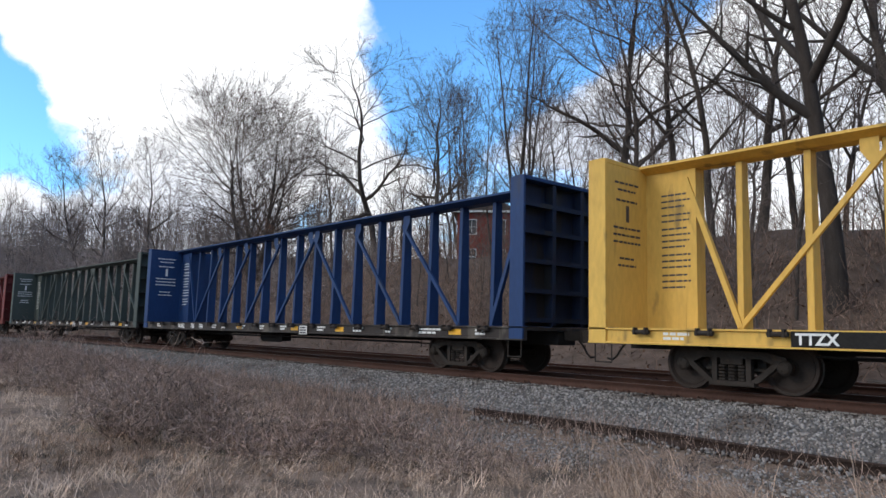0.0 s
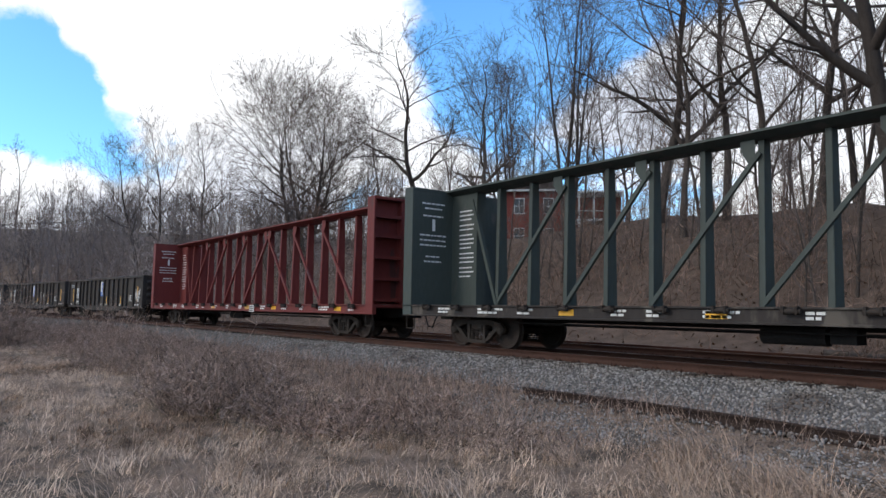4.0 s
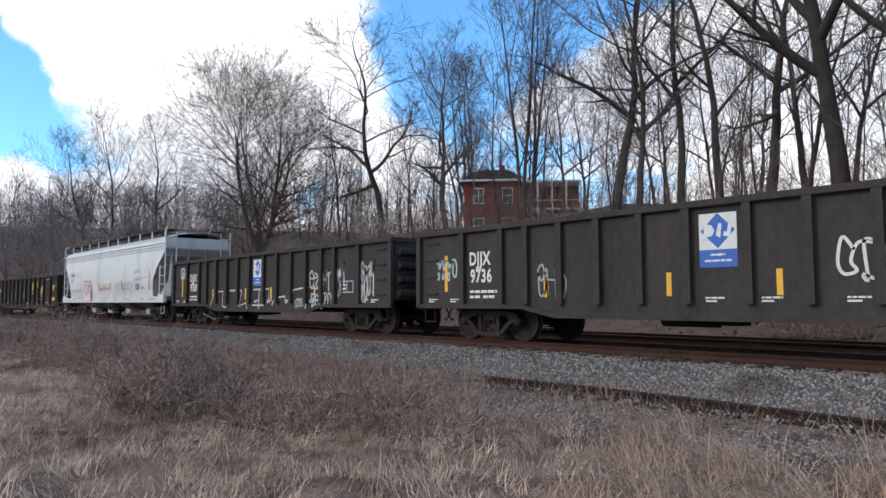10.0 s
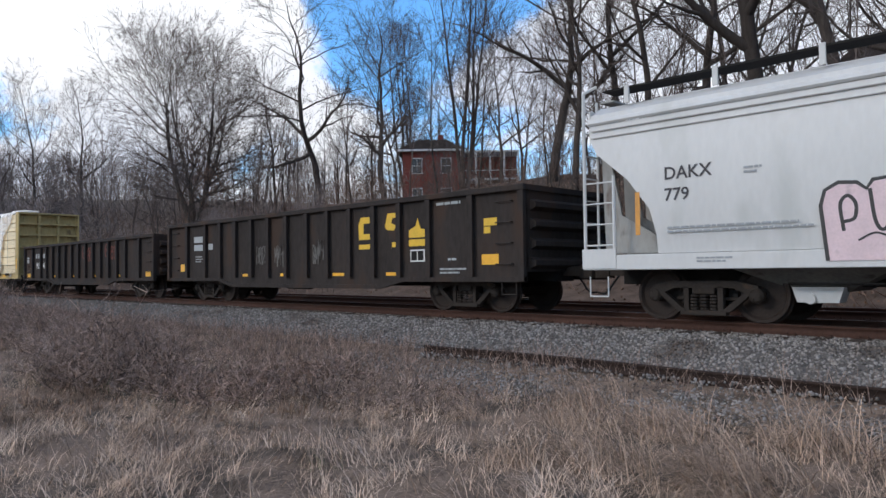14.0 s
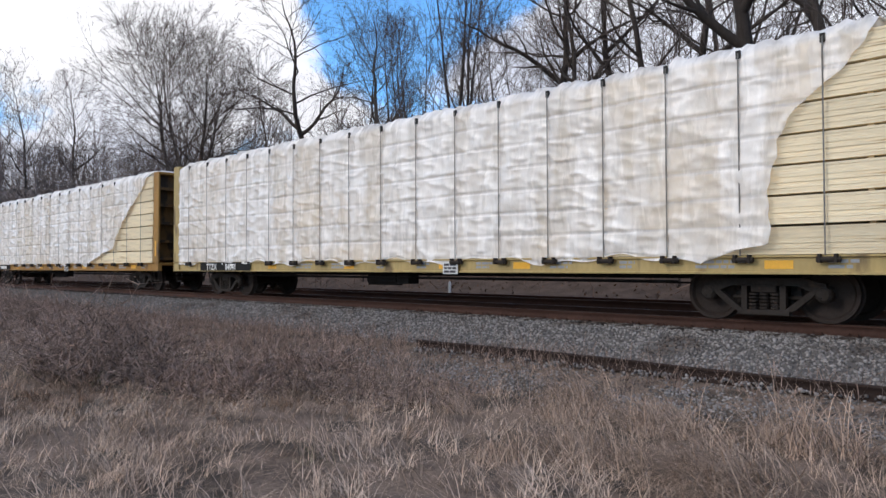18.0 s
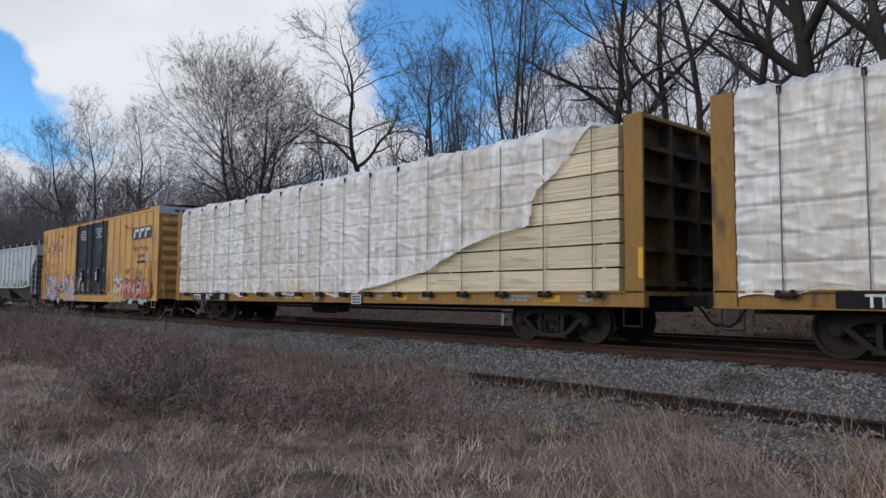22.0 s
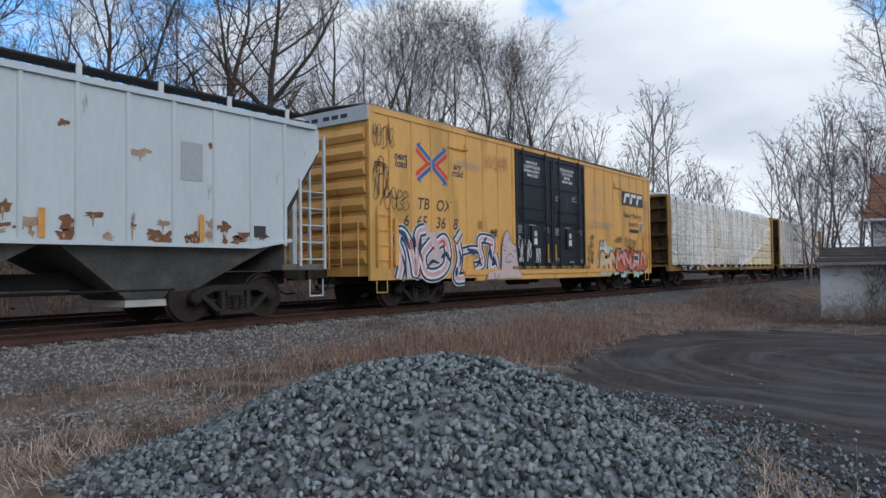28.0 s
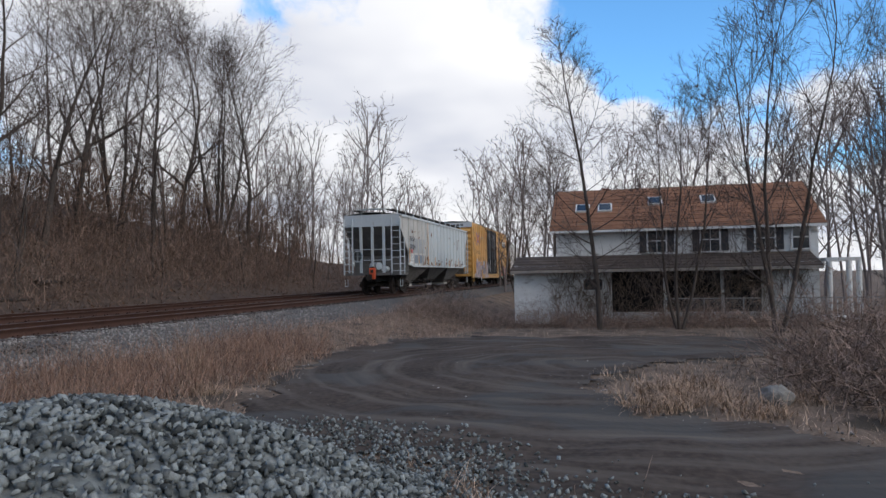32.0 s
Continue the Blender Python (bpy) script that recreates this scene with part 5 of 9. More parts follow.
    for txt, x, z in (("next", -8.17, 3.68), ("load", -8.15, 3.49), ("any", -5.68, 3.68), ("road", -5.74, 3.49)):
        letter(car, txt, 0.27, x, z, y, M_DARKTEXT, "dark blue painted slogan", shear=0.2, bold=0.008)
    letter(car, "TB", 0.42, -7.30, 2.50, y, M_DARKTEXT, "dark stencilled reporting mark", shear=0.2, bold=0.006, width=1.05)
    letter(car, "OX", 0.42, -6.50, 2.50, y, M_DARKTEXT, "dark stencilled reporting mark", shear=0.2, bold=0.006, width=1.05)
    for txt, x in (("6", -7.85), ("65", -7.33), ("36", -6.52), ("8", -5.74)):
        letter(car, txt, 0.42, x, 2.04, y, M_DARKTEXT, "dark stencilled number", shear=0.2, bold=0.006, width=1.05)
    # crossed-arrows emblem: two chevrons, blue over red
    for s in (-1, 1):
        cx = -6.64
        bm = B()
        prism(bm, [(cx + s * 0.67, 3.95), (cx + s * 0.67, 4.08), (cx + s * 0.08, 3.70), (cx + s * 0.67, 3.32), (cx + s * 0.67, 3.45), (cx + s * 0.27, 3.70)][::s], y - 0.004, y - 0.002)
        part("emblem_chevron", bm, G_BRED, car, "red arrow chevron emblem")
        bm = B()
        prism(bm, [(cx + s * 0.45, 4.22), (cx + s * 0.66, 4.16), (cx + s * 0.60, 4.09), (cx + s * 0.0, 3.70), (cx + s * 0.60, 3.31), (cx + s * 0.66, 3.24), (cx + s * 0.45, 3.18), (cx + s * 0.50, 3.26), (cx - s * 0.12, 3.66), (cx - s * 0.12, 3.74), (cx + s * 0.50, 4.14)][::s], y - 0.007 - 0.001 * s, y - 0.005 - 0.001 * s)
        part("emblem_chevron", bm, G_BLUE, car, "blue arrow chevron emblem")
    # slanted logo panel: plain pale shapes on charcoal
    bm = B()
    prism(bm, [(6.0, 3.50), (8.24, 3.50), (8.24, 4.05), (6.0, 4.05)], ysh - 0.028, ysh - 0.0265)
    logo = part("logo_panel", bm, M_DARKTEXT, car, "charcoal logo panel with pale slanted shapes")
    for x in (6.12, 6.80, 7.48):
        for dz_, w_ in ((0.0, 0.20), (0.27, 0.52)):
            bm = B()
            prism(bm, [(x + 0.1 * dz_ / 0.27, 3.57 + dz_), (x + w_ + 0.1 * dz_ / 0.27, 3.57 + dz_), (x + w_ + 0.08 + 0.1 * dz_ / 0.27, 3.82 + dz_ * 0.6), (x + 0.08 + 0.1 * dz_ / 0.27, 3.82 + dz_ * 0.6)], ysh - 0.031, ysh - 0.0295)
            part("logo_shape", bm, M_WHITE, logo)
    letter(car, "Railcar Pooling", 0.29, 6.12, 3.00, y - 0.028, M_DARKTEXT, "dark painted slogan", shear=0.15, bold=0.003, spacing=1.05)
    letter(car, "Experts", 0.29, 6.63, 2.66, y - 0.028, M_DARKTEXT, "dark painted slogan", shear=0.15, bold=0.003, spacing=1.05)
    stencil(lines(B(), 6.70, 2.52, (0.95,), 0.12, 0, ysh - 0.028), M_DARKTEXT, car)
    stencil(lines(lines(B(), 7.65, 2.45, (0.25, 0.25, 0.25, 0.12), 0.04, 0.06, ysh), 8.0, 2.45, (0.25, 0.25, 0.2, 0.1), 0.04, 0.06, ysh), mat("faded_stencil", (0.36, 0.22, 0.07), 0.7), car)
    stencil(lines(lines(B(), -4.52, 2.33, (0.24,), 0.24, 0, ysh), -4.5, 2.3, (0.2,), 0.02, 0, ysh - 0.004), mat("faded_stencil", (0.36, 0.22, 0.07), 0.7), car)
    bm = B()
    box(bm, -5.95, -5.07, -HW - 0.03, -HW - 0.003, 4.24, 4.28)
    box(bm, -5.2, -5.06, -HW - 0.08, -HW - 0.003, 4.26, 4.40)
    part("door_stop", bm, P, car)
    bm = B()
    box(bm, 5.05, 5.95, -HW - 0.03, -HW - 0.003, 4.10, 4.14)
    box(bm, 5.1, 5.25, -HW - 0.08, -HW - 0.003, 4.14, 4.28)
    part("door_stop", bm, P, car)
    yg = -HW - 0.003
    # fat white and pink letters with navy edges
    def at(u, v):
        return -9.162 + u / 198.3, 2.475 - v / 198.3

    fat = (([(215, 345), (240, 250), (205, 165), (235, 115), (290, 160), (325, 250), (345, 325), (365, 220), (365, 120), (425, 95)], 0.25), ([(480, 160), (405, 230), (430, 315), (520, 325), (600, 285), (620, 205), (590, 145), (535, 165)], 0.27), ([(690, 150), (745, 95)], 0.16),
           ([(715, 165), (730, 250), (695, 345), (775, 350)], 0.25), ([(760, 205), (850, 190), (925, 195)], 0.15), ([(875, 290), (955, 270), (930, 190), (930, 135), (1000, 130), (1065, 150), (1040, 230), (1035, 300), (1105, 285), (1085, 215)], 0.22))
    bm = B()
    prism(bm, [at(*p) for p in ((195, 345), (188, 150), (215, 92), (280, 125), (345, 110), (362, 70), (448, 66), (470, 112), (600, 98), (650, 140), (664, 300), (600, 342))][::-1], yg + 0.0015, yg + 0.002)
    part("graffiti_ground", bm, flat_mat("pale_pink_spray", (0.56, 0.43, 0.41)), car)
    top = None
    for j, (extra, m_) in enumerate(((0.15, G_WHITE), (0.10, G_NAVY), (-0.03, G_WHITE), (-0.15, G_PINK))):
        bm = B()
        for k, (pts, w_) in enumerate(fat):
            ribbon(bm, [at(*p) for p in pts], max(w_ + extra, 0.04), yg - 0.003 * j - 0.0004 * k)
        ob = tagged(part("graffiti" if top is None else "graffiti_fill", bm, m_, top or car, "" if top else "white and pink fat-lettered graffiti with navy outlines"), kind="stuff")
        top = top or ob
    bm = B()
    for k, pts in enumerate(([(205, 110), (255, 130), (300, 200)], [(240, 230), (262, 290), (268, 345)], [(385, 130), (375, 200), (400, 260)], [(560, 240), (600, 220), (640, 260)], [(430, 300), (480, 260), (540, 270)], [(720, 200), (740, 240), (725, 290)], [(800, 190), (860, 205), (905, 205)], [(880, 290), (920, 265), (945, 285)], [(960, 150), (1000, 120)], [(1030, 180), (1045, 250)], [(1070, 230), (1105, 295)], [(330, 130), (345, 190)], [(700, 290), (690, 340)])):
        ribbon(bm, [at(*p) for p in pts], 0.10 if k % 3 else 0.15, yg - 0.016 - 0.0003 * k, taper=0.6)
    tagged(part("graffiti_fill", bm, G_NAVY, top), kind="stuff")
    bm = B()
    for k, pts in enumerate(([(545, 165), (575, 150), (590, 175), (560, 180)], [(300, 150), (320, 200)], [(370, 300), (380, 330)], [(930, 245), (955, 235)], [(1020, 155), (1060, 165)], [(750, 300), (770, 340)], [(470, 180), (500, 200)])):
        ribbon(bm, [at(*p) for p in pts], 0.06, yg - 0.021 - 0.0003 * k, taper=0.5)
    tagged(part("graffiti_fill", bm, G_BRED, top), kind="stuff")
    bm = B()
    prism(bm, [at(*p) for p in ((1150, 310), (1165, 150), (1185, 110), (1220, 72), (1258, 110), (1275, 150), (1320, 165), (1335, 250), (1350, 310), (1392, 356), (985, 362), (1010, 325))][::-1], yg - 0.0305, yg - 0.03)
    blob = part("graffiti_figure", bm, flat_mat("pale_pink_spray", (0.56, 0.43, 0.41)), car)
    bm = B()
    for k, pts in enumerate(([(1150, 310), (1165, 150), (1220, 72), (1275, 145), (1325, 170), (1350, 310)], [(1170, 160), (1200, 175)], [(1170, 190), (1205, 195)], [(1200, 240), (1250, 210), (1285, 235)], [(1185, 250), (1220, 265), (1270, 255)], [(1285, 150), (1315, 160)], [(1290, 190), (1315, 200)], [(985, 362), (1010, 325)], [(1065, 325), (1090, 360), (1125, 330)])):
        ribbon(bm, [at(*p) for p in pts], 0.02, yg - 0.033 - 0.0003 * k)
    tagged(part("graffiti_line", bm, G_NAVY, blob), kind="stuff")
    ground_bm = B()
    for k in range(7):
        blot(ground_bm, 4.0 + k * 0.66, 1.15 + 0.1 * math.sin(k * 2), 0.5, 0.5 + 0.12 * math.sin(k * 3), yg - 0.0005 * k, 40 + k, 16, 0.2)
    tagged(part("graffiti_ground", ground_bm, G_MINT, car), kind="stuff")
    part("graffiti_ground", blot(B(), 4.05, 1.55, 0.36, 0.5, yg - 0.006, 9, 16, 0.1), G_WHITE, car)
    mural(car, 47, 3.7, 6.2, 0.85, 1.62, 3, ((0.14, G_WHITE), (0.10, G_NAVY), (0.0, G_ORANGE), (-0.14, G_CREAM)), yg - 0.01, 0.34)
    mural(car, 52, 5.2, 8.4, 0.78, 1.68, 4, ((0.13, G_BLACK), (0.02, flat_mat("brick_spray", (0.50, 0.11, 0.055)))), yg - 0.03, 0.38, "orange and red fat-lettered graffiti with dark outlines")
    mural(car, 58, 5.0, 8.5, 0.85, 1.7, 4, ((0.05, G_BLACK), (0.0, G_ORANGE), (-0.1, G_PINK)), yg - 0.045, 0.2)
    placard = part("placard", plate(B(), 6.93, 7.34, 1.18, 1.47, yg - 0.07), M_WHITE, car)
    stencil(lines(lines(B(), 6.96, 1.44, (0.16,), 0.2, 0, yg - 0.075), 7.15, 1.44, (0.16,), 0.2, 0, yg - 0.075), G_NAVY, placard)
    for sd, x0, x1, z0, z1, n, w, m in ((1, -9.0, -8.2, 3.9, 4.4, 5, 0.018, G_BLACK), (2, -9.0, -8.4, 2.7, 3.5, 3, 0.02, G_BLACK), (3, -8.6, -7.65, 2.4, 2.9, 4, 0.02, G_BLACK), (4, -5.6, -4.4, 3.75, 3.95, 6, 0.014, G_GREY), (5, -4.1, -2.9, 3.9, 4.3, 6, 0.014, G_RED), (7, -3.9, -3.5, 1.9, 2.1, 4, 0.02, G_BLACK),
                                         (8, 2.85, 4.9, 2.45, 2.7, 8, 0.018, G_GREY), (9, 3.7, 4.2, 1.75, 2.0, 3, 0.03, G_BLACK), (10, 5.2, 5.9, 1.95, 2.15, 4, 0.022, G_BLACK), (11, 6.1, 7.4, 1.75, 2.15, 7, 0.022, G_BLACK), (12, 7.75, 8.15, 2.5, 2.8, 3, 0.05, G_WHITE), (13, 8.5, 8.8, 3.2, 3.9, 3, 0.015, G_GREY),
                                         (14, -2.3, -1.9, 1.2, 1.9, 3, 0.03, G_WHITE), (15, -1.8, -1.5, 1.3, 1.8, 3, 0.03, G_WHITE), (16, -1.2, -0.9, 1.2, 1.6, 3, 0.025, G_WHITE)):
        tag(car, sd, x0, x1, z0, z1, n, w, m, -HW - 0.012)
    for k in range(4):
        tag(car, 30 + k, 2.86, 3.18, 1.1 + k * 0.28, 1.32 + k * 0.28, 2, 0.025, G_BLACK, -HW - 0.012)
        tag(car, 35 + k, 2.62, 2.8, 1.0 + k * 0.2, 1.16 + k * 0.2, 2, 0.015, G_BLACK, -HW - 0.012)
    # outlined cartoon head
    face = ribbon(B(), [(3.1, 3.3), (3.25, 3.75), (3.55, 4.02), (3.9, 3.9), (4.02, 3.55), (3.9, 3.35), (3.98, 3.2), (3.6, 3.12), (3.25, 3.08), (3.1, 3.3)], 0.022, -HW - 0.012)
    ribbon(face, [(3.25, 3.45), (3.5, 3.6), (3.7, 3.4), (3.5, 3.25), (3.25, 3.45)], 0.018, -HW - 0.013)
    ribbon(face, [(3.65, 3.8), (3.75, 3.88), (3.8, 3.75), (3.7, 3.7), (3.65, 3.8)], 0.018, -HW - 0.013)
    tagged(part("graffiti_tag", face, G_GREY, car), kind="stuff")
    head = ribbon(B(), [(-9.0, 3.2), (-8.85, 3.45), (-8.55, 3.4), (-8.45, 3.1), (-8.6, 2.8), (-8.75, 2.5)], 0.02, -HW - 0.012)
    ribbon(head, [(-8.95, 3.5), (-8.7, 3.52), (-8.5, 3.47)], 0.03, -HW - 0.013)
    ribbon(head, [(-8.82, 3.52), (-8.75, 3.66), (-8.62, 3.62), (-8.6, 3.5)], 0.02, -HW - 0.013)
    tagged(part("graffiti_tag", head, G_BLACK, car), kind="stuff")
    return car


# -- lumber loads --
M_LUMBER = mat("fresh_lumber", (0.83, 0.70, 0.48), 0.75, var=0.2, scale=1.6, bump=0.25, stretch=(0.5, 6, 9), spot=(0.52, 0.37, 0.20), spot_at=0.6, spot_scale=2.0, each=0.12, fine=6)
M_WRAP = mat("white_lumber_wrap", (0.95, 0.89, 0.83), 0.30, spec=0.6, var=0.06, scale=1.6, bump=0.35, stretch=(1.6, 1, 0.6), fine=8)


def thin_film(m):
    """Lets the film show what it clings to: clear where it lies flat, milky where it is crumpled or doubled."""
    n, l = m.node_tree.nodes, m.node_tree.links
    out, b = n["Material Output"], n["Principled BSDF"]
    co = n.new("ShaderNodeTexCoord").outputs["Object"]
    fac = []
    for turn, size, scale, lo, hi in ((0.6, (2.4, 1, 0.5), 1.2, 0.47, 0.54), (-0.9, (2.6, 1, 0.5), 1.7, 0.49, 0.56), (0.0, (1.0, 1, 0.22), 0.8, 0.46, 0.56)):
        mp = n.new("ShaderNodeMapping")
        mp.inputs["Rotation"].default_value, mp.inputs["Scale"].default_value = (0, turn, 0), size
        l.new(co, mp.inputs[0])
        t = n.new("ShaderNodeTexNoise")
        t.inputs["Scale"].default_value, t.inputs["Detail"].default_value, t.inputs["Distortion"].default_value = scale, 5.0, 0.6
        l.new(mp.outputs[0], t.inputs["Vector"])
        r = n.new("ShaderNodeMapRange")
        r.interpolation_type = "SMOOTHSTEP"
        r.inputs["From Min"].default_value, r.inputs["From Max"].default_value = lo, hi
        l.new(t.outputs["Fac"], r.inputs["Value"])
        fac.append(r.outputs[0])
    total = None
    for f, w in zip(fac, (0.12, 0.10, 0.20)):
        a = n.new("ShaderNodeMath")
        a.operation = "MULTIPLY_ADD"
        l.new(f, a.inputs[0])
        a.inputs[1].default_value = w
        if total is None:
            a.inputs[2].default_value = 0.50
        else:
            l.new(total, a.inputs[2])
        total = a.outputs[0]
    clear = n.new("ShaderNodeBsdfTransparent")
    clear.inputs[0].default_value = (0.97, 0.95, 0.92, 1)
    mix_n = n.new("ShaderNodeMixShader")
    l.new(total, mix_n.inputs[0])
    l.new(clear.outputs[0], mix_n.inputs[1])
    l.new(b.outputs[0], mix_n.inputs[2])
    l.new(mix_n.outputs[0], out.inputs[0])


thin_film(M_WRAP)
M_STRAP = mat("dark_strap", (0.035, 0.033, 0.03), 0.7)
M_BAND = mat("grey_steel_band", (0.13, 0.12, 0.11), 0.6, var=0.2)


def lumber_load(name, label, L, tear, seed, frame_m):
    """A loaded centre-beam car. tear: (x, z) points of the ragged front edge of its plastic cover, top first."""
    car = centerbeam(name, label, frame_m, L, True, clear=(-9.3, -5.9), grime=P_DARK_MUSTARD if frame_m is P_MUSTARD else None)
    h = L / 2
    x0, x1 = -h + 0.55, h - 0.55
    rows, cols = 7, 4
    z0, dz = 1.07, 0.455
    w = (x1 - x0) / cols
    bm = B()
    # ten layers of boards, each set in or out a little, with a fine joint between
    rows_b = 10
    hb = (dz - 0.036) / rows_b
    edge = [(-0.2, 0.0)]
    for k in range(rows_b):
        y = -1.52 + 0.007 * math.sin(k * 2.7)
        edge += [(y, k * hb), (y, (k + 1) * hb - 0.003)] + ([(-1.508, (k + 1) * hb - 0.003), (-1.508, (k + 1) * hb)] if k < rows_b - 1 else [])
    edge.append((-0.2, dz - 0.039))
    prism(bm, edge, 0.01, w - 0.01, "x")
    bundle = mesh_of("lumber_pack", bm, M_LUMBER)
    bm = B()
    for k in range(4):
        box(bm, 0.4 + k * (w - 0.8) / 3 - 0.04, 0.4 + k * (w - 0.8) / 3 + 0.04, -1.44, -0.2, dz - 0.039, dz)
    sticker = mesh_of("sticker", bm, M_LUMBER)
    for r in range(rows):
        for c in range(cols):
            for turn in (0, 180):
                b = part("lumber_pack", bundle, None, car)
                j = random.Random(seed * 100 + r * 10 + c).uniform(-0.015, 0.015)
                if turn:
                    b.matrix_basis = Matrix.Translation((x0 + (c + 1) * w, 0, z0 + r * dz)) @ Matrix.Rotation(math.pi, 4, "Z")
                else:
                    b.location = (x0 + c * w, j, z0 + r * dz)
                    tagged(part("sticker", sticker, None, b), kind="stuff")
    bm = B()
    box(bm, x0, x1, -0.18, 0.18, 1.06, 4.25)
    part("centre_beam", bm, frame_m, car)
    # plastic cover: top strip and near side, wrinkled, torn along one edge
    tx, tz = np.array([p[0] for p in tear])[::-1], np.array([p[1] for p in tear])[::-1]
    order = np.argsort(tz)
    tx, tz = tx[order], tz[order]
    nx, nz = 240, 110
    xs = np.linspace(x0 - 0.12, x1 + 0.02, nx)
    top = z0 + rows * dz
    path = [(-0.25, top + 0.05), (-0.9, top + 0.06), (-1.4, top + 0.04), (-1.53, top - 0.01)] + [(-1.545, z) for z in np.linspace(top - 0.08, z0 - 0.06, nz)]
    X = np.repeat(xs[:, None], len(path), 1)
    Yb = np.repeat(np.array([p[0] for p in path])[None], nx, 0)
    Z = np.repeat(np.array([p[1] for p in path])[None], nx, 0)
    off = np.zeros_like(X)
    for i in range(nx):
        for j in range(len(path)):
            q = Vector((xs[i] * 0.8, path[j][1] * 1.3 + xs[i] * 0.35, seed * 7.0))
            n1 = noise.noise(q * 1.5)
            n2 = noise.noise(Vector((xs[i] * 2.2 + path[j][1] * 1.9, path[j][1] * 1.5 - xs[i] * 1.6, seed * 3.0 + 0.4 * n1)))
            n3 = noise.noise(Vector((xs[i] * 7.0 + path[j][1] * 2.0, path[j][1] * 2.4, seed)))
            off[i, j] = 0.022 * n1 + 0.040 * (1 - min(1.0, abs(n2) * 4.5)) ** 1.5 + 0.016 * (1 - min(1.0, abs(n3) * 3.0))
    off += 0.014 - 0.02 * np.exp(-(((X - x0) % 1.22 - 0.61) / 0.06) ** 2)
    gap = np.abs((Z - z0 + 0.018 + 0.012 * np.sin(X * 1.3 + seed) + dz / 2) % dz - dz / 2)
    off -= 0.034 * np.exp(-(gap / 0.02) ** 2) * (0.7 + 0.3 * np.sin(X * 0.9 + Z * 2.1))
    off = np.maximum(off, -0.02)
    edge_x = np.interp(Z, tz, tx) + 0.03 * np.sin(Z * 5 + seed) + 0.015 * np.sin(Z * 17 + 2 * seed)
    near_edge = np.clip(1 - (edge_x - X) / 1.6, 0, 1)
    off += 0.09 * near_edge ** 2 * np.clip((top - Z) / 2, 0, 1)
    side = np.clip((-Yb - 1.35) / 0.18, 0, 1)
    Yw, Zw = Yb - off * side, Z + (0.05 + off * 2.6) * (1 - side)
    hem = np.clip((z0 + 0.12 - Z) / 0.2, 0, 1)
    Zw += hem * (0.07 * np.sin(X * 2.1 + seed) + 0.05 * np.sin(X * 5.3))
    V = np.stack([np.minimum(X, edge_x), Yw, Zw], -1).reshape(-1, 3)
    k = len(path)
    i = (np.arange(nx - 1)[:, None] * k + np.arange(k - 1)[None])
    keep = (X[:-1, :-1] < edge_x[:-1, :-1]).ravel()
    i = i.ravel()[keep]
    cover = part("plastic_cover", raw("plastic_cover", V, np.stack([i, i + 1, i + 1 + k, i + k], -1), M_WRAP, True), None, car, "wrinkled white plastic lumber wrap, torn open")
    bm = B()
    q = random.Random(seed)
    for j in range(5):
        box(bm, x0 - 0.13 - 0.01 * j, x0 - 0.125 - 0.01 * j, -1.54 + 0.26 * j, -1.27 + 0.26 * j, 1.0 + q.uniform(0, 0.2), top)
    part("cover_flap", bm, M_WRAP, cover)
    x = x0 + 0.61
    n = 0
    while x < x1 - 0.3:
        lim = float(np.interp(1.2, tz, tx))
        bm = B()
        box(bm, x - 0.011, x + 0.011, -1.597, -1.592, 1.05, top - 0.02)
        part("strap", bm, M_BAND, car)
        if x < lim + 2:
            bm = B()
            box(bm, x - 0.035, x + 0.035, -1.59, -1.55, top - 0.11, top + 0.02)
            part("strap_guard", bm, M_STRAP, car)
        x += 1.22
        n += 1
    return car


# ---- the train, front to rear; each car's middle along the line at 26 s ----
P_YELLOW = paint("yellow_car_paint", (0.62, 0.38, 0.085))
P_BLUE = paint("blue_car_paint", (0.011, 0.036, 0.112), rough=0.55)
P_GREEN = paint("green_car_paint", (0.052, 0.062, 0.054), spot=(0.085, 0.08, 0.07))
P_RED = paint("red_car_paint", (0.14, 0.026, 0.022))
P_GON = paint("grey_gondola_paint", (0.052, 0.045, 0.041), rough=0.8, spec=0.12, spot=(0.058, 0.046, 0.039), spot_scale=1.3, var=0.3)
P_GON2 = paint("black_gondola_paint", (0.038, 0.031, 0.028), rough=0.8, spec=0.12, spot=(0.054, 0.036, 0.028), spot_at=0.54, spot_scale=1.2, var=0.35)
P_MUSTARD = paint("mustard_car_paint", (0.33, 0.175, 0.045), spot=(0.13, 0.08, 0.04), var=0.25)
P_DARK_MUSTARD = paint("sooty_mustard_paint", (0.12, 0.068, 0.028), spot=(0.04, 0.028, 0.02), spot_at=0.5, var=0.35)
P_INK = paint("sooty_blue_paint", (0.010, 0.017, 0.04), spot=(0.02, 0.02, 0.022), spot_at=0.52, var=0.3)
P_OCHRE = paint("ochre_car_paint", (0.42, 0.31, 0.13), spot=(0.2, 0.14, 0.07), var=0.2)
CARS = []


def couple(car, rear, front):
    CARS.append((car, (rear + front) / 2))
    return car


yellow = couple(centerbeam("flat_car", "yellow empty centre-beam flat car with black stencils", P_YELLOW, 23.1, clear=(-7.8, -5.8)), 260.3, 283.4)
part("number_panel", plate(B(), -7.72, -5.9, 0.80, 1.04, -HW - 0.001), M_BLACK, yellow)
letter(yellow, "TTZX", 0.24, -7.65, 0.84, -HW - 0.008, M_WHITE, "white stencilled reporting mark", bold=0.008)
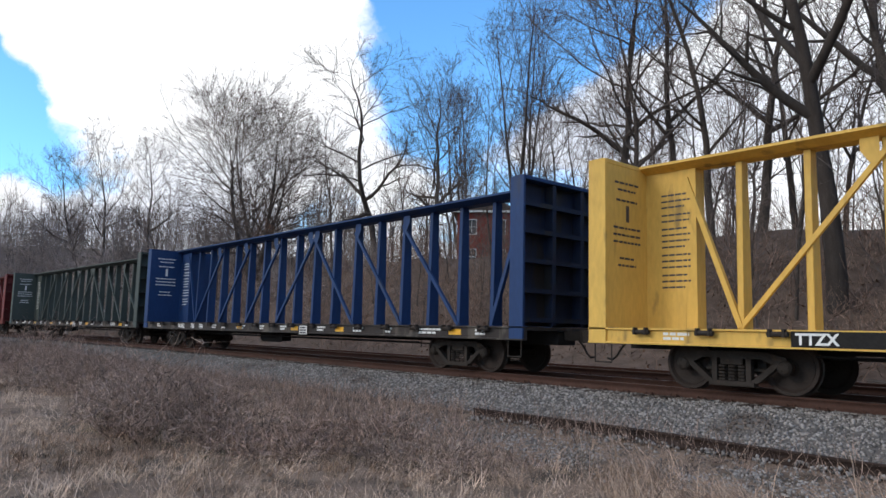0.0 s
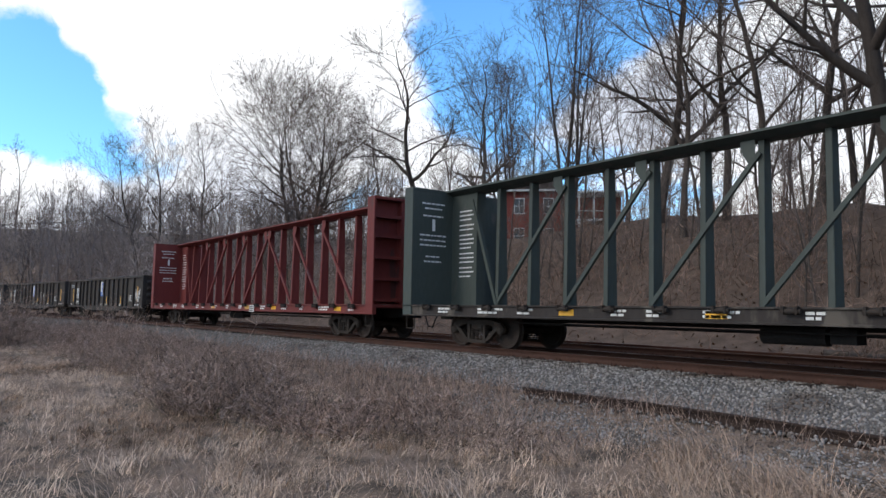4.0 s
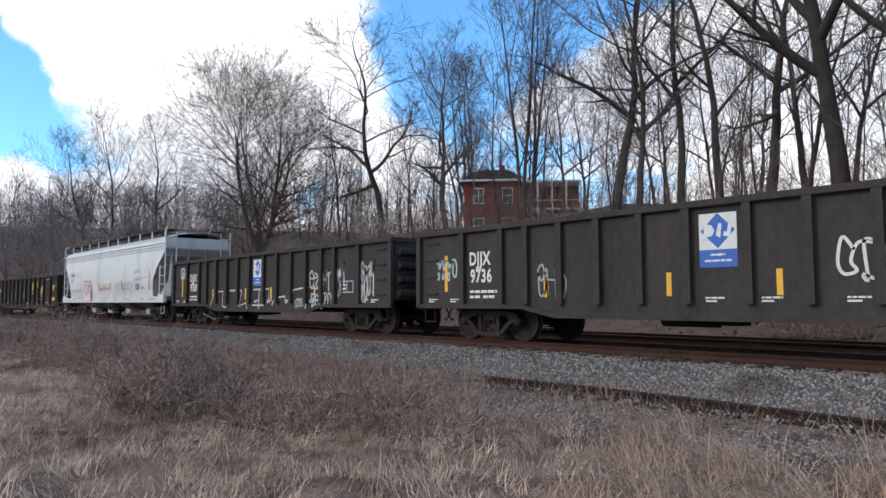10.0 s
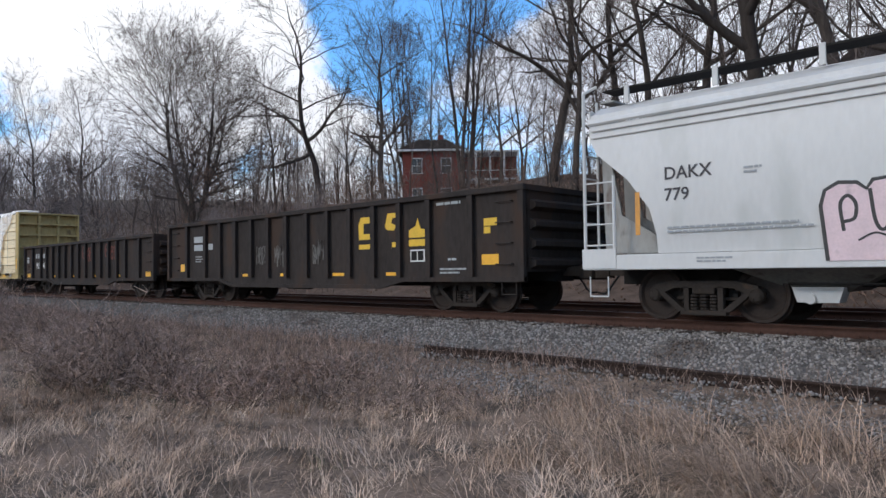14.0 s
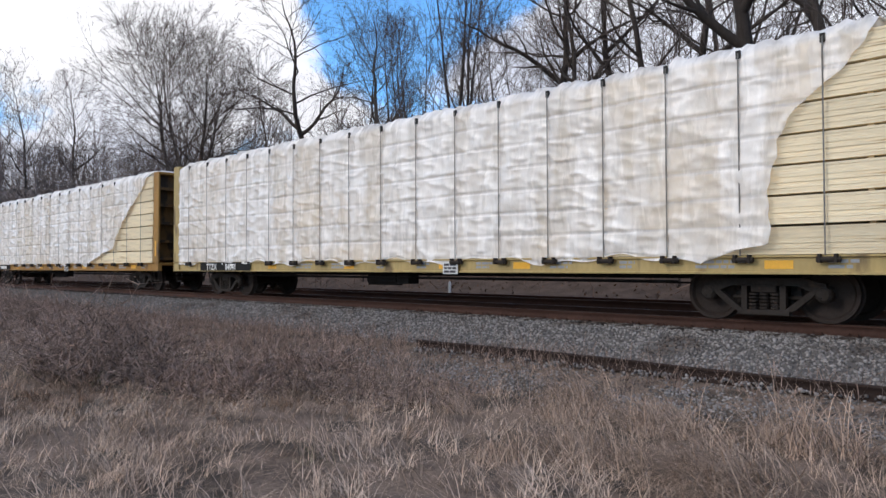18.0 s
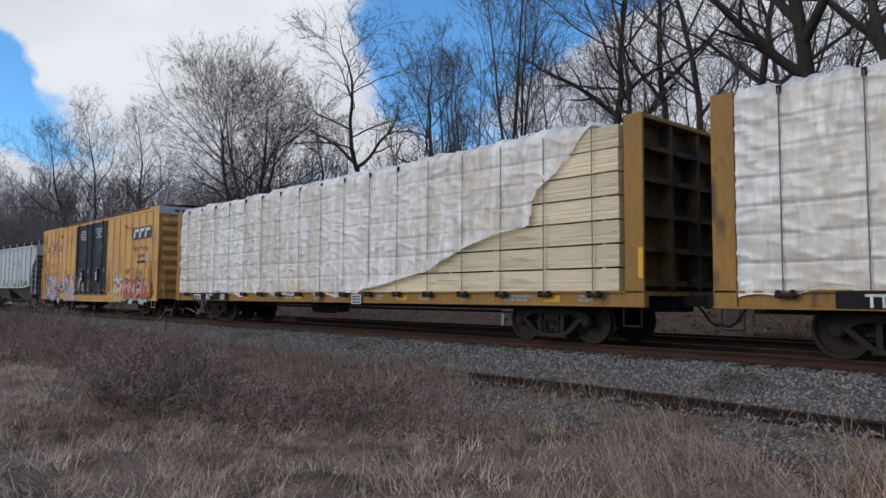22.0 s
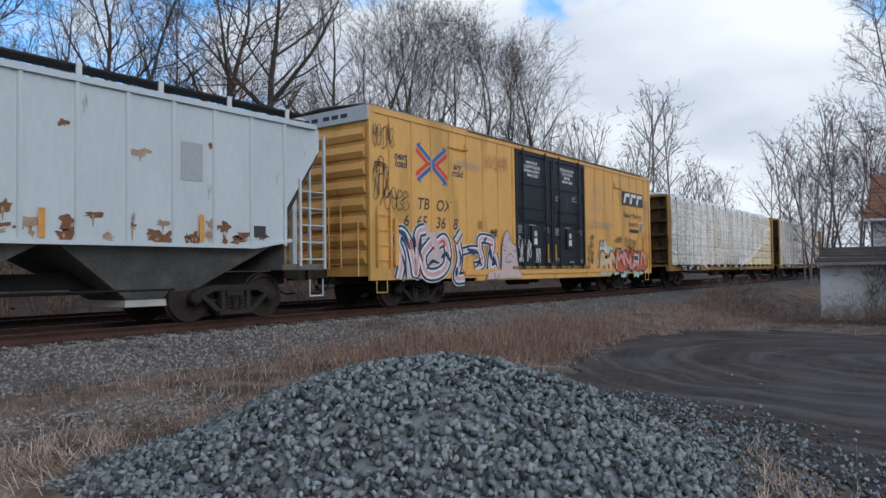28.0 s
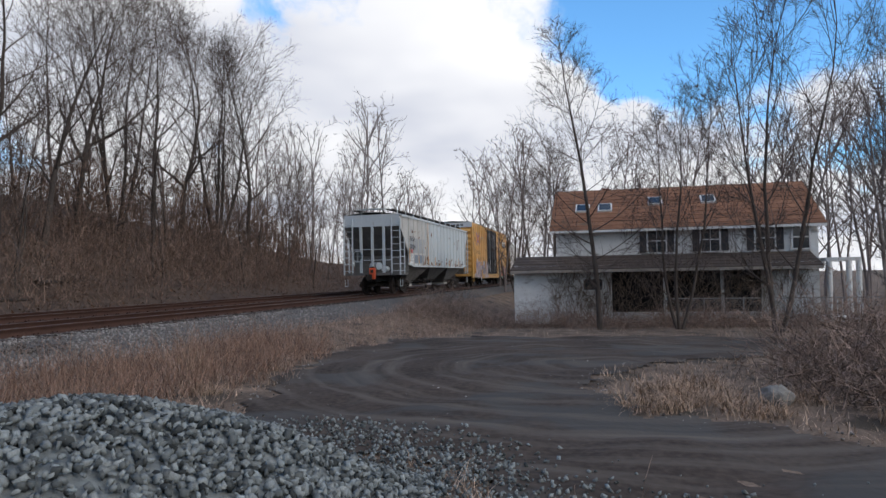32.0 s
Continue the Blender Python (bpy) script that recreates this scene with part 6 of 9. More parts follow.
P_SILL = paint("grimy_black_sill", (0.036, 0.029, 0.026), rough=0.75, spot=(0.10, 0.085, 0.07), spot_at=0.55, var=0.3)
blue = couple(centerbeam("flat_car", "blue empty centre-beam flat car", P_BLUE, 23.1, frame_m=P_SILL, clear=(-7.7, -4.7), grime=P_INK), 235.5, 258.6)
couple(centerbeam("flat_car", "dark green empty centre-beam flat car", P_GREEN, 23.1, frame_m=P_SILL), 210.9, 234.0)
couple(centerbeam("flat_car", "faded red empty centre-beam flat car", P_RED, 23.1, clear=(-7.9, -5.6)), 186.2, 209.3)
red = CARS[-1][0]
for car, marks in ((blue, (("NOKL", -7.55), ("736", -6.27), ("746", -5.45))), (red, (("ATW", -7.72), ("300", -6.32)))):
    for txt, x in marks:
        letter(car, txt, 0.24, x, 0.84, -HW + 0.043, M_WHITE, "white stencilled mark and number", bold=0.008)
g1 = couple(gondola("gondola_car", "dark grey steel gondola with white lettering", P_GON, 16.2, 2.64, GON_RIBS), 168.45, 184.65)
gon_print(g1, "9795", 8.1)
tag(g1, 81, 6.6, 7.4, 1.25, 1.8, 4, 0.035, G_WHITE, Y_SHEET - 0.008)
tag(g1, 82, -7.7, -6.7, 2.15, 2.3, 4, 0.03, G_GREY, Y_SHEET - 0.004)
g2 = couple(gondola("gondola_car", "dark grey steel gondola with white lettering and graffiti", P_GON, 16.2, 2.64, GON_RIBS), 151.2, 167.4)
gon_print(g2, "9736", 8.1)
tag(g2, 83, 1.9, 2.7, 1.2, 1.75, 3, 0.05, G_WHITE, Y_SHEET - 0.004)
tag(g2, 84, -7.4, -6.65, 1.5, 1.9, 4, 0.05, flat_mat("pale_green_spray", (0.42, 0.50, 0.44)), Y_SHEET - 0.008)
tag(g2, 85, -4.1, -3.3, 1.0, 1.6, 3, 0.04, G_GREY, Y_SHEET - 0.004)
g3 = couple(gondola("gondola_car", "dark grey steel gondola with tall white graffiti", P_GON, 16.0, 2.64, GON_RIBS), 134.1, 150.1)
gon_print(g3, "9769", 8.0)
tag(g3, 86, -7.3, -6.6, 1.9, 2.3, 3, 0.05, G_SILVER, Y_SHEET - 0.008)
for k, pts in enumerate(([(-4.1, 0.75), (-3.7, 1.3), (-2.9, 1.32), (-2.95, 0.75), (-2.6, 0.72)], [(-2.3, 1.34), (-1.3, 1.33)], [(-1.25, 1.34), (-1.5, 0.75), (-0.9, 0.9), (-0.8, 0.66)], [(-0.3, 1.35), (0.9, 1.36), (0.85, 0.95)], [(0.15, 1.34), (0.1, 0.62)], [(-0.4, 0.8), (0.5, 0.8)], [(1.1, 0.8), (1.3, 1.05), (2.0, 1.1), (2.1, 0.85)], [(2.3, 0.9), (2.6, 1.3), (3.5, 1.38)], [(3.45, 1.3), (3.35, 0.7)])):
    tagged(part("graffiti_stroke", ribbon(B(), pts, 0.055, Y_SHEET - 0.004 - 0.001 * k, False), G_SILVER, g3), kind="stuff")
for k, (a, b, z0, z1) in enumerate(((3.6, 4.9, 1.3, 1.85), (3.7, 4.9, 0.75, 1.15), (5.0, 5.6, 1.2, 2.0), (6.3, 7.1, 1.0, 1.9), (2.7, 3.2, 0.75, 1.0))):
    tag(g3, 90 + k, a, b, z0, z1, 5, 0.05, G_SILVER, Y_SHEET - 0.012)
couple(hopper_round(), 116.6, 133.0)

c1 = couple(gondola("gondola_car", "black rusty gondola with worn yellow letters", P_GON2, 16.1, 2.65, CSX_RIBS, 0.68), 99.1, 115.2)
# worn yellow company letters, now broken shapes
bm = B()
prism(bm, [(2.72, 1.72), (3.2, 1.72), (3.2, 1.86), (2.9, 1.86), (2.9, 2.12), (3.2, 2.12), (3.12, 2.28), (2.8, 2.28), (2.70, 2.1)], Y_SHEET - 0.004, Y_SHEET - 0.001)
part("worn_letter", bm, G_YELLOW, c1)
bm = B()
prism(bm, [(3.72, 2.0), (3.8, 1.92), (4.05, 1.9), (4.12, 2.02), (3.95, 2.08), (4.0, 2.2), (4.16, 2.2), (4.16, 2.32), (3.82, 2.32)], Y_SHEET - 0.004, Y_SHEET - 0.001)
part("worn_letter", bm, G_YELLOW, c1)
bm = B()
prism(bm, [(4.58, 1.70), (5.14, 1.70), (5.14, 1.88), (4.98, 1.90), (4.88, 2.14), (4.80, 1.96), (4.58, 1.88)], Y_SHEET - 0.004, Y_SHEET - 0.001)
part("worn_letter", bm, G_YELLOW, c1)
for x0_, x1_, z0_, z1_ in ((2.72, 3.2, 1.48, 1.60), (3.98, 4.14, 1.5, 1.62), (4.58, 5.14, 1.50, 1.66), (6.92, 7.28, 1.86, 2.02), (6.92, 7.1, 1.70, 1.84)):
    part("worn_letter", plate(B(), x0_, x1_, z0_, z1_, Y_SHEET - 0.001), G_YELLOW, c1)
for x0_, x1_, z0_, z1_ in ((6.85, 7.32, 1.04, 1.26), (1.6, 2.1, 0.82, 0.90), (3.75, 4.15, 0.82, 0.90), (-0.9, -0.5, 0.82, 0.9), (-3.0, -2.7, 0.82, 0.90), (-7.2, -6.9, 1.0, 1.25)):
    part("reflector", plate(B(), x0_, x1_, z0_, z1_, Y_SHEET - 0.001), M_REFLECT, c1)
stencil(lines(lines(lines(B(), -6.2, 2.16, (0.6, 0.75), 0.2, 0.07, Y_SHEET - 0.001), -5.2, 1.9, (0.3,), 0.2, 0.05, Y_SHEET - 0.001), -6.1, 1.5, (0.5, 0.5, 0.4), 0.03, 0.05, Y_SHEET - 0.001), G_GREY, c1)
stencil(lines(lines(lines(B(), 5.5, 2.45, (0.75,), 0.06, 0.05, Y_SHEET - 0.001), 5.6, 0.98, (0.8, 0.6), 0.04, 0.04, Y_SHEET - 0.001), 5.85, 1.2, (0.25,), 0.05, 0.05, Y_SHEET - 0.001), G_GREY, c1)
sign = part("placard", plate(B(), 4.63, 5.11, 1.14, 1.42, Y_SHEET - 0.001), M_WHITE, c1)
stencil(lines(lines(B(), 4.66, 1.39, (0.19,), 0.22, 0, Y_SHEET - 0.005), 4.88, 1.39, (0.19,), 0.22, 0, Y_SHEET - 0.005), M_BLACK, sign)
for k, (a, b) in enumerate(((-2.2, -1.6), (-1.2, -0.6), (0.7, 1.2))):
    tag(c1, 95 + k, a, b, 1.2, 1.7, 4, 0.03, mat("faded_spray", (0.16, 0.15, 0.14), 0.8), Y_SHEET - 0.003)

c2 = couple(gondola("gondola_car", "black rusty low gondola with white number", P_GON2, 15.6, 2.42, [-6.45, -5.15] + [-4.3 + 0.86 * k for k in range(11)] + [5.15, 6.45], 0.68), 82.3, 97.9)
letter(c2, "915", 0.40, -6.02, 1.28, Y_SHEET - 0.003, M_WHITE, "white stencilled number", bold=0.012, width=0.82)
letter(c2, "417", 0.40, -5.02, 1.28, Y_SHEET - 0.003, M_WHITE, "white stencilled number", bold=0.012, width=0.82)
stencil(lines(lines(lines(B(), -6.1, 2.0, (0.2,), 0.22, 0, Y_SHEET - 0.001), -5.75, 2.0, (0.22,), 0.22, 0, Y_SHEET - 0.001), -5.0, 2.0, (0.24,), 0.22, 0, Y_SHEET - 0.001), G_GREY, c2)
part("placard", plate(B(), -7.53, -7.2, 1.56, 1.85, Y_SHEET - 0.001), G_GREY, c2)
for x0_, x1_ in ((-7.46, -6.97), (-3.5, -3.2), (-1.0, -0.7), (1.6, 1.9), (4.2, 4.5), (6.9, 7.35)):
    part("reflector", plate(B(), x0_, x1_, 0.84, 0.84 + (0.2 if abs(x0_) > 6 else 0.08), Y_SHEET - 0.001), M_REFLECT, c2)
for k, x in enumerate((0.3, 2.9)):
    tag(c2, 110 + k, x, x + 1.2, 1.6, 2.1, 4, 0.06, mat("faded_red_spray", (0.16, 0.06, 0.05), 0.8), Y_SHEET - 0.003)

LOAD = "centre-beam flat car loaded with white plastic-wrapped lumber"
la = couple(lumber_load("lumber_car", "pale yellow " + LOAD, 22.2, [(10.3, 4.3), (9.8, 3.7), (9.23, 3.22), (8.94, 2.81), (8.84, 2.02), (8.8, 1.22), (7.8, 1.05), (7.6, 0.9)], 1, P_OCHRE), 58.8, 81.0)
lb = couple(lumber_load("lumber_car", "mustard yellow " + LOAD, 22.1, [(10.2, 4.3), (9.87, 3.96), (8.96, 3.27), (8.09, 2.65), (7.58, 2.05), (7.32, 1.63), (6.36, 1.49), (4.9, 1.1), (4.6, 0.9)], 2, P_MUSTARD), 35.4, 57.5)
lc = couple(lumber_load("lumber_car", "brown-yellow " + LOAD, 21.8, [(9.7, 4.3), (9.21, 3.71), (8.4, 3.13), (8.2, 2.42), (7.26, 2.31), (6.18, 2.05), (4.99, 1.56), (2.2, 1.09), (1.8, 0.9)], 3, P_MUSTARD), 12.3, 34.1)
for car, words in ((la, (("TTZX", -8.75), ("84041", -7.55))), (lb, (("TTZX", -8.75),)), (lc, (("TTZX", -9.06), ("861", -7.95), ("650", -6.74)))):
    part("number_panel", plate(B(), -9.15, -6.1, 0.79, 1.05, -HW - 0.001), M_BLACK, car)
    for txt, x in words:
        letter(car, txt, 0.26, x, 0.82, -HW - 0.008, M_WHITE, "white stencilled mark and number", bold=0.008)
    if car is lb:
        stencil(lines(B(), -7.6, 0.99, (0.95,), 0.15, 0, -HW - 0.005), M_WHITE, car)
    part("reflector", plate(B(), 10.78, 10.88, 1.3, 1.85, -HW - 0.001), M_REFLECT, car)
couple(boxcar(), -8.2, 10.0)
couple(hopper_ribbed(), -25.9, -9.6)

# ---- bare trees ----
M_BARK = mat("grey_bark", (0.072, 0.058, 0.050), 0.9, var=0.35, scale=2.0, bump=0.6, stretch=(3, 3, 0.6), each=0.25)
M_TWIG = mat("twigs", (0.115, 0.091, 0.081), 0.9, var=0.3, scale=1.0, bump=0.0, each=0.25)


def tubes(segs, sides):
    """Verts and faces of tapered tubes; segs rows: p (3), q (3), r0, r1."""
    s = np.array(segs)
    p, q, r0, r1 = s[:, 0:3], s[:, 3:6], s[:, 6], s[:, 7]
    w = q - p
    w /= np.linalg.norm(w, axis=1, keepdims=True) + 1e-9
    ref = np.where(np.abs(w[:, 2:3]) > 0.9, np.array([[1.0, 0, 0]]), np.array([[0, 0, 1.0]]))
    u = np.cross(w, ref)
    u /= np.linalg.norm(u, axis=1, keepdims=True) + 1e-9
    c = np.cross(w, u)
    a = 2 * np.pi * np.arange(sides) / sides
    d = u[:, None] * np.cos(a)[None, :, None] + c[:, None] * np.sin(a)[None, :, None]
    v = np.concatenate([p[:, None] + d * r0[:, None, None], q[:, None] + d * r1[:, None, None]], 1)
    base = np.arange(len(s))[:, None] * 2 * sides
    k = np.arange(sides)
    f = np.stack([base + k, base + (k + 1) % sides, base + sides + (k + 1) % sides, base + sides + k], -1)
    return v.reshape(-1, 3), f.reshape(-1, 4)


def around(w, turn, ang):
    """The direction w tilted by ang towards the side that turn names."""
    u = w.orthogonal().normalized()
    return (w * math.cos(ang) + (u * math.cos(turn) + w.cross(u) * math.sin(turn)) * math.sin(ang)).normalized()


def grow(seed, height, base_r=0.25, low=0.3, limbs=14, subs=8, shoots=6, twigs=4, ang=0.75, reach=0.42, crook=0.08, rise=0.10, stems_n=1, splay=0.16, lean=(0.0, 0.0), fine=0.0075, full=0.5, top=0.35, forked=False, coarse=False, swell=0.5):
    """Segments of a bare tree: stem and limbs, branches, twigs. reach: the longest limb by the height;
    full: how far up the stem the limbs are longest; top: limb length left at the tip."""
    q = random.Random(seed)
    thick, thin = [], []
    ends = []

    def run(p, w, length, r0, r1, n, wob, lift):
        pts = [(p.copy(), r0, w.copy())]
        for k in range(n):
            w = (w + Vector((q.gauss(0, wob), q.gauss(0, wob), q.gauss(0, wob * 0.7) + lift))).normalized()
            p = p + w * (length / n)
            pts.append((p.copy(), r0 + (r1 - r0) * (k + 1) / n, w.copy()))
        for (a, ra, _), (b, rb, _) in zip(pts, pts[1:]):
            (thick if ra > 0.045 else thin).append((*a, *b, ra, rb))
        return pts

    def at(pts, f):
        n = len(pts) - 1
        i = min(int(f * n), n - 1)
        t = f * n - i
        return pts[i][0].lerp(pts[i + 1][0], t), pts[i][1] + (pts[i + 1][1] - pts[i][1]) * t, pts[i + 1][2]

    for stem in range(stems_n):
        lean_w = Vector((lean[0], lean[1], 1)).normalized()
        if stems_n > 1:
            lean_w = around(lean_w, 6.28 * stem / stems_n + q.uniform(-0.5, 0.5), splay * q.uniform(0.5, 1.3))
        H = height * (1.0 if stems_n == 1 else q.uniform(0.78, 1.0))
        trunk = run(Vector((0, 0, -0.4)), lean_w, H, base_r * (1.0 if stems_n == 1 else 0.72), fine * 2, 8 if coarse else 16, crook * 0.75, 0.05)
        m = limbs if stems_n == 1 else max(5, int(limbs * 1.5 / stems_n))
        for k in range(m):
            f = low + (0.97 - low) * (k + q.random()) / m
            p, r, w = at(trunk, f)
            g = (f - low) / (1 - low)
            shape = 1 - (1 - 0.55) * (full - g) / full if g < full else 1 - (1 - top) * (g - full) / (1 - full)
            L1 = H * reach * shape * q.uniform(0.75, 1.15)
            a1 = ang * (1.2 - 0.5 * g) * q.uniform(0.8, 1.2)
            big = forked and k < 3
            limb = run(p, around(w, 2.4 * k + q.uniform(-0.5, 0.5), a1), L1 * (1.3 if big else 1.0), max(r * (0.8 if big else q.uniform(0.8, 1.2) * swell), fine * 3), fine * 1.8, 5 if coarse else 9, crook * 1.15, rise)
            for j in range(subs):
                f2 = 0.2 + 0.78 * (j + q.random()) / subs
                p2, r2, w2 = at(limb, f2)
                L2 = L1 * q.uniform(0.34, 0.55) * (1.15 - 0.6 * f2)
                br = run(p2, around(w2, 2.4 * j + q.uniform(-0.6, 0.6), q.uniform(0.5, 0.95)), L2, max(r2 * 0.6, fine * 2), fine * 1.3, 2 if coarse else 4, crook * 1.3, rise * 0.9)
                for i in range(shoots):
                    f3 = 0.15 + 0.83 * (i + q.random()) / shoots
                    p3, r3, w3 = at(br, f3)
                    L3 = max(L2 * q.uniform(0.4, 0.75) * (1.1 - 0.45 * f3), 0.5)
                    w3 = around(w3, 2.4 * i + q.uniform(-0.6, 0.6), q.uniform(0.45, 0.9))
                    w3 = (w3 + Vector((0, 0, rise))).normalized()
                    mid = p3 + w3 * (L3 * 0.5)
                    w4 = (w3 + Vector((q.gauss(0, 0.16), q.gauss(0, 0.16), q.gauss(0, 0.1) + rise))).normalized()
                    tip = mid + w4 * (L3 * 0.5)
                    ends.append((*p3, *mid, *tip, L3))
    # last twigs, thrown off both halves of each shoot
    rs = np.random.RandomState(seed)
    E = np.repeat(np.array(ends), twigs, 0)
    t = rs.uniform(0.2, 1.0, (len(E), 1))
    a, b, c = E[:, 0:3], E[:, 3:6], E[:, 6:9]
    p = np.where(t < 0.5, a + (b - a) * t * 2, b + (c - b) * (t * 2 - 1))
    w = (c - a) / (np.linalg.norm(c - a, axis=1, keepdims=True) + 1e-9) + rs.normal(0, 0.5, (len(E), 3)) + np.array([0, 0, rise])
    w /= np.linalg.norm(w, axis=1, keepdims=True)
    L = np.clip(E[:, 9:10] * rs.uniform(0.35, 0.75, (len(E), 1)), 0.25, 1.4)
    E = np.array(ends)
    return thick, thin, (np.concatenate([E[:, 0:3], E[:, 3:6], p]), np.concatenate([E[:, 3:6], E[:, 6:9], p + w * L]), fine)


def slips(p, q_, half, seed):
    """The finest twigs: slim flat strips that taper to the tip."""
    rs = np.random.RandomState(seed)
    s = np.cross(q_ - p, rs.normal(size=p.shape))
    s *= half / (np.linalg.norm(s, axis=1, keepdims=True) + 1e-9)
    v = np.stack([p - s, p + s, q_ + s * 0.5, q_ - s * 0.5], 1).reshape(-1, 3)
    return v, np.arange(len(v)).reshape(-1, 4)


def crown_arrays(thin, last, seed):
    v, f = tubes(thin, 3)
    v2, f2 = slips(*last, seed)
    return np.concatenate([v, v2]), np.concatenate([f, f2 + len(v)])


def tree_kind(seed, *a, **k):
    thick, thin, last = grow(seed, *a, **k)
    trunk = raw("trunk", *tubes(thick, 7), M_BARK, True)
    crown = raw("crown", *crown_arrays(thin, last, seed), M_TWIG)
    return trunk, crown


def plant(kind, x, y, turn=0.0, size=1.0, label="bare grey-barked winter tree on the leaf-strewn bank", group="bank trees", sink=0.1, z=None, name="tree"):
    t = thing(name, label, "tree", group)
    t.matrix_basis = pose(x, y, (float(gz(x, y)) if z is None else z) - sink, 0, 0, turn) @ Matrix.Scale(size, 4)
    part("trunk", kind[0], None, t)
    part("crown", kind[1], None, t)
    return t


def polar(az, rng):
    return -math.sin(radians(az)) * rng, math.cos(radians(az)) * rng


KIND_ROUND = tree_kind(3, 15.0, 0.34, 0.14, 50, 9, 8, 4, ang=1.0, reach=0.62, crook=0.07, rise=0.045, stems_n=4, splay=0.30, full=0.5, top=0.62, fine=0.009)
KIND_TALL = [tree_kind(20 + k, 20.5, 0.25, 0.27, 17, 9, 6, 3, ang=0.8, reach=0.44, crook=0.10, rise=0.07, full=0.4, top=0.4, fine=0.009, forked=k % 2 == 0) for k in range(4)]
KIND_BENT = [tree_kind(40 + k, 19.5, 0.34, 0.26, 15, 9, 6, 3, ang=1.0, reach=0.50, crook=0.17, rise=0.05, lean=(0.08, 0.03), forked=True, fine=0.009) for k in range(3)]
KIND_BROOM = [tree_kind(50 + k, 23.0, 0.26, 0.18, 26, 9, 7, 3, ang=0.5, reach=0.38, crook=0.05, rise=0.12, stems_n=4, splay=0.2, fine=0.009) for k in range(2)]
KIND_SLIM = [tree_kind(60 + k, 12.5, 0.085, 0.22, 13, 5, 3, 2, ang=0.65, reach=0.30, crook=0.09, rise=0.08, fine=0.008, coarse=True) for k in range(4)]
KIND_FAR = [tree_kind(90 + k, 21.0, 0.22, 0.25, 14, 7, 4, 2, ang=0.8, reach=0.44, crook=0.11, rise=0.07, fine=0.012, coarse=True, forked=k % 2 == 0) for k in range(4)]
KIND_THICK = tree_kind(71, 25.0, 0.42, 0.30, 15, 9, 6, 3, ang=0.9, reach=0.48, crook=0.055, rise=0.06, lean=(-0.05, 0.0), forked=True, fine=0.009)
KIND_YARD = [tree_kind(80 + k, 13.4, 0.13, 0.14, 30, 6, 6, 4, ang=1.05, reach=0.30, crook=0.04, rise=0.06, fine=0.0055, full=0.3, top=0.25, swell=0.36) for k in range(2)]
KIND_YARD2 = [tree_kind(85 + k, 13.6, 0.13, 0.16, 32, 6, 6, 4, ang=0.75, reach=0.36, crook=0.07, rise=0.09, stems_n=3, splay=0.24, fine=0.0055, swell=0.42) for k in range(2)]
KIND_LEAN = tree_kind(95, 9.0, 0.24, 0.3, 10, 6, 5, 3, ang=0.8, reach=0.4, crook=0.14, rise=0.08, lean=(0.0, -0.45), fine=0.006)

ROUND, GNARL = "broad round-crowned bare tree above the far bank", "gnarled crooked bare tree with long limbs"
plant(KIND_ROUND, *polar(63.8, 80), 40, 1.28, ROUND)
plant(KIND_BENT[0], *polar(54.6, 70), 200, 1.06, GNARL)
plant(KIND_BENT[1], *polar(49.4, 66), 210, 0.92, GNARL)
plant(KIND_BROOM[0], *polar(43.0, 62), 0, 1.05, "tall many-stemmed bare tree with upright twigs")
plant(KIND_BROOM[1], *polar(47.6, 80), 0, 1.0, "tall many-stemmed bare tree with upright twigs")
plant(KIND_THICK, *polar(20.2, 32), 150, 1.0, "very thick dark-barked bare tree high on the bank")
plant(KIND_THICK, *polar(14.9, 38), 40, 0.95, "thick forked bare tree on the bank")
plant(KIND_BENT[2], *polar(36.0, 46), 30, 1.0, "leaning thick bare tree on the bank")
for az, d, k, sz in ((74.2, 105, KIND_TALL[1], 1.0), (76.0, 112, KIND_TALL[0], 0.95), (71.5, 108, KIND_TALL[2], 0.95), (34.2, 42, KIND_TALL[0], 0.9), (31.2, 44, KIND_TALL[2], 1.0), (28.4, 40, KIND_TALL[3], 0.95),
                     (25.0, 43, KIND_BENT[0], 0.9), (22.5, 50, KIND_TALL[1], 1.0), (11.0, 40, KIND_TALL[2], 0.9), (6.5, 36, KIND_BENT[1], 0.95), (2.0, 44, KIND_TALL[0], 0.9), (-4.5, 36, KIND_THICK, 0.85), (-9.5, 44, KIND_TALL[3], 0.9),
                     (-14.0, 36, KIND_BENT[2], 0.9), (-20.0, 42, KIND_TALL[1], 0.85), (-27.0, 40, KIND_TALL[0], 0.8), (-34.0, 44, KIND_BENT[0], 0.8), (-40.5, 46, KIND_THICK, 0.85), (-44.5, 48, KIND_TALL[2], 0.85),
                     (-47.5, 46, KIND_TALL[3], 0.8), (-49.5, 52, KIND_TALL[0], 0.82), (-52.0, 56, KIND_BROOM[0], 0.78), (-54.5, 54, KIND_TALL[1], 0.8), (-56.5, 60, KIND_TALL[2], 0.85), (-58.8, 62, KIND_BROOM[1], 0.85),
                     (-61.0, 66, KIND_TALL[3], 0.86)):
    plant(k, *polar(az, d), (az * 37) % 360, sz)
rng = random.Random(5)
for az in np.arange(-50, 88, 2.5):
    a = az + rng.uniform(-1.2, 1.2)
    r = min(rng.uniform(48, 85) / max(math.cos(radians(a)), 0.16), 200)
    plant(rng.choice(KIND_FAR), *polar(a, r), rng.uniform(0, 360), rng.uniform(0.75, 1.0))
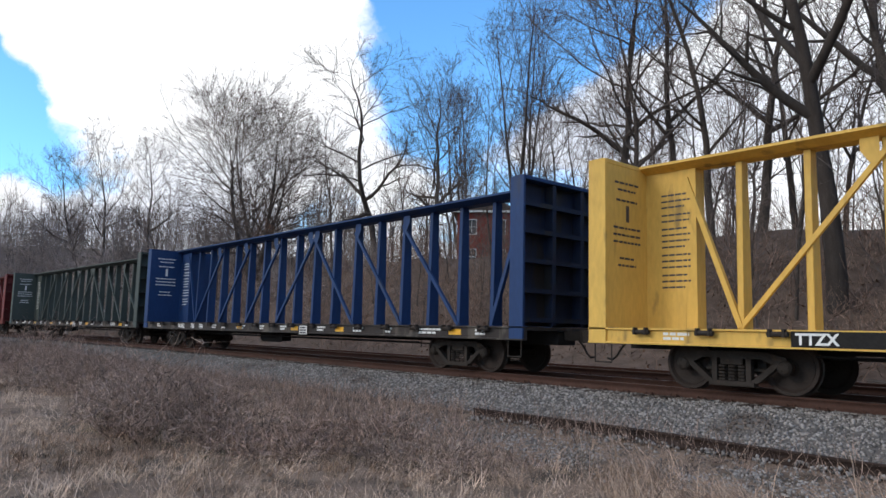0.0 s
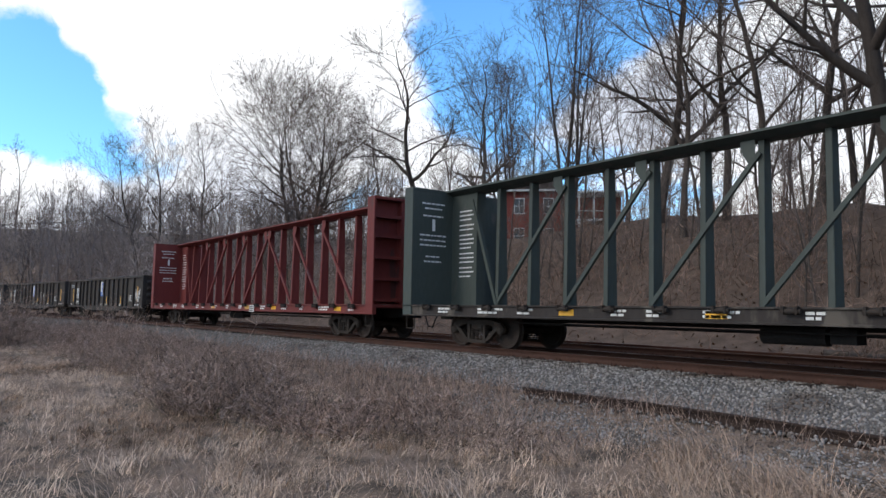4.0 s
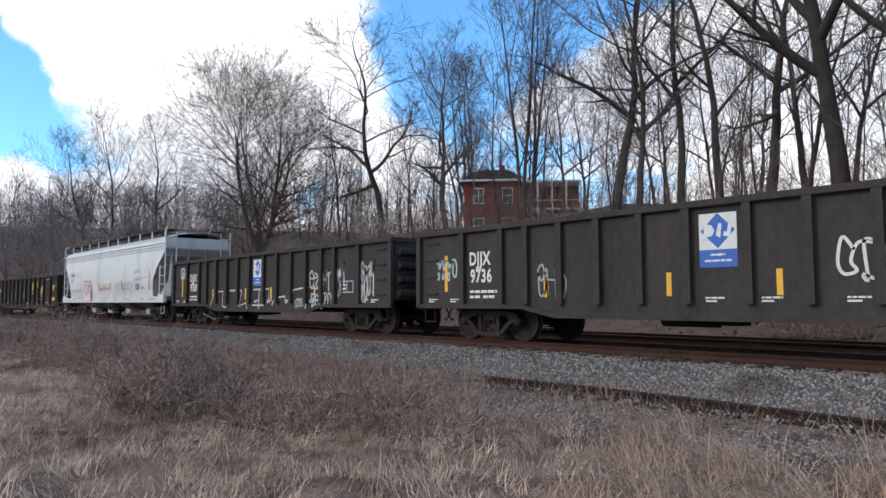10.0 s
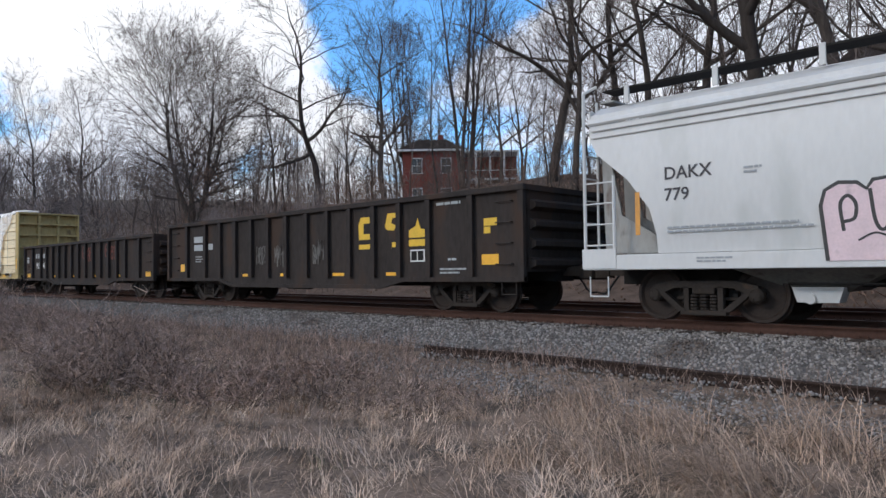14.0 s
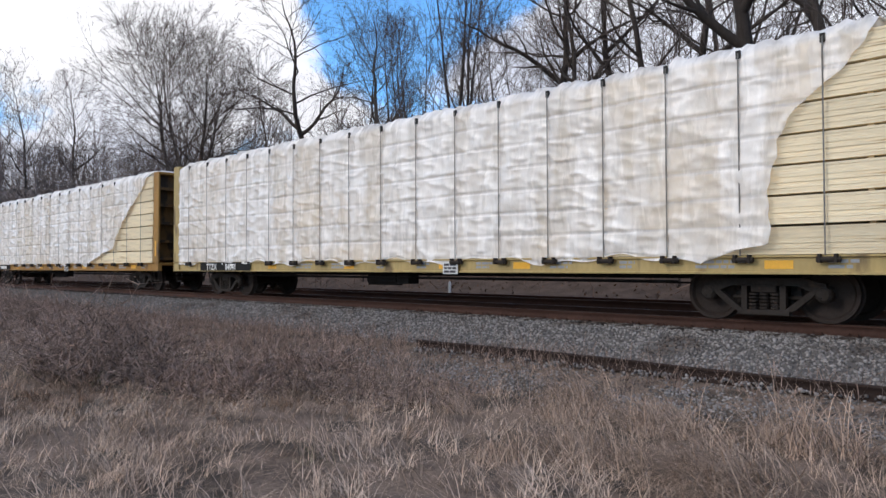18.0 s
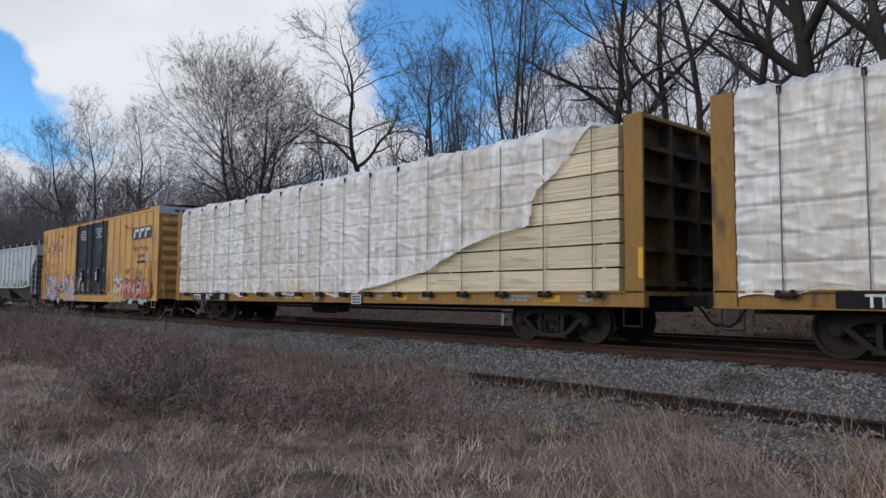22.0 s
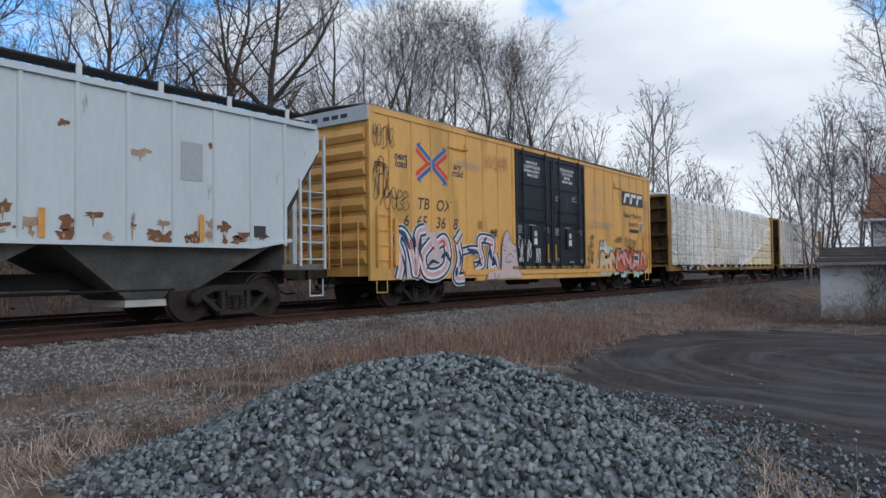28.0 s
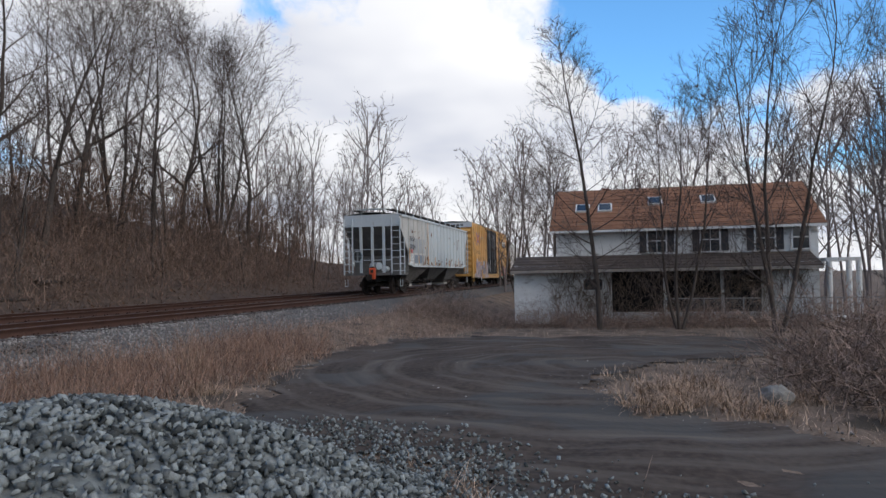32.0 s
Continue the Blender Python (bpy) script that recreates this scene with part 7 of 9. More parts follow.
for az in np.arange(-60, 80, 1.5):
    a = az + rng.uniform(-1.5, 1.5)
    r = min(rng.uniform(27, 52) / max(math.cos(radians(a)), 0.2), 150)
    plant(rng.choice(KIND_SLIM), *polar(a, r), rng.uniform(0, 360), rng.uniform(0.45, 1.05), "slender bare sapling on the leaf-strewn bank", "bank saplings")


for k in range(54):
    x = rng.uniform(-165, -58)
    plant(rng.choice(KIND_FAR), x, 25 + float(bend(x)) + 42 * rng.random() ** 1.4, rng.uniform(0, 360), rng.uniform(0.3, 0.5))
for k in range(46):
    x = rng.uniform(22, 74)
    plant(rng.choice(KIND_SLIM), x, rng.uniform(25, 44) + float(bend(x)), rng.uniform(0, 360), rng.uniform(0.4, 0.85), "slender bare sapling on the leaf-strewn bank", "bank saplings")
for k in range(60):
    plant(rng.choice(KIND_SLIM), rng.uniform(-42, 16), rng.uniform(24, 35), rng.uniform(0, 360), rng.uniform(0.3, 0.6), "slender bare sapling on the leaf-strewn bank", "bank saplings")


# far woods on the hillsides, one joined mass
# paler than near twigs: distance haze is put into the colour
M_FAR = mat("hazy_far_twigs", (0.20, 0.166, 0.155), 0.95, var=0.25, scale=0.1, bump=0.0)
M_UNDER = mat("bank_stems", (0.168, 0.112, 0.086), 0.95, var=0.3, scale=0.6, bump=0.0, island=0.75)


def forest(name, spots, seed, label, twig=0.022):
    rng = random.Random(seed)
    kinds = []
    for k in range(5):
        thick, thin, (p, q_, half) = grow(seed * 10 + k, rng.uniform(16, 19), 0.17, 0.2, 10, 4, 3, 2, ang=0.7, reach=0.40, crook=0.08, rise=0.08, fine=twig, coarse=True)
        # the far trees keep their stems as tubes and their twigs as strips
        kinds.append((np.array(thick), np.array(thin), p, q_, half))
    V, Fa, base_n = [], [], 0
    for x, y, s in spots:
        thick, thin, p, q_, half = kinds[rng.randrange(5)]
        an = rng.uniform(0, 6.28)
        m = (np.array([[math.cos(an), -math.sin(an), 0], [math.sin(an), math.cos(an), 0], [0, 0, 1]]) * s).T
        base = np.array([x, y, float(gz(x, y))])
        pairs = [tubes(thick, 3), slips(thin[:, 0:3], thin[:, 3:6], half, 1), slips(p, q_, half, 2)]
        for v, f in pairs:
            V.append(v @ m + base)
            Fa.append(f + base_n)
            base_n += len(v)
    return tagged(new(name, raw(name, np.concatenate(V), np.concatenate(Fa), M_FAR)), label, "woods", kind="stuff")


rng = random.Random(9)
spots = []
for k in range(340):
    x = rng.uniform(-290, -80)
    spots.append((x, 24 + float(bend(x)) + 95 * rng.random() ** 1.6, rng.uniform(0.45, 0.75)))
for k in range(100):
    x = rng.uniform(-270, -85)
    spots.append((x, 42 + float(bend(x)) + 60 * rng.random(), rng.uniform(0.55, 0.85)))
for k in range(45):
    a = rng.uniform(-64, 64)
    r = min(rng.uniform(85, 150) / math.cos(radians(a)), 230)
    spots.append((*polar(a, r), rng.uniform(0.7, 1.0)))
for k in range(55):
    spots.append((rng.uniform(-75, 65), rng.uniform(56, 105), rng.uniform(0.6, 0.9)))
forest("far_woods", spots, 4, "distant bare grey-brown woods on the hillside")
spots = []
for k in range(55):
    x = rng.uniform(75, 190)
    spots.append((x, rng.uniform(24, 60) + float(bend(x)), rng.uniform(0.85, 1.15)))
for k in range(30):
    a = rng.uniform(-125, -78)
    r = rng.uniform(62, 110)
    spots.append((*polar(a, r), rng.uniform(0.7, 1.0)))
for k in range(26):
    spots.append((*polar(rng.uniform(-116, -99), rng.uniform(50, 78)), rng.uniform(0.6, 0.95)))
for k in range(12):
    spots.append((*polar(rng.uniform(-85, -78), rng.uniform(58, 80)), rng.uniform(0.6, 0.8)))
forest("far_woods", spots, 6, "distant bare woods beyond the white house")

# trees round the white house
YARD = "slender fine-twigged bare tree before the white house"
plant(KIND_YARD[0], *polar(-87.6, 31), 0, 0.93, YARD, "yard trees")
plant(KIND_YARD2[0], *polar(-93.2, 31), 30, 0.80, "many-stemmed bare tree before the white house", "yard trees")
plant(KIND_YARD2[1], *polar(-99.6, 29), 0, 0.98, "many-stemmed bare tree before the white house", "yard trees")
plant(KIND_YARD2[1], *polar(-107.0, 26), 80, 0.72, YARD, "yard trees")
plant(KIND_YARD[1], *polar(-84.2, 56), 100, 0.95, "bare tree behind the white house", "yard trees")
plant(KIND_YARD2[0], *polar(-81.5, 62), 50, 0.85, "bare tree behind the white house", "yard trees")
for az, far, turn, size in ((-109.5, 36, 142, 0.68), (-113.0, 33, 200, 0.65)):
    plant(KIND_YARD2[turn % 4 // 2], *polar(az, far), turn, size, "many-stemmed bare tree beside the white house", "yard trees")
plant(KIND_LEAN, *polar(-105.6, 11.8), 0, 0.9, "dark leaning tree at the edge of the drive", "yard trees")


# ---- brush, grass ----
M_BRUSH = mat("bare_brush", (0.27, 0.19, 0.152), 0.95, var=0.4, scale=1.6, bump=0.0, island=0.75)
M_BRUSHD = mat("dark_brush", (0.255, 0.185, 0.15), 0.95, var=0.4, scale=1.6, bump=0.0, island=0.75)
M_STRAW = mat("dry_grass_blades", (0.455, 0.325, 0.237), 0.9, var=0.6, scale=3.2, bump=0.0, island=0.6, spot=(0.17, 0.125, 0.095), spot_at=0.55, spot_scale=1.6)
M_BROOM = mat("tan_broom_grass", (0.37, 0.255, 0.18), 0.9, var=0.35, scale=1.6, bump=0.0, island=0.65)


def strips(seg, seed):
    return slips(seg[:, 0:3], seg[:, 3:6], seg[:, 6:7] * 1.1, seed)


def stems(xy, rs, length, radius, lean, segs=3, sides=3, droop=0.0, z=None, wander=0.12):
    """Curved stems that rise from the ground at xy."""
    n = len(xy)
    p = np.zeros((n, 3))
    p[:, :2] = xy
    p[:, 2] = (gz(xy[:, 0], xy[:, 1]) if z is None else z) - 0.02
    L = length * rs.uniform(0.55, 1.2, n)
    w = np.stack([rs.normal(0, lean, n), rs.normal(0, lean, n), np.ones(n)], 1)
    out = []
    for k in range(segs):
        w = w + rs.normal(0, wander, (n, 3))
        w[:, 2] -= droop * (k + 0.5)
        w /= np.linalg.norm(w, axis=1, keepdims=True)
        q = p + w * (L / segs)[:, None]
        r0, r1 = radius * (1 - k / segs) + radius * 0.25, radius * (1 - (k + 1) / segs) + radius * 0.25
        out.append(np.concatenate([p, q, np.full((n, 1), r0), np.full((n, 1), r1)], 1))
        p = q
    return np.concatenate(out)


def blades(xy, rs, length, width, lean, droop=0.5, segs=2, z=None, wind=None):
    """Flat bent grass blades."""
    n = len(xy)
    base = np.zeros((n, 3))
    base[:, :2] = xy
    base[:, 2] = (gz(xy[:, 0], xy[:, 1]) if z is None else z) - 0.01
    an = rs.uniform(0, 2 * np.pi, n) if wind is None else rs.normal(wind, 0.55, n)
    out_d = np.stack([np.cos(an), np.sin(an), np.zeros(n)], 1)
    side = np.stack([-np.sin(an), np.cos(an), np.zeros(n)], 1) * width * rs.uniform(0.6, 1.3, n)[:, None]
    L = (length * rs.uniform(0.4, 1.25, n))[:, None]
    tilt = np.abs(rs.normal(lean, 0.3, n))[:, None]
    rows = []
    p = base
    for k in range(segs + 1):
        wd = 1 - k / (segs + 0.35)
        rows.append((p - side * wd, p + side * wd))
        a = tilt + droop * k
        p = p + (out_d * np.sin(a) + np.array([[0, 0, 1.0]]) * np.cos(a)) * L / segs
    v = np.stack([r for pair in rows for r in pair], 1)
    m = 2 * (segs + 1)
    i = np.arange(n)[:, None] * m
    f = np.concatenate([i + np.array([[2 * k, 2 * k + 1, 2 * k + 3, 2 * k + 2]]) for k in range(segs)], 0)
    return v.reshape(-1, 3), f


def scatter(rs, n, x0, x1, y0, y1, keep=None):
    xy = np.stack([rs.uniform(x0, x1, n), rs.uniform(y0, y1, n)], 1)
    return xy if keep is None else xy[keep(xy[:, 0], xy[:, 1])]


def pile_d(x, y):
    return np.hypot((x - 4.9) / 1.15, y - 3.9)


rs = np.random.RandomState(11)
def inside(poly, x, y):
    """Which points lie in a plan outline."""
    x, y = np.asarray(x, dtype=float), np.asarray(y, dtype=float)
    odd = np.zeros(x.shape, dtype=bool)
    for (ax, ay), (bx, by) in zip(poly, poly[1:] + poly[:1]):
        cross = ((ay > y) != (by > y)) & (x < (bx - ax) * (y - ay) / (by - ay + 1e-12) + ax)
        odd ^= cross
    return odd


ROAD = [(5.2, -2.5), (5.5, -0.8), (5.9, 0.1), (6.6, 1.1), (7.4, 2.5), (8.0, 4.0), (9.6, 5.2), (12.2, 5.8), (17.1, 7.0), (22.0, 7.0), (25.6, 4.2), (25.0, -1.5), (25.0, -9.0), (20.0, -9.0), (18.5, -4.0), (16.6, -1.6), (13.8, 0.7), (11.7, 0.8), (9.9, 0.1), (9.3, -1.2), (8.5, -2.5), (7.4, -6.0), (6.0, -14.0), (1.0, -14.0), (3.6, -6.0)]


def free(x, y):
    return ~inside(ROAD, x + 0.2 * np.sin(y * 2.1), y + 0.2 * np.sin(x * 1.7)) & (pile_d(x, y) > 2.7)


def fog(x, y):
    """Slow patchiness of the turf."""
    return waves(x, y, 0.8, 4) + 0.6 * waves(x, y, 2.3, 1)


# dry turf: matted tufts that lie each its own way, loose blades and straws
def tufts(seats, each, spread, length, width, lean, droop, segs=2):
    n = len(seats)
    xy = np.repeat(seats, each, 0) + rs.normal(0, spread, (n * each, 2))
    way = np.repeat(rs.uniform(0, 6.28, n) * 0.5 + 2.5 * waves(seats[:, 0], seats[:, 1], 0.7, 2), each)
    return blades(xy, rs, length * np.repeat(rs.uniform(0.6, 1.35, n), each), width, lean, droop, segs, None, way)


seat = scatter(rs, 5200, -34, 7, 0.6, 7.3, lambda x, y: (rs.rand(len(x)) < np.clip(1.25 - np.abs(x + 3) / 30, 0.12, 1)) & free(x, y))
M_PALE = mat("bleached_grass_blades", (0.56, 0.415, 0.31), 0.9, var=0.3, scale=3.2, bump=0.0, island=0.5)
M_DULL = mat("rotten_grass_blades", (0.20, 0.14, 0.105), 0.9, var=0.4, scale=3.2, bump=0.0, island=0.6)
tone = fog(seat[:, 0] * 1.7, seat[:, 1] * 1.7) + rs.normal(0, 0.45, len(seat))
for pick, m_, label in ((tone > 0.35, M_PALE, "bleached pale tufts of winter grass in the field"), ((tone <= 0.35) & (tone > -0.4), M_STRAW, "short tan dry winter grass covering the field"), (tone <= -0.4, M_DULL, "dull brown rotten tufts of grass in the field")):
    v, f = tufts(seat[pick], 16, 0.085, 0.27, 0.0038, 1.0, 0.35)
    tagged(new("dry_grass", raw("dry_grass", v, f, m_)), label, "grass", kind="stuff")
field = np.concatenate([scatter(rs, 26000, -30, 7, 0.6, 7.2, free), scatter(rs, 7000, -60, -26, -2, 8)])
v, f = blades(field, rs, 0.17, 0.0036, 1.2, 0.35)
tagged(new("dry_grass", raw("dry_grass", v, f, M_STRAW)), "loose dry blades between the grass tufts", "grass", kind="stuff")
lying = scatter(rs, 9000, -18, 6.5, 2.0, 7.2, free)
v, f = blades(lying, rs, 0.38, 0.0030, 1.35, 0.08, 2)
tagged(new("fallen_straw", raw("fallen_straw", v, f, M_BROOM)), "long pale straws lying matted on the turf", "grass", kind="stuff")
seat = scatter(rs, 1500, -24, 6.5, 1.0, 7.0, lambda x, y: (fog(x, y) > -0.3) & free(x, y))
v, f = tufts(seat, 22, 0.05, 0.32, 0.0032, 0.65, 0.5, 3)
tagged(new("tussock_grass", raw("tussock_grass", v, f, M_STRAW)), "small tousled tussocks in the dry turf", "grass", kind="stuff")
seat = scatter(rs, 90, -14, 5, 2.6, 6.2, lambda x, y: (fog(y, x) > 0.45) & free(x, y))
v, f = tufts(seat, 26, 0.09, 0.24, 0.0034, 0.5, 0.4, 2)
tagged(new("green_grass", raw("green_grass", v, f, mat("winter_green_blades", (0.145, 0.15, 0.075), 0.9, var=0.3, scale=3, bump=0.0, island=0.5))), "sparse dull green winter grass among the straw", "grass", kind="stuff")
# taller pale tufts
mid = scatter(rs, 8000, -30, 6, 3.6, 8.4, lambda x, y: (fog(x, y) > 0.25) & free(x, y))
v, f = blades(mid, rs, 0.36, 0.0032, 0.6, 0.5, 3)
tagged(new("tall_grass", raw("tall_grass", v, f, M_STRAW)), "taller pale dry grass tufts among the turf", "grass", kind="stuff")
# weeds between turf and ballast: thick to the west, thinner by the gravel
weed = scatter(rs, 14000, -46, 5.5, 6.2, 9.6, lambda x, y: (rs.rand(len(x)) < 0.4 + 0.6 * (x < -6)) & ((y < 7.3) | (y > 8.25) | (x < -8 + rs.normal(0, 1, len(x)))) & (rs.rand(len(x)) < np.clip((y - 5.9) * 1.6, 0, 1)) & (fog(x, y * 1.5) > -0.7))
seg = stems(weed, rs, 0.46, 0.0042, 0.3, 3, 3, 0.05, None, 0.16)
tw = weed[rs.rand(len(weed)) < 0.7]
seg = np.concatenate([seg, stems(tw + rs.normal(0, 0.05, tw.shape), rs, 0.34, 0.0034, 0.7, 2, 3, 0.0, None, 0.2)])
tagged(new("dead_weeds", raw("dead_weeds", *strips(seg, 1), M_BRUSH)), "tangled brown dead weed stems by the siding", "weeds", kind="stuff")
# weeds across the line from the pile and along the drive
w2 = np.concatenate([scatter(rs, 5200, 5.2, 34, 6.3, 9.7, lambda x, y: free(x, y)), scatter(rs, 900, 7.5, 20, 5.2, 7.4, free)])
seg = stems(w2, rs, 0.42, 0.0045, 0.3, 3, 3, 0.05, None, 0.2)
tagged(new("dead_weeds", raw("dead_weeds", *strips(seg, 1), M_BRUSH)), "reddish-brown dead weeds between drive and ballast", "weeds", kind="stuff")
w3 = scatter(rs, 2600, 7.6, 17, 6.0, 8.9, lambda x, y: free(x, y) & (fog(x, y) > -0.5))
seg = stems(w3, rs, 0.72, 0.0045, 0.25, 3, 3, 0.03, None, 0.18)
side = seg[len(w3):2 * len(w3)]
seg = np.concatenate([seg, stems(side[:, :2], rs, 0.22, 0.003, 0.8, 1, 3, 0.0, side[:, 2], 0.3)])
tagged(new("dead_weeds", raw("dead_weeds", *strips(seg, 3), mat("russet_weeds", (0.25, 0.155, 0.115), 0.95, var=0.4, scale=1.6, bump=0.0, island=0.6))), "tall russet dead weeds beyond the stone pile", "weeds", kind="stuff")
g2 = np.concatenate([scatter(rs, 26000, 5, 36, -9, 9.4, lambda x, y: free(x, y) & (rs.rand(len(x)) < np.clip(1.3 - x / 30, 0.2, 1))), scatter(rs, 3000, 8.6, 17, -6, 1, free)])
v, f = blades(g2, rs, 0.17, 0.006, 0.7, 0.5)
tagged(new("dry_grass", raw("dry_grass", v, f, M_STRAW)), "dry tan grass along the drive", "grass", kind="stuff")


def clump(name, label, x, y, n, r, length, width, material, lean=0.35, droop=0.35, seed=0, cat="grass clump", group="grass clumps", wind=None):
    q = np.random.RandomState(seed)
    an, d = q.uniform(0, 6.28, n), r * np.sqrt(q.rand(n))
    xy = np.stack([d * np.cos(an), d * np.sin(an)], 1)
    z = gz(xy[:, 0] + x, xy[:, 1] + y) - float(gz(x, y))
    v, f = blades(xy, q, length, width, lean, droop, 5, z, wind)
    ob = tagged(new(name, raw(name, v, f, material)), label, cat, group)
    ob.matrix_basis = pose(x, y, float(gz(x, y)))
    return ob


BROOM_LABEL = "arching clump of tan broom grass in the field"
for k, (x, y, s) in enumerate([(-3.3, 5.3, 1.1), (-2.3, 5.7, 1.25), (-0.7, 6.3, 1.0), (-3.4, 6.6, 0.9), (-2.0, 4.9, 0.95), (0.3, 5.6, 1.2), (-4.4, 6.4, 0.75), (-0.7, 4.7, 0.9), (-4.8, 7.4, 1.0), (-2.2, 6.9, 1.1), (-5.6, 6.0, 0.6), (2.2, 6.7, 0.8), (-3.9, 4.7, 0.6), (0.9, 4.9, 0.8), (-1.0, 7.0, 0.7), (2.9, 6.2, 0.6)]):
    clump("broom_grass", BROOM_LABEL, x, y, int(330 * s), 0.40 * s, 1.05 * s, 0.0036, M_BROOM, 0.9, 0.36, 100 + k, wind=3.0 + 0.7 * math.sin(k * 1.9))
for k, (x, y, s) in enumerate([(10.4, 0.0, 1.0), (10.9, -0.6, 1.1), (11.6, -0.2, 1.0), (10.2, -1.1, 0.9), (12.4, -0.7, 0.9), (11.2, -1.7, 1.0), (9.9, -2.6, 0.8), (9.0, 5.6, 0.8), (10.4, 6.2, 0.7), (8.6, 6.0, 0.6), (13.2, 6.6, 0.7)]):
    clump("grass_tuft", "thick tuft of straw-coloured grass beside the drive", x, y, int(420 * s), 0.42 * s, 0.46 * s, 0.005, M_BROOM, 0.5, 0.4, 200 + k, group="drive grass tufts")
clump("plume_grass", "tall pale feathery grass stalks", 11.2, 6.9, 80, 0.2, 1.05, 0.006, M_BROOM, 0.12, 0.08, 321, group="")


for k, (x, y, h_) in enumerate([(5.1, 0.62, 0.62), (5.25, 0.38, 0.75), (5.0, 0.28, 0.5), (5.4, 0.2, 0.55), (4.7, 0.75, 0.45), (5.2, -1.5, 0.5), (5.5, -2.4, 0.42), (4.9, 0.05, 0.4)]):
    q = np.random.RandomState(400 + k)
    seg = stems(np.zeros((1, 2)), q, h_, 0.0035, 0.1, 6, 3, 0.0, np.zeros(1), 0.07)
    tw = seg[1:5]
    seg = np.concatenate([seg, stems(tw[:, :2], q, h_ * 0.3, 0.002, 0.6, 2, 3, 0.0, tw[:, 2] + 0.02, 0.2)])
    stalk = tagged(new("weed_stalk", raw("weed_stalk", *tubes(seg, 4), M_BRUSH)), "thin dry branching weed stalk in the gravel", "weed", "weed stalks", "stuff")
    stalk.matrix_basis = pose(x, y, float(gz(x, y)))


def bush(x, y, w, d, h, n, seed, material, label):
    """A mound of arching stems, tallest in its middle, with side twigs all along."""
    n = int(n * 0.5)
    q = np.random.RandomState(seed)
    an, r = q.uniform(0, 6.28, n), np.sqrt(q.rand(n))
    xy = np.stack([w * r * np.cos(an), d * r * np.sin(an)], 1)
    z = gz(xy[:, 0] + x, xy[:, 1] + y) - float(gz(x, y))
    tall = h * 1.55 * (1.0 - 0.55 * r ** 2) * (0.85 + 0.3 * waves(xy[:, 0], xy[:, 1], 1.9, seed))
    seg = stems(xy, q, tall, 0.0065, 0.6, 4, 3, 0.10, z, 0.34)
    low_n = np.concatenate([seg[n:], seg[n:]])
    more = stems(low_n[:, 0:2], q, h * 0.36, 0.0042, 1.0, 2, 3, 0.06, low_n[:, 2], 0.5)
    B_ = thing("bush", label, "bush", "bare bushes", pose(x, y, float(gz(x, y))))
    tagged(part("stemwork", raw("stemwork", *tubes(seg, 3), material), None, B_), kind="stuff")
    tagged(part("twigwork", raw("twigwork", *strips(more, seed), material), None, B_), kind="stuff")
    return B_


TANGLE = "low tangled bare bush in the dry field"
bush(-34.5, 2.8, 3.2, 2.0, 2.9, 900, 13, M_BRUSHD, "tall tangled bare bush beside the line")
bush(-11.9, 4.4, 1.7, 1.0, 1.2, 800, 1, M_BRUSHD, TANGLE)
bush(-9.3, 5.0, 1.3, 0.8, 0.75, 500, 11, M_BRUSH, TANGLE)
bush(-7.2, 5.9, 1.3, 0.6, 0.55, 420, 12, M_BRUSHD, TANGLE)
bush(-15.8, 5.6, 2.4, 1.2, 0.95, 600, 2, M_BRUSH, TANGLE)
bush(-20.5, 5.6, 3.2, 1.8, 1.15, 700, 3, M_BRUSHD, TANGLE)
bush(-27.5, 6.2, 4.5, 2.2, 1.5, 700, 4, M_BRUSH, TANGLE)
bush(-36.0, 6.8, 5.0, 2.2, 1.9, 600, 5, M_BRUSHD, TANGLE)
bush(-9.4, 6.5, 1.6, 0.7, 0.6, 350, 6, M_BRUSH, TANGLE)
bush(11.6, -3.2, 1.6, 1.5, 1.3, 700, 7, M_BRUSHD, "dense thorny bare bush at the drive's edge")
bush(13.6, -3.6, 2.0, 1.6, 1.7, 700, 8, M_BRUSH, "dense thorny bare bush at the drive's edge")
bush(9.6, -3.6, 1.0, 0.9, 0.8, 300, 9, M_BRUSHD, "dense thorny bare bush at the drive's edge")
for k in range(9):
    bush(33.0 + 0.5 * math.sin(k * 2), 5.6 - k * 1.75, 1.4, 1.1, 1.3 + 0.4 * math.sin(k * 1.7), 260, 20 + k, M_BRUSH, "leafless brush growing along the white house")
bush(34.5, 8.2, 2.2, 1.6, 1.6, 500, 31, M_BRUSHD, "dark brush heap between house and track")
bush(31.5, 8.6, 2.2, 1.0, 1.1, 400, 32, M_BRUSHD, "dark brush heap between house and track")

# undergrowth on the bank: low stems, many-stemmed shrubs, tall whips higher up
under = scatter(rs, 16000, -90, 85, 21.5, 42, lambda x, y: (rs.rand(len(x)) < 0.45 + 0.55 * (y < 33)) & (waves(x, y, 0.5, 2) + 0.5 * waves(x, y, 1.7, 1) > -0.25 + 0.5 * (y < 24.5) + 0.35 * (x > 14)))
under[:, 1] += bend(under[:, 0])
seg = stems(under, rs, 1.25, 0.011, 0.7, 2, 3, 0.10, None, 0.4)
side = seg[len(under):2 * len(under)]
seg = np.concatenate([seg, stems(side[:, :2], rs, 0.8, 0.007, 0.9, 2, 3, 0.02, side[:, 2], 0.4)])
hi = np.concatenate([scatter(rs, 5200, -130, 100, 24, 62, lambda x, y: (x < 14) | (rs.rand(len(x)) < 0.8)), scatter(rs, 1100, 0, 60, 24, 44), scatter(rs, 1700, -170, -50, 22.5, 50)])
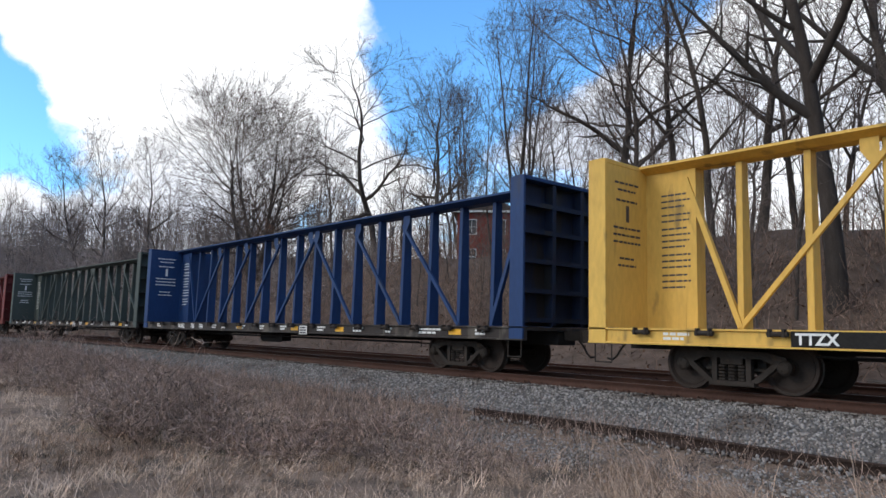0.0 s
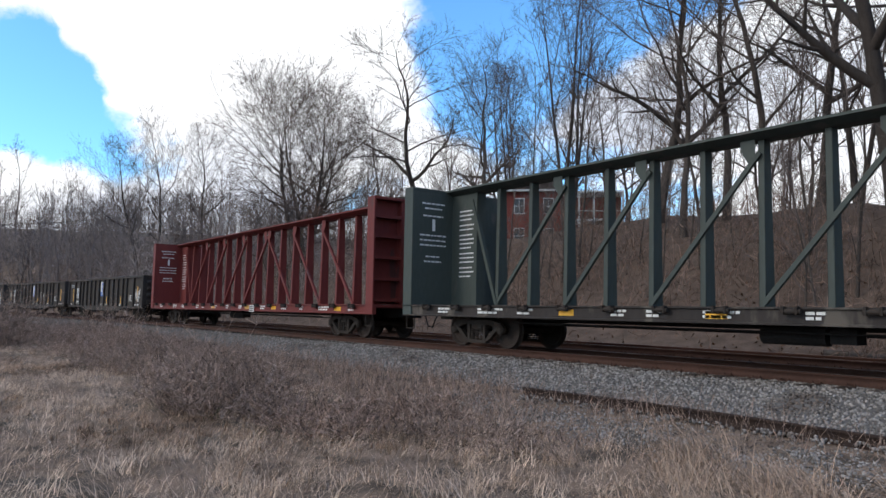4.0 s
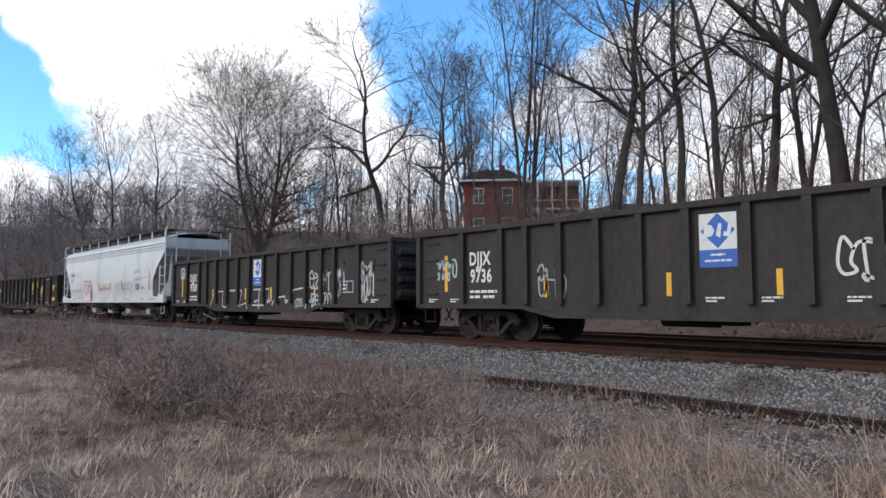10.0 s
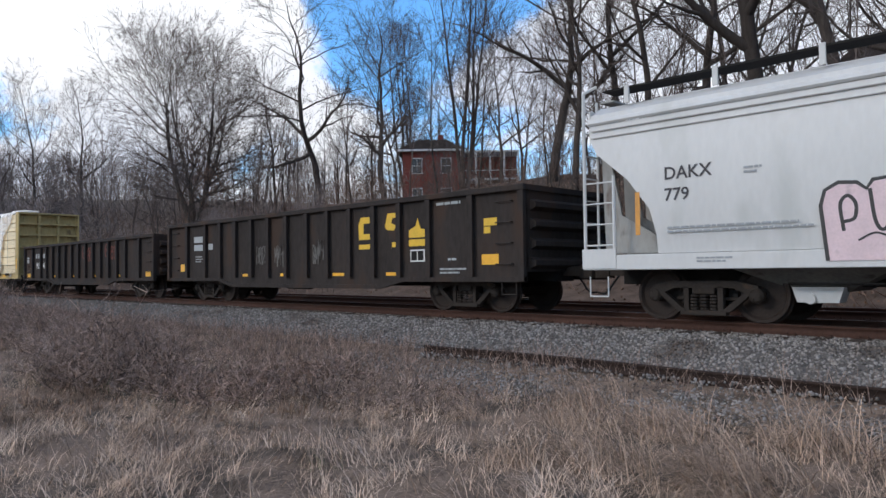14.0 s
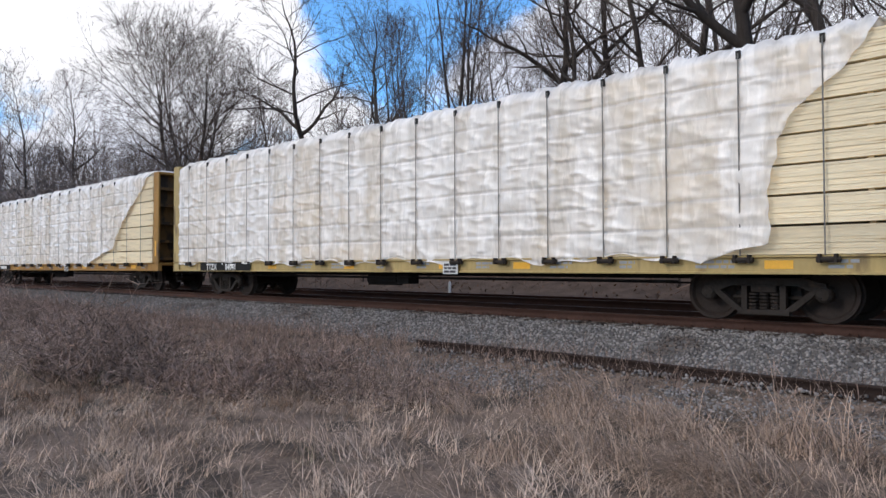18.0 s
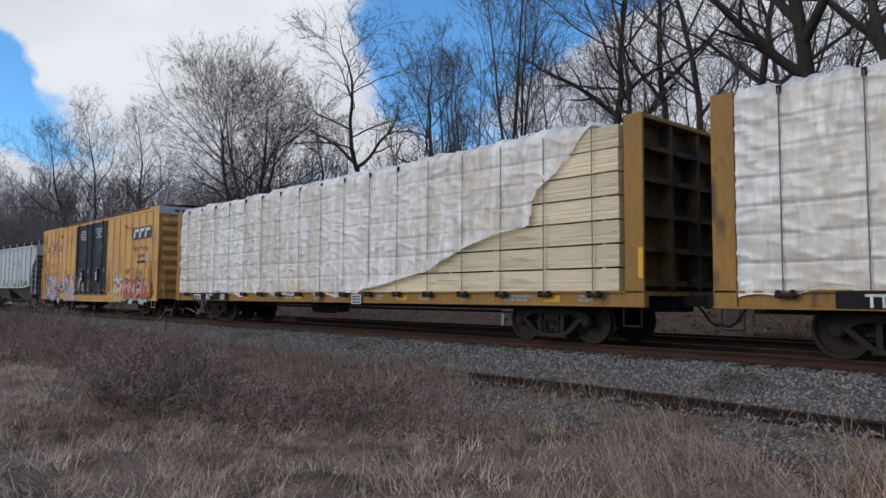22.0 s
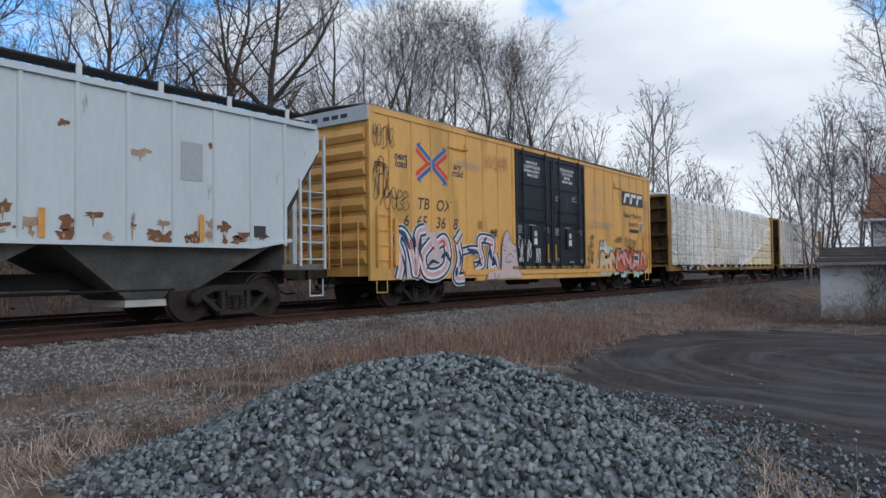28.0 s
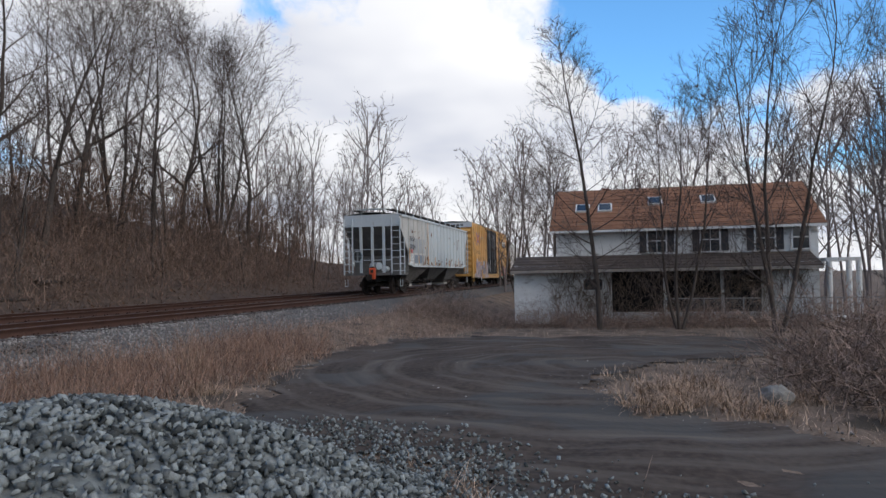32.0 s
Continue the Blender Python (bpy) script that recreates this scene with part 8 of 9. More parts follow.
hi[:, 1] += bend(hi[:, 0])
tall = stems(hi, rs, 3.6, 0.012, 0.26, 4, 3, 0.0, None, 0.16)
up = tall[len(hi):3 * len(hi)]
seg = np.concatenate([seg, tall, stems(up[:, :2], rs, 1.5, 0.009, 0.6, 2, 3, 0.0, up[:, 2], 0.3)])
tagged(new("undergrowth", raw("undergrowth", *strips(seg, 5), M_UNDER)), "leafless grey-brown undergrowth on the bank", "undergrowth", kind="stuff")
SHRUB = []
for k in range(4):
    thick, thin, (p, q_, half) = grow(300 + k, 4.2, 0.03, 0.12, 12, 3, 2, 1, ang=0.7, reach=0.42, crook=0.13, rise=0.03, stems_n=4, splay=0.5, fine=0.007, coarse=True)
    t_ = np.array(thick + thin)
    SHRUB.append((np.concatenate([t_[:, 0:3], p]), np.concatenate([t_[:, 3:6], q_]), np.concatenate([t_[:, 6:7], np.full((len(p), 1), half)])))
at_ = np.concatenate([scatter(rs, 420, -80, 75, 22.3, 40, lambda x, y: waves(x, y, 0.42, 5) > -0.35), scatter(rs, 130, 5, 60, 24, 36), scatter(rs, 430, -230, -48, 22.5, 80), scatter(rs, 120, 8, 66, 30, 50)])
at_[:, 1] += bend(at_[:, 0])
def thicket(seats, material, label):
    V, Fa, base_n = [], [], 0
    for k, (x, y) in enumerate(seats):
        p, q_, half = SHRUB[k % 4]
        an, sz = rs.uniform(0, 6.28), rs.uniform(0.35, 1.0) * (2.3 if x < -75 else 1.7 if y > 31 + float(bend(x)) and x > 5 else 1.0)
        m = (np.array([[math.cos(an), -math.sin(an), 0], [math.sin(an), math.cos(an), 0], [0, 0, 1]]) * sz).T
        v, f = slips(p @ m, q_ @ m, half * sz, k)
        V.append(v + np.array([x, y, float(gz(x, y))]))
        Fa.append(f + base_n)
        base_n += len(v)
    return tagged(new("shrub_thicket", raw("shrub_thicket", np.concatenate(V), np.concatenate(Fa), material)), label, "undergrowth", kind="stuff")


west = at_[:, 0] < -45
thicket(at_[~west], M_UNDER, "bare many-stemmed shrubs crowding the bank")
# same shrubs farther west, with distance haze put into a paler colour
thicket(at_[west], mat("grey_far_brush", (0.27, 0.222, 0.20), 0.95, var=0.3, scale=0.2, bump=0.0, island=0.6), "brush on the distant wooded slope, greyed by painted haze")
# curled fallen leaves
lf = scatter(rs, 15000, -30, 70, 20.3, 34)
lf[:, 1] += bend(lf[:, 0])
v, f = blades(lf, rs, 0.15, 0.05, 1.2, 0.4, 1)
M_DEADLEAF = mat("dead_oak_leaves", (0.115, 0.064, 0.04), 0.9, var=0.3, scale=1.0, bump=0.0, island=0.7)
tagged(new("leaf_litter", raw("leaf_litter", v, f, M_DEADLEAF)), "brown fallen leaves scattered over the bank", "leaves", kind="stuff")
# fallen logs and a brush pile at the foot of the bank
for k, (x, y, l, an) in enumerate([(-3.5, 22.6, 3.2, 8), (-6.0, 23.2, 4.0, -12), (1.5, 22.4, 3.0, 20), (-9.5, 23.4, 2.6, 35), (26, 25.5, 4, 10), (33, 28, 5, -5), (5.5, 23.2, 4.2, -20)]):
    q = random.Random(k)
    pts = [Vector((l * (i / 4 - 0.5), q.gauss(0, 0.06), 0.12 + q.gauss(0, 0.03))) for i in range(5)]
    segs = [(*a, *b, 0.13 - 0.02 * i, 0.11 - 0.02 * i) for i, (a, b) in enumerate(zip(pts, pts[1:]))]
    ob = tagged(new("fallen_log", raw("fallen_log", *tubes(segs, 7), M_BARK)), "weathered fallen log at the foot of the bank", "log", "fallen logs")
    ob.matrix_basis = pose(x, y, float(gz(x, y)) - 0.03, 0, 0, an)


# ---- stones ----
def stone_shape(seed):
    """Corners and faces of one angular stone, 20 faces."""
    q = np.random.RandomState(seed)
    g = (1 + 5 ** 0.5) / 2
    v = np.array([(-1, g, 0), (1, g, 0), (-1, -g, 0), (1, -g, 0), (0, -1, g), (0, 1, g), (0, -1, -g), (0, 1, -g), (g, 0, -1), (g, 0, 1), (-g, 0, -1), (-g, 0, 1)]) / 1.9
    f = [(0, 11, 5), (0, 5, 1), (0, 1, 7), (0, 7, 10), (0, 10, 11), (1, 5, 9), (5, 11, 4), (11, 10, 2), (10, 7, 6), (7, 1, 8), (3, 9, 4), (3, 4, 2), (3, 2, 6), (3, 6, 8), (3, 8, 9), (4, 9, 5), (2, 4, 11), (6, 2, 10), (8, 6, 7), (9, 8, 1)]
    return v * q.uniform(0.62, 1.30, (12, 1)) * q.uniform(0.45, 1.25, (1, 3)), np.array(f)


OCTA = (np.array([(1, 0, 0), (-1, 0, 0), (0, 1, 0), (0, -1, 0), (0, 0, 1), (0, 0, -1)], dtype=float), np.array([(0, 2, 4), (2, 1, 4), (1, 3, 4), (3, 0, 4), (2, 0, 5), (1, 2, 5), (3, 1, 5), (0, 3, 5)]))


def turns(q, n):
    m, _ = np.linalg.qr(q.normal(size=(n, 3, 3)))
    return m


def heap(name, pos, sizes, shapes, q, material):
    vs, fs, base = [], [], 0
    pick = q.randint(0, len(shapes), len(pos))
    for k, (v, f) in enumerate(shapes):
        idx = np.where(pick == k)[0]
        if not len(idx):
            continue
        jit = v[None] * q.uniform(0.75, 1.25, (len(idx), len(v), 1))
        w = np.einsum("nij,nkj->nki", turns(q, len(idx)), jit) * sizes[idx][:, None, None] + pos[idx][:, None]
        vs.append(w.reshape(-1, 3))
        fs.append((f[None] + (np.arange(len(idx)) * len(v))[:, None, None]).reshape(-1, 3) + base)
        base += len(idx) * len(v)
    return raw(name, np.concatenate(vs), np.concatenate(fs), material)


def bed_z(y):
    p = np.array(bed_prof)
    return np.interp(y, p[:, 0], p[:, 1])


M_PEBBLE = mat("loose_ballast", (0.225, 0.203, 0.187), 0.9, var=0.3, scale=12, bump=0.4, spot=(0.12, 0.095, 0.08), spot_at=0.55, spot_scale=0.8, island=0.65)
nb = 42000
bx = np.clip(rs.normal(-2, 13, nb), -48, 40)
by = rs.uniform(9.45, 12.15, nb)
pos = np.stack([bx, by, bed_z(by) + 0.005], 1)
tagged(new("ballast_stones", heap("ballast_stones", pos, rs.uniform(0.013, 0.034, nb), [OCTA], rs, M_PEBBLE)), "loose grey ballast stones on the track shoulder", "gravel", kind="stuff")
nb = 2600
bx = rs.uniform(-9.4, 1.6, nb)
by = 9.05 + np.where(rs.rand(nb) < 0.75, 1, -1) * (0.07 + np.abs(rs.normal(0, 0.13, nb)))
pos = np.stack([bx, by, gz(bx, by) + np.clip(0.09 - 0.35 * np.abs(by - 9.05), 0, 0.1)], 1)
tagged(new("rail_gravel", heap("rail_gravel", pos, rs.uniform(0.014, 0.035, nb), [OCTA], rs, M_PEBBLE)), "gravel heaped against the old siding rail", "gravel", kind="stuff")
nb = 9000
bx, by = rs.uniform(-11, 6, nb), rs.normal(7.9, 0.42, nb)
pos = np.stack([bx, by, gz(bx, by)], 1)
tagged(new("siding_gravel", heap("siding_gravel", pos, rs.uniform(0.012, 0.03, nb), [OCTA], rs, M_PEBBLE)), "pale gravel patch beside the old siding", "gravel", kind="stuff")

# crushed stone pile beside the drive
M_CRUSH = mat("crushed_bluestone", (0.175, 0.185, 0.180), 0.8, var=0.3, scale=14, bump=0.3, island=0.8)
M_CRUSH1 = mat("single_bluestone", (0.175, 0.185, 0.180), 0.8, var=0.3, scale=14, bump=0.3, each=0.7)


def pile_z(x, y):
    d = pile_d(x, y)
    dome = 0.98 * (1 - smooth01(0.15, 3.0, d)) + 0.05 * waves(x, y, 2.2, 3) * (d < 2.9)
    return gz(x, y) - 0.06 + dome


pile = thing("stone_pile", "low pile of crushed blue-grey stone beside the drive", "stone pile")
pile.location = (4.9, 3.9, 0)
m = sheet("pile_core", np.arange(-3.6, 3.61, 0.15), np.arange(-3.2, 3.21, 0.15), lambda x, y: pile_z(x + 4.9, y + 3.9) - 0.03, M_CRUSH)
part("pile_core", m, None, pile)
npile = 21000
an, d = rs.uniform(0, 6.283, npile), 3.05 * np.sqrt(rs.rand(npile))
px, py = 1.15 * d * np.cos(an), d * np.sin(an)
pos = np.stack([px, py, pile_z(px + 4.9, py + 3.9) + 0.006], 1)
BLOCK = (np.array([(-1, -1, -1), (1, -1, -1), (1, 1, -1), (-1, 1, -1), (-1, -1, 1), (1, -1, 1), (1, 1, 1), (-1, 1, 1)]) * np.array([0.8, 0.62, 0.45]), np.array([(0, 2, 1), (0, 3, 2), (4, 5, 6), (4, 6, 7), (0, 1, 5), (0, 5, 4), (1, 2, 6), (1, 6, 5), (2, 3, 7), (2, 7, 6), (3, 0, 4), (3, 4, 7)]))
SHAPES = [stone_shape(0), stone_shape(1), BLOCK, (BLOCK[0] * np.array([1.2, 0.9, 0.6]), BLOCK[1]), (OCTA[0] * np.array([1.1, 0.8, 0.7]), OCTA[1]), BLOCK]
near = (np.hypot(px + 0.6, py + 0.9) < 0.9)
near &= np.cumsum(near) <= 300
tagged(part("crushed_stone", heap("crushed_stone", pos[~near], rs.uniform(0.015, 0.040, npile)[~near], SHAPES, rs, M_CRUSH), None, pile), kind="stuff")
SPREAD = [(2.5, 1.5), (3.4, -1.5), (5.0, -4.0), (6.6, -4.0), (6.3, -1.6), (6.6, 0.3), (7.6, 1.8), (8.6, 3.4), (8.2, 4.4), (7.0, 5.0)]
spread = scatter(rs, 30000, 2.5, 9.2, -4.0, 5.0, lambda x, y: (pile_d(x, y) > 2.5) & inside(SPREAD, x + 0.5 * waves(x, y, 1.3) + 0.4 * rs.normal(size=len(x)), y + 0.4 * rs.normal(size=len(x))))
sp = np.concatenate([spread - np.array([4.9, 3.9]), gz(spread[:, 0], spread[:, 1])[:, None] + 0.03], 1)
tagged(part("spread_gravel", heap("spread_gravel", sp, rs.uniform(0.008, 0.026, len(sp)), SHAPES[2:5], rs, M_CRUSH), None, pile), kind="stuff")
STONES = [raw("stone", v, f, M_CRUSH1) for v, f in SHAPES]
for p in pos[near]:
    s = part("stone", random.choice(STONES), None, pile)
    s.matrix_basis = Matrix.Translation(p) @ Euler([random.uniform(0, 6) for _ in range(3)]).to_matrix().to_4x4() @ Matrix.Scale(random.uniform(0.018, 0.038), 4)

# ---- worn drive ----
M_ROAD = mat("worn_asphalt", (0.070, 0.054, 0.045), 0.9, spec=0.06, var=0.6, scale=0.45, bump=0.6, spot=(0.085, 0.078, 0.072), spot_at=0.54, spot_scale=0.55, fine=24)
nt, lt = M_ROAD.node_tree.nodes, M_ROAD.node_tree.links
# tyre arcs: dust drawn out along the curve of the loop
geo = nt.new("ShaderNodeTexCoord")
off = nt.new("ShaderNodeVectorMath")
off.operation, off.inputs[1].default_value = "SUBTRACT", (15.0, 0.6, 0)
lt.new(geo.outputs["Object"], off.inputs[0])
rad_n = nt.new("ShaderNodeVectorMath")
rad_n.operation = "LENGTH"
lt.new(off.outputs[0], rad_n.inputs[0])
arc = nt.new("ShaderNodeTexNoise")
arc.inputs["Scale"].default_value, arc.inputs["Detail"].default_value = 1.0, 6.0
com = nt.new("ShaderNodeCombineXYZ")
slow = nt.new("ShaderNodeVectorMath")
slow.operation, slow.inputs[1].default_value = "SCALE", (0, 0, 0)
slow.inputs["Scale"].default_value = 0.26
lt.new(geo.outputs["Object"], slow.inputs[0])
fast = nt.new("ShaderNodeMath")
fast.operation, fast.inputs[1].default_value = "MULTIPLY", 3.4
lt.new(rad_n.outputs["Value"], fast.inputs[0])
lt.new(fast.outputs[0], com.inputs[2])
both = nt.new("ShaderNodeVectorMath")
both.operation = "ADD"
lt.new(slow.outputs[0], both.inputs[0])
lt.new(com.outputs[0], both.inputs[1])
lt.new(both.outputs[0], arc.inputs["Vector"])
ramp = nt.new("ShaderNodeMapRange")
ramp.inputs["From Min"].default_value, ramp.inputs["From Max"].default_value = 0.46, 0.74
lt.new(arc.outputs["Fac"], ramp.inputs["Value"])
dust = nt.new("ShaderNodeMix")
dust.data_type = "RGBA"
dust.inputs[7].default_value = (0.15, 0.125, 0.105, 1)
pb = nt["Principled BSDF"]
lt.new(pb.inputs["Base Color"].links[0].from_socket, dust.inputs[6])
lt.new(ramp.outputs[0], dust.inputs[0])
lt.new(dust.outputs[2], pb.inputs["Base Color"])
rx, ry = np.arange(0.5, 26.5, 0.12), np.arange(-14, 7.6, 0.12)
X, Y = np.meshgrid(rx, ry)
V = np.stack([X, Y, gz(X, Y) + 0.02], -1).reshape(-1, 3)
n = len(rx)
i = (np.arange(len(ry) - 1)[:, None] * n + np.arange(n - 1)[None]).ravel()
cx, cy = V[i, 0] + 0.06, V[i, 1] + 0.06
ok = inside(ROAD, cx + 0.18 * np.sin(cy * 2.3) + 0.1 * np.sin(cy * 7), cy + 0.18 * np.sin(cx * 1.9) + 0.1 * np.sin(cx * 6.1))
i = i[ok]
tagged(new("road", raw("road", V, np.stack([i, i + 1, i + 1 + n, i + n], -1), M_ROAD, True)), "dark worn asphalt drive curving in a loop", "road", kind="structure")
edge_xy = scatter(rs, 26000, 3.5, 27, -10, 7.8)
a = inside(ROAD, edge_xy[:, 0], edge_xy[:, 1])
b = inside(ROAD, edge_xy[:, 0] + 0.35 * np.cos(np.arange(len(a))), edge_xy[:, 1] + 0.35 * np.sin(np.arange(len(a))))
edge_xy = edge_xy[(a != b) | (a & (rs.rand(len(a)) < 0.02))]
pos = np.concatenate([edge_xy, gz(edge_xy[:, 0], edge_xy[:, 1])[:, None] + 0.012], 1)
tagged(new("road_grit", heap("road_grit", pos, rs.uniform(0.008, 0.026, len(pos)), [OCTA], rs, M_PEBBLE)), "loose grit along the edges of the drive", "gravel", kind="stuff")
bm = B()
bmesh.ops.create_icosphere(bm, subdivisions=3, radius=0.20)
for vert in bm.verts:
    vert.co *= 1 + 0.35 * noise.noise(vert.co * 4) + 0.12 * noise.noise(vert.co * 11)
    vert.co.z *= 0.7
M_ROCK = mat("dull_boulder", (0.27, 0.25, 0.225), 0.9, var=0.3, scale=4, bump=0.5, spot=(0.16, 0.14, 0.12), spot_at=0.55, spot_scale=5)
tagged(new("boulder", mesh_of("boulder", bm, M_ROCK)), "small pale boulder at the edge of the drive", "rock").matrix_basis = pose(10.8, -1.45, float(gz(10.8, -1.45)) + 0.10, 0, 0, 20)

# ---- houses ----
M_STUCCO = mat("white_house_wall", (0.66, 0.655, 0.64), 0.85, var=0.12, scale=0.8, bump=0.15, stretch=(1, 1, 3), spot=(0.34, 0.33, 0.31), spot_at=0.58, spot_scale=0.9)
M_SHINGLE = mat("brown_shingle", (0.23, 0.115, 0.07), 0.9, var=0.3, scale=1.5, bump=0.5, stretch=(1, 1, 3), each=0.15, spot=(0.15, 0.10, 0.07), spot_at=0.6, spot_scale=0.8)
M_DARKROOF = mat("dark_porch_roof", (0.085, 0.065, 0.055), 0.9, var=0.3, scale=1.5, bump=0.4, spot=(0.13, 0.1, 0.08), spot_at=0.6, spot_scale=1)
M_TRIM = mat("white_trim", (0.66, 0.66, 0.65), 0.6, var=0.08, scale=3, bump=0.05)
M_SHUT = mat("black_shutter", (0.025, 0.025, 0.03), 0.6, var=0.2, scale=4, bump=0.1)
M_PORCH_SHADE = mat("dark_interior", (0.02, 0.019, 0.02), 0.9, var=0.3, scale=1, bump=0.0)
M_BRICK = mat("red_brick", (0.19, 0.055, 0.045), 0.9, var=0.25, scale=6, bump=0.3, stretch=(1, 1, 2.5))
M_VINE = mat("bare_vine", (0.16, 0.125, 0.10), 0.95, var=0.3, scale=2, bump=0.0, island=0.3)


def glass():
    m = bpy.data.materials.new("window_glass")
    m.use_nodes = True
    b = m.node_tree.nodes["Principled BSDF"]
    b.inputs["Base Color"].default_value = (0.03, 0.035, 0.04, 1)
    b.inputs["Roughness"].default_value = 0.06
    return m


M_GLASS = glass()


def window(house, m, w, h, frame_m, shutters=None, cross=True):
    """A sash window in the plane x = 0 that faces -x, its sill's middle at the origin of m."""
    bm = B()
    box(bm, -0.02, 0.02, -w / 2, w / 2, 0, h)
    win = part("window", bm, M_GLASS, house)
    win.matrix_basis = m
    bm = B()
    for a, b in ((-w / 2 - 0.07, -w / 2), (w / 2, w / 2 + 0.07)):
        box(bm, -0.06, 0.03, a, b, -0.05, h + 0.07)
    box(bm, -0.058, 0.03, -w / 2, w / 2, h, h + 0.07)
    if cross:
        box(bm, -0.035, -0.021, -w / 2, w / 2, h / 2 - 0.03, h / 2 + 0.03)
        box(bm, -0.034, -0.021, -0.015, 0.015, 0, h / 2 - 0.031)
        box(bm, -0.034, -0.021, -0.015, 0.015, h / 2 + 0.031, h)
    part("frame", bm, frame_m, win)
    bm = B()
    box(bm, -0.10, 0.03, -w / 2 - 0.1, w / 2 + 0.1, -0.06, -0.002)
    part("sill", bm, frame_m, win)
    if shutters:
        for s in (-1, 1):
            bm = B()
            a, b = sorted((s * (w / 2 + 0.08), s * (w / 2 + 0.40)))
            box(bm, -0.05, -0.01, a, b, 0.0, h)
            for k in range(9):
                box(bm, -0.062, -0.05, a + 0.04, b - 0.04, 0.06 + k * (h - 0.1) / 9, 0.06 + (k + 0.55) * (h - 0.1) / 9)
            part("shutter", bm, shutters, win)
    return win


def shingles(house, x0, x1, z0, z1, ya, yb, rows, material, under):
    """A slope from (x0, z0) up to (x1, z1), laid in overlapping courses."""
    bm = B()
    prism(bm, [(x0, z0 - 0.1), (x0, z0), (x1, z1), (x1, z1 - 0.1)], ya, yb)
    slope = part("roof", bm, under, house)
    L = math.hypot(x1 - x0, z1 - z0)
    ux, uz = (x1 - x0) / L, (z1 - z0) / L
    nx_, nz_ = -uz, ux
    if nz_ < 0:
        nx_, nz_ = -nx_, -nz_
    for k in range(rows):
        a, b = L * k / rows - 0.02, L * (k + 1) / rows + 0.02
        bm = B()
        p = [(x0 + ux * a + nx_ * 0.03, z0 + uz * a + nz_ * 0.03), (x0 + ux * b + nx_ * 0.012, z0 + uz * b + nz_ * 0.012), (x0 + ux * b + nx_ * 0.004, z0 + uz * b + nz_ * 0.004), (x0 + ux * a + nx_ * 0.004, z0 + uz * a + nz_ * 0.004)]
        prism(bm, p, ya - 0.02, yb + 0.02)
        part("shingle_course", bm, material, slope)
    return slope


def white_house():
    H = thing("house", "white two-storey house with brown shingle roof and vine-grown porch", "house")
    zb = -1.75
    # main block: x 38 to 46, y -8.9 to 3.6
    bm = B()
    prism(bm, [(38.0, zb), (46.0, zb), (46.0, 3.2), (42.0, 5.42), (38.0, 3.2)], -8.5, 3.6)
    part("wall", bm, M_STUCCO, H)
    shingles(H, 37.6, 42.0, 3.03, 5.47, -8.8, 3.9, 11, M_SHINGLE, M_DARKROOF)
    shingles(H, 46.4, 42.0, 3.03, 5.47, -8.8, 3.9, 6, M_SHINGLE, M_DARKROOF)
    bm = B()
    box(bm, 37.55, 37.62, -8.8, 3.9, 2.90, 3.02)
    part("gutter", bm, M_TRIM, H)
    for y in (-1.28, -3.75, -6.2):
        window(H, pose(37.97, y, 1.86), 0.82, 1.12, M_TRIM, M_SHUT)
    window(H, pose(37.97, -7.75, 1.9), 0.7, 1.05, M_TRIM)
    for y, t in ((2.35, 0.5), (1.2, 0.5), (-1.35, 0.62), (-3.95, 0.62)):
        x = 37.6 + 4.4 * t
        z = 3.03 + 2.44 * t
        bm = B()
        box(bm, -0.45, 0.45, -0.36, 0.36, 0.0, 0.09)
        sk = part("skylight", bm, M_TRIM, H)
        sk.matrix_basis = Matrix.Translation((x, y, z + 0.02)) @ Matrix.Rotation(-math.atan2(2.44, 4.4), 4, "Y")
        bm = B()
        box(bm, -0.38, 0.38, -0.29, 0.29, 0.091, 0.10)
        part("pane", bm, M_GLASS, sk)
    bm = B()
    box(bm, 42.6, 43.0, 1.0, 1.4, 4.9, 5.65)
    part("chimney", bm, M_BRICK, H)
    # lean-to along the front
    bm = B()
    box(bm, 36.0, 36.18, 0.9, 5.5, zb, 1.25)
    box(bm, 36.18, 37.98, 5.3, 5.5, zb, 1.3)
    part("wing_wall", bm, M_STUCCO, H)
    bm = B()
    box(bm, 36.0, 36.18, -7.9, -5.9, zb, 1.25)
    part("wing_wall", bm, M_STUCCO, H)
    # near-black sheet before the wall: the porch's shade, put in as colour
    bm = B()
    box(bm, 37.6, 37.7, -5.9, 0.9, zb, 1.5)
    part("porch_back", bm, M_PORCH_SHADE, H)
    shingles(H, 35.5, 38.0, 1.08, 1.75, -8.1, 5.6, 5, M_DARKROOF, M_DARKROOF)
    bm = B()
    box(bm, 35.46, 35.54, -8.1, 5.6, 0.93, 1.07)
    part("fascia", bm, mat("weathered_fascia", (0.28, 0.25, 0.22), 0.8, var=0.3, scale=2), H)
    for y in (-1.5, -4.0):
        bm = B()
        box(bm, 36.0, 36.14, y - 0.07, y + 0.07, zb, 1.2)
        part("porch_post", bm, M_STUCCO, H)
    bm = B()
    box(bm, 36.02, 36.12, -5.88, 0.85, zb, -0.95)
    part("porch_parapet", bm, M_STUCCO, H)
    window(H, pose(35.98, 1.75, 0.1), 0.85, 0.5, M_TRIM, None, False)
    # side entrance with white columns
    bm = B()
    prism(bm, [(37.0, 1.25), (40.2, 1.25), (40.2, 1.42), (37.0, 1.42)], -10.0, -8.55)
    part("entry_roof", bm, M_TRIM, H)
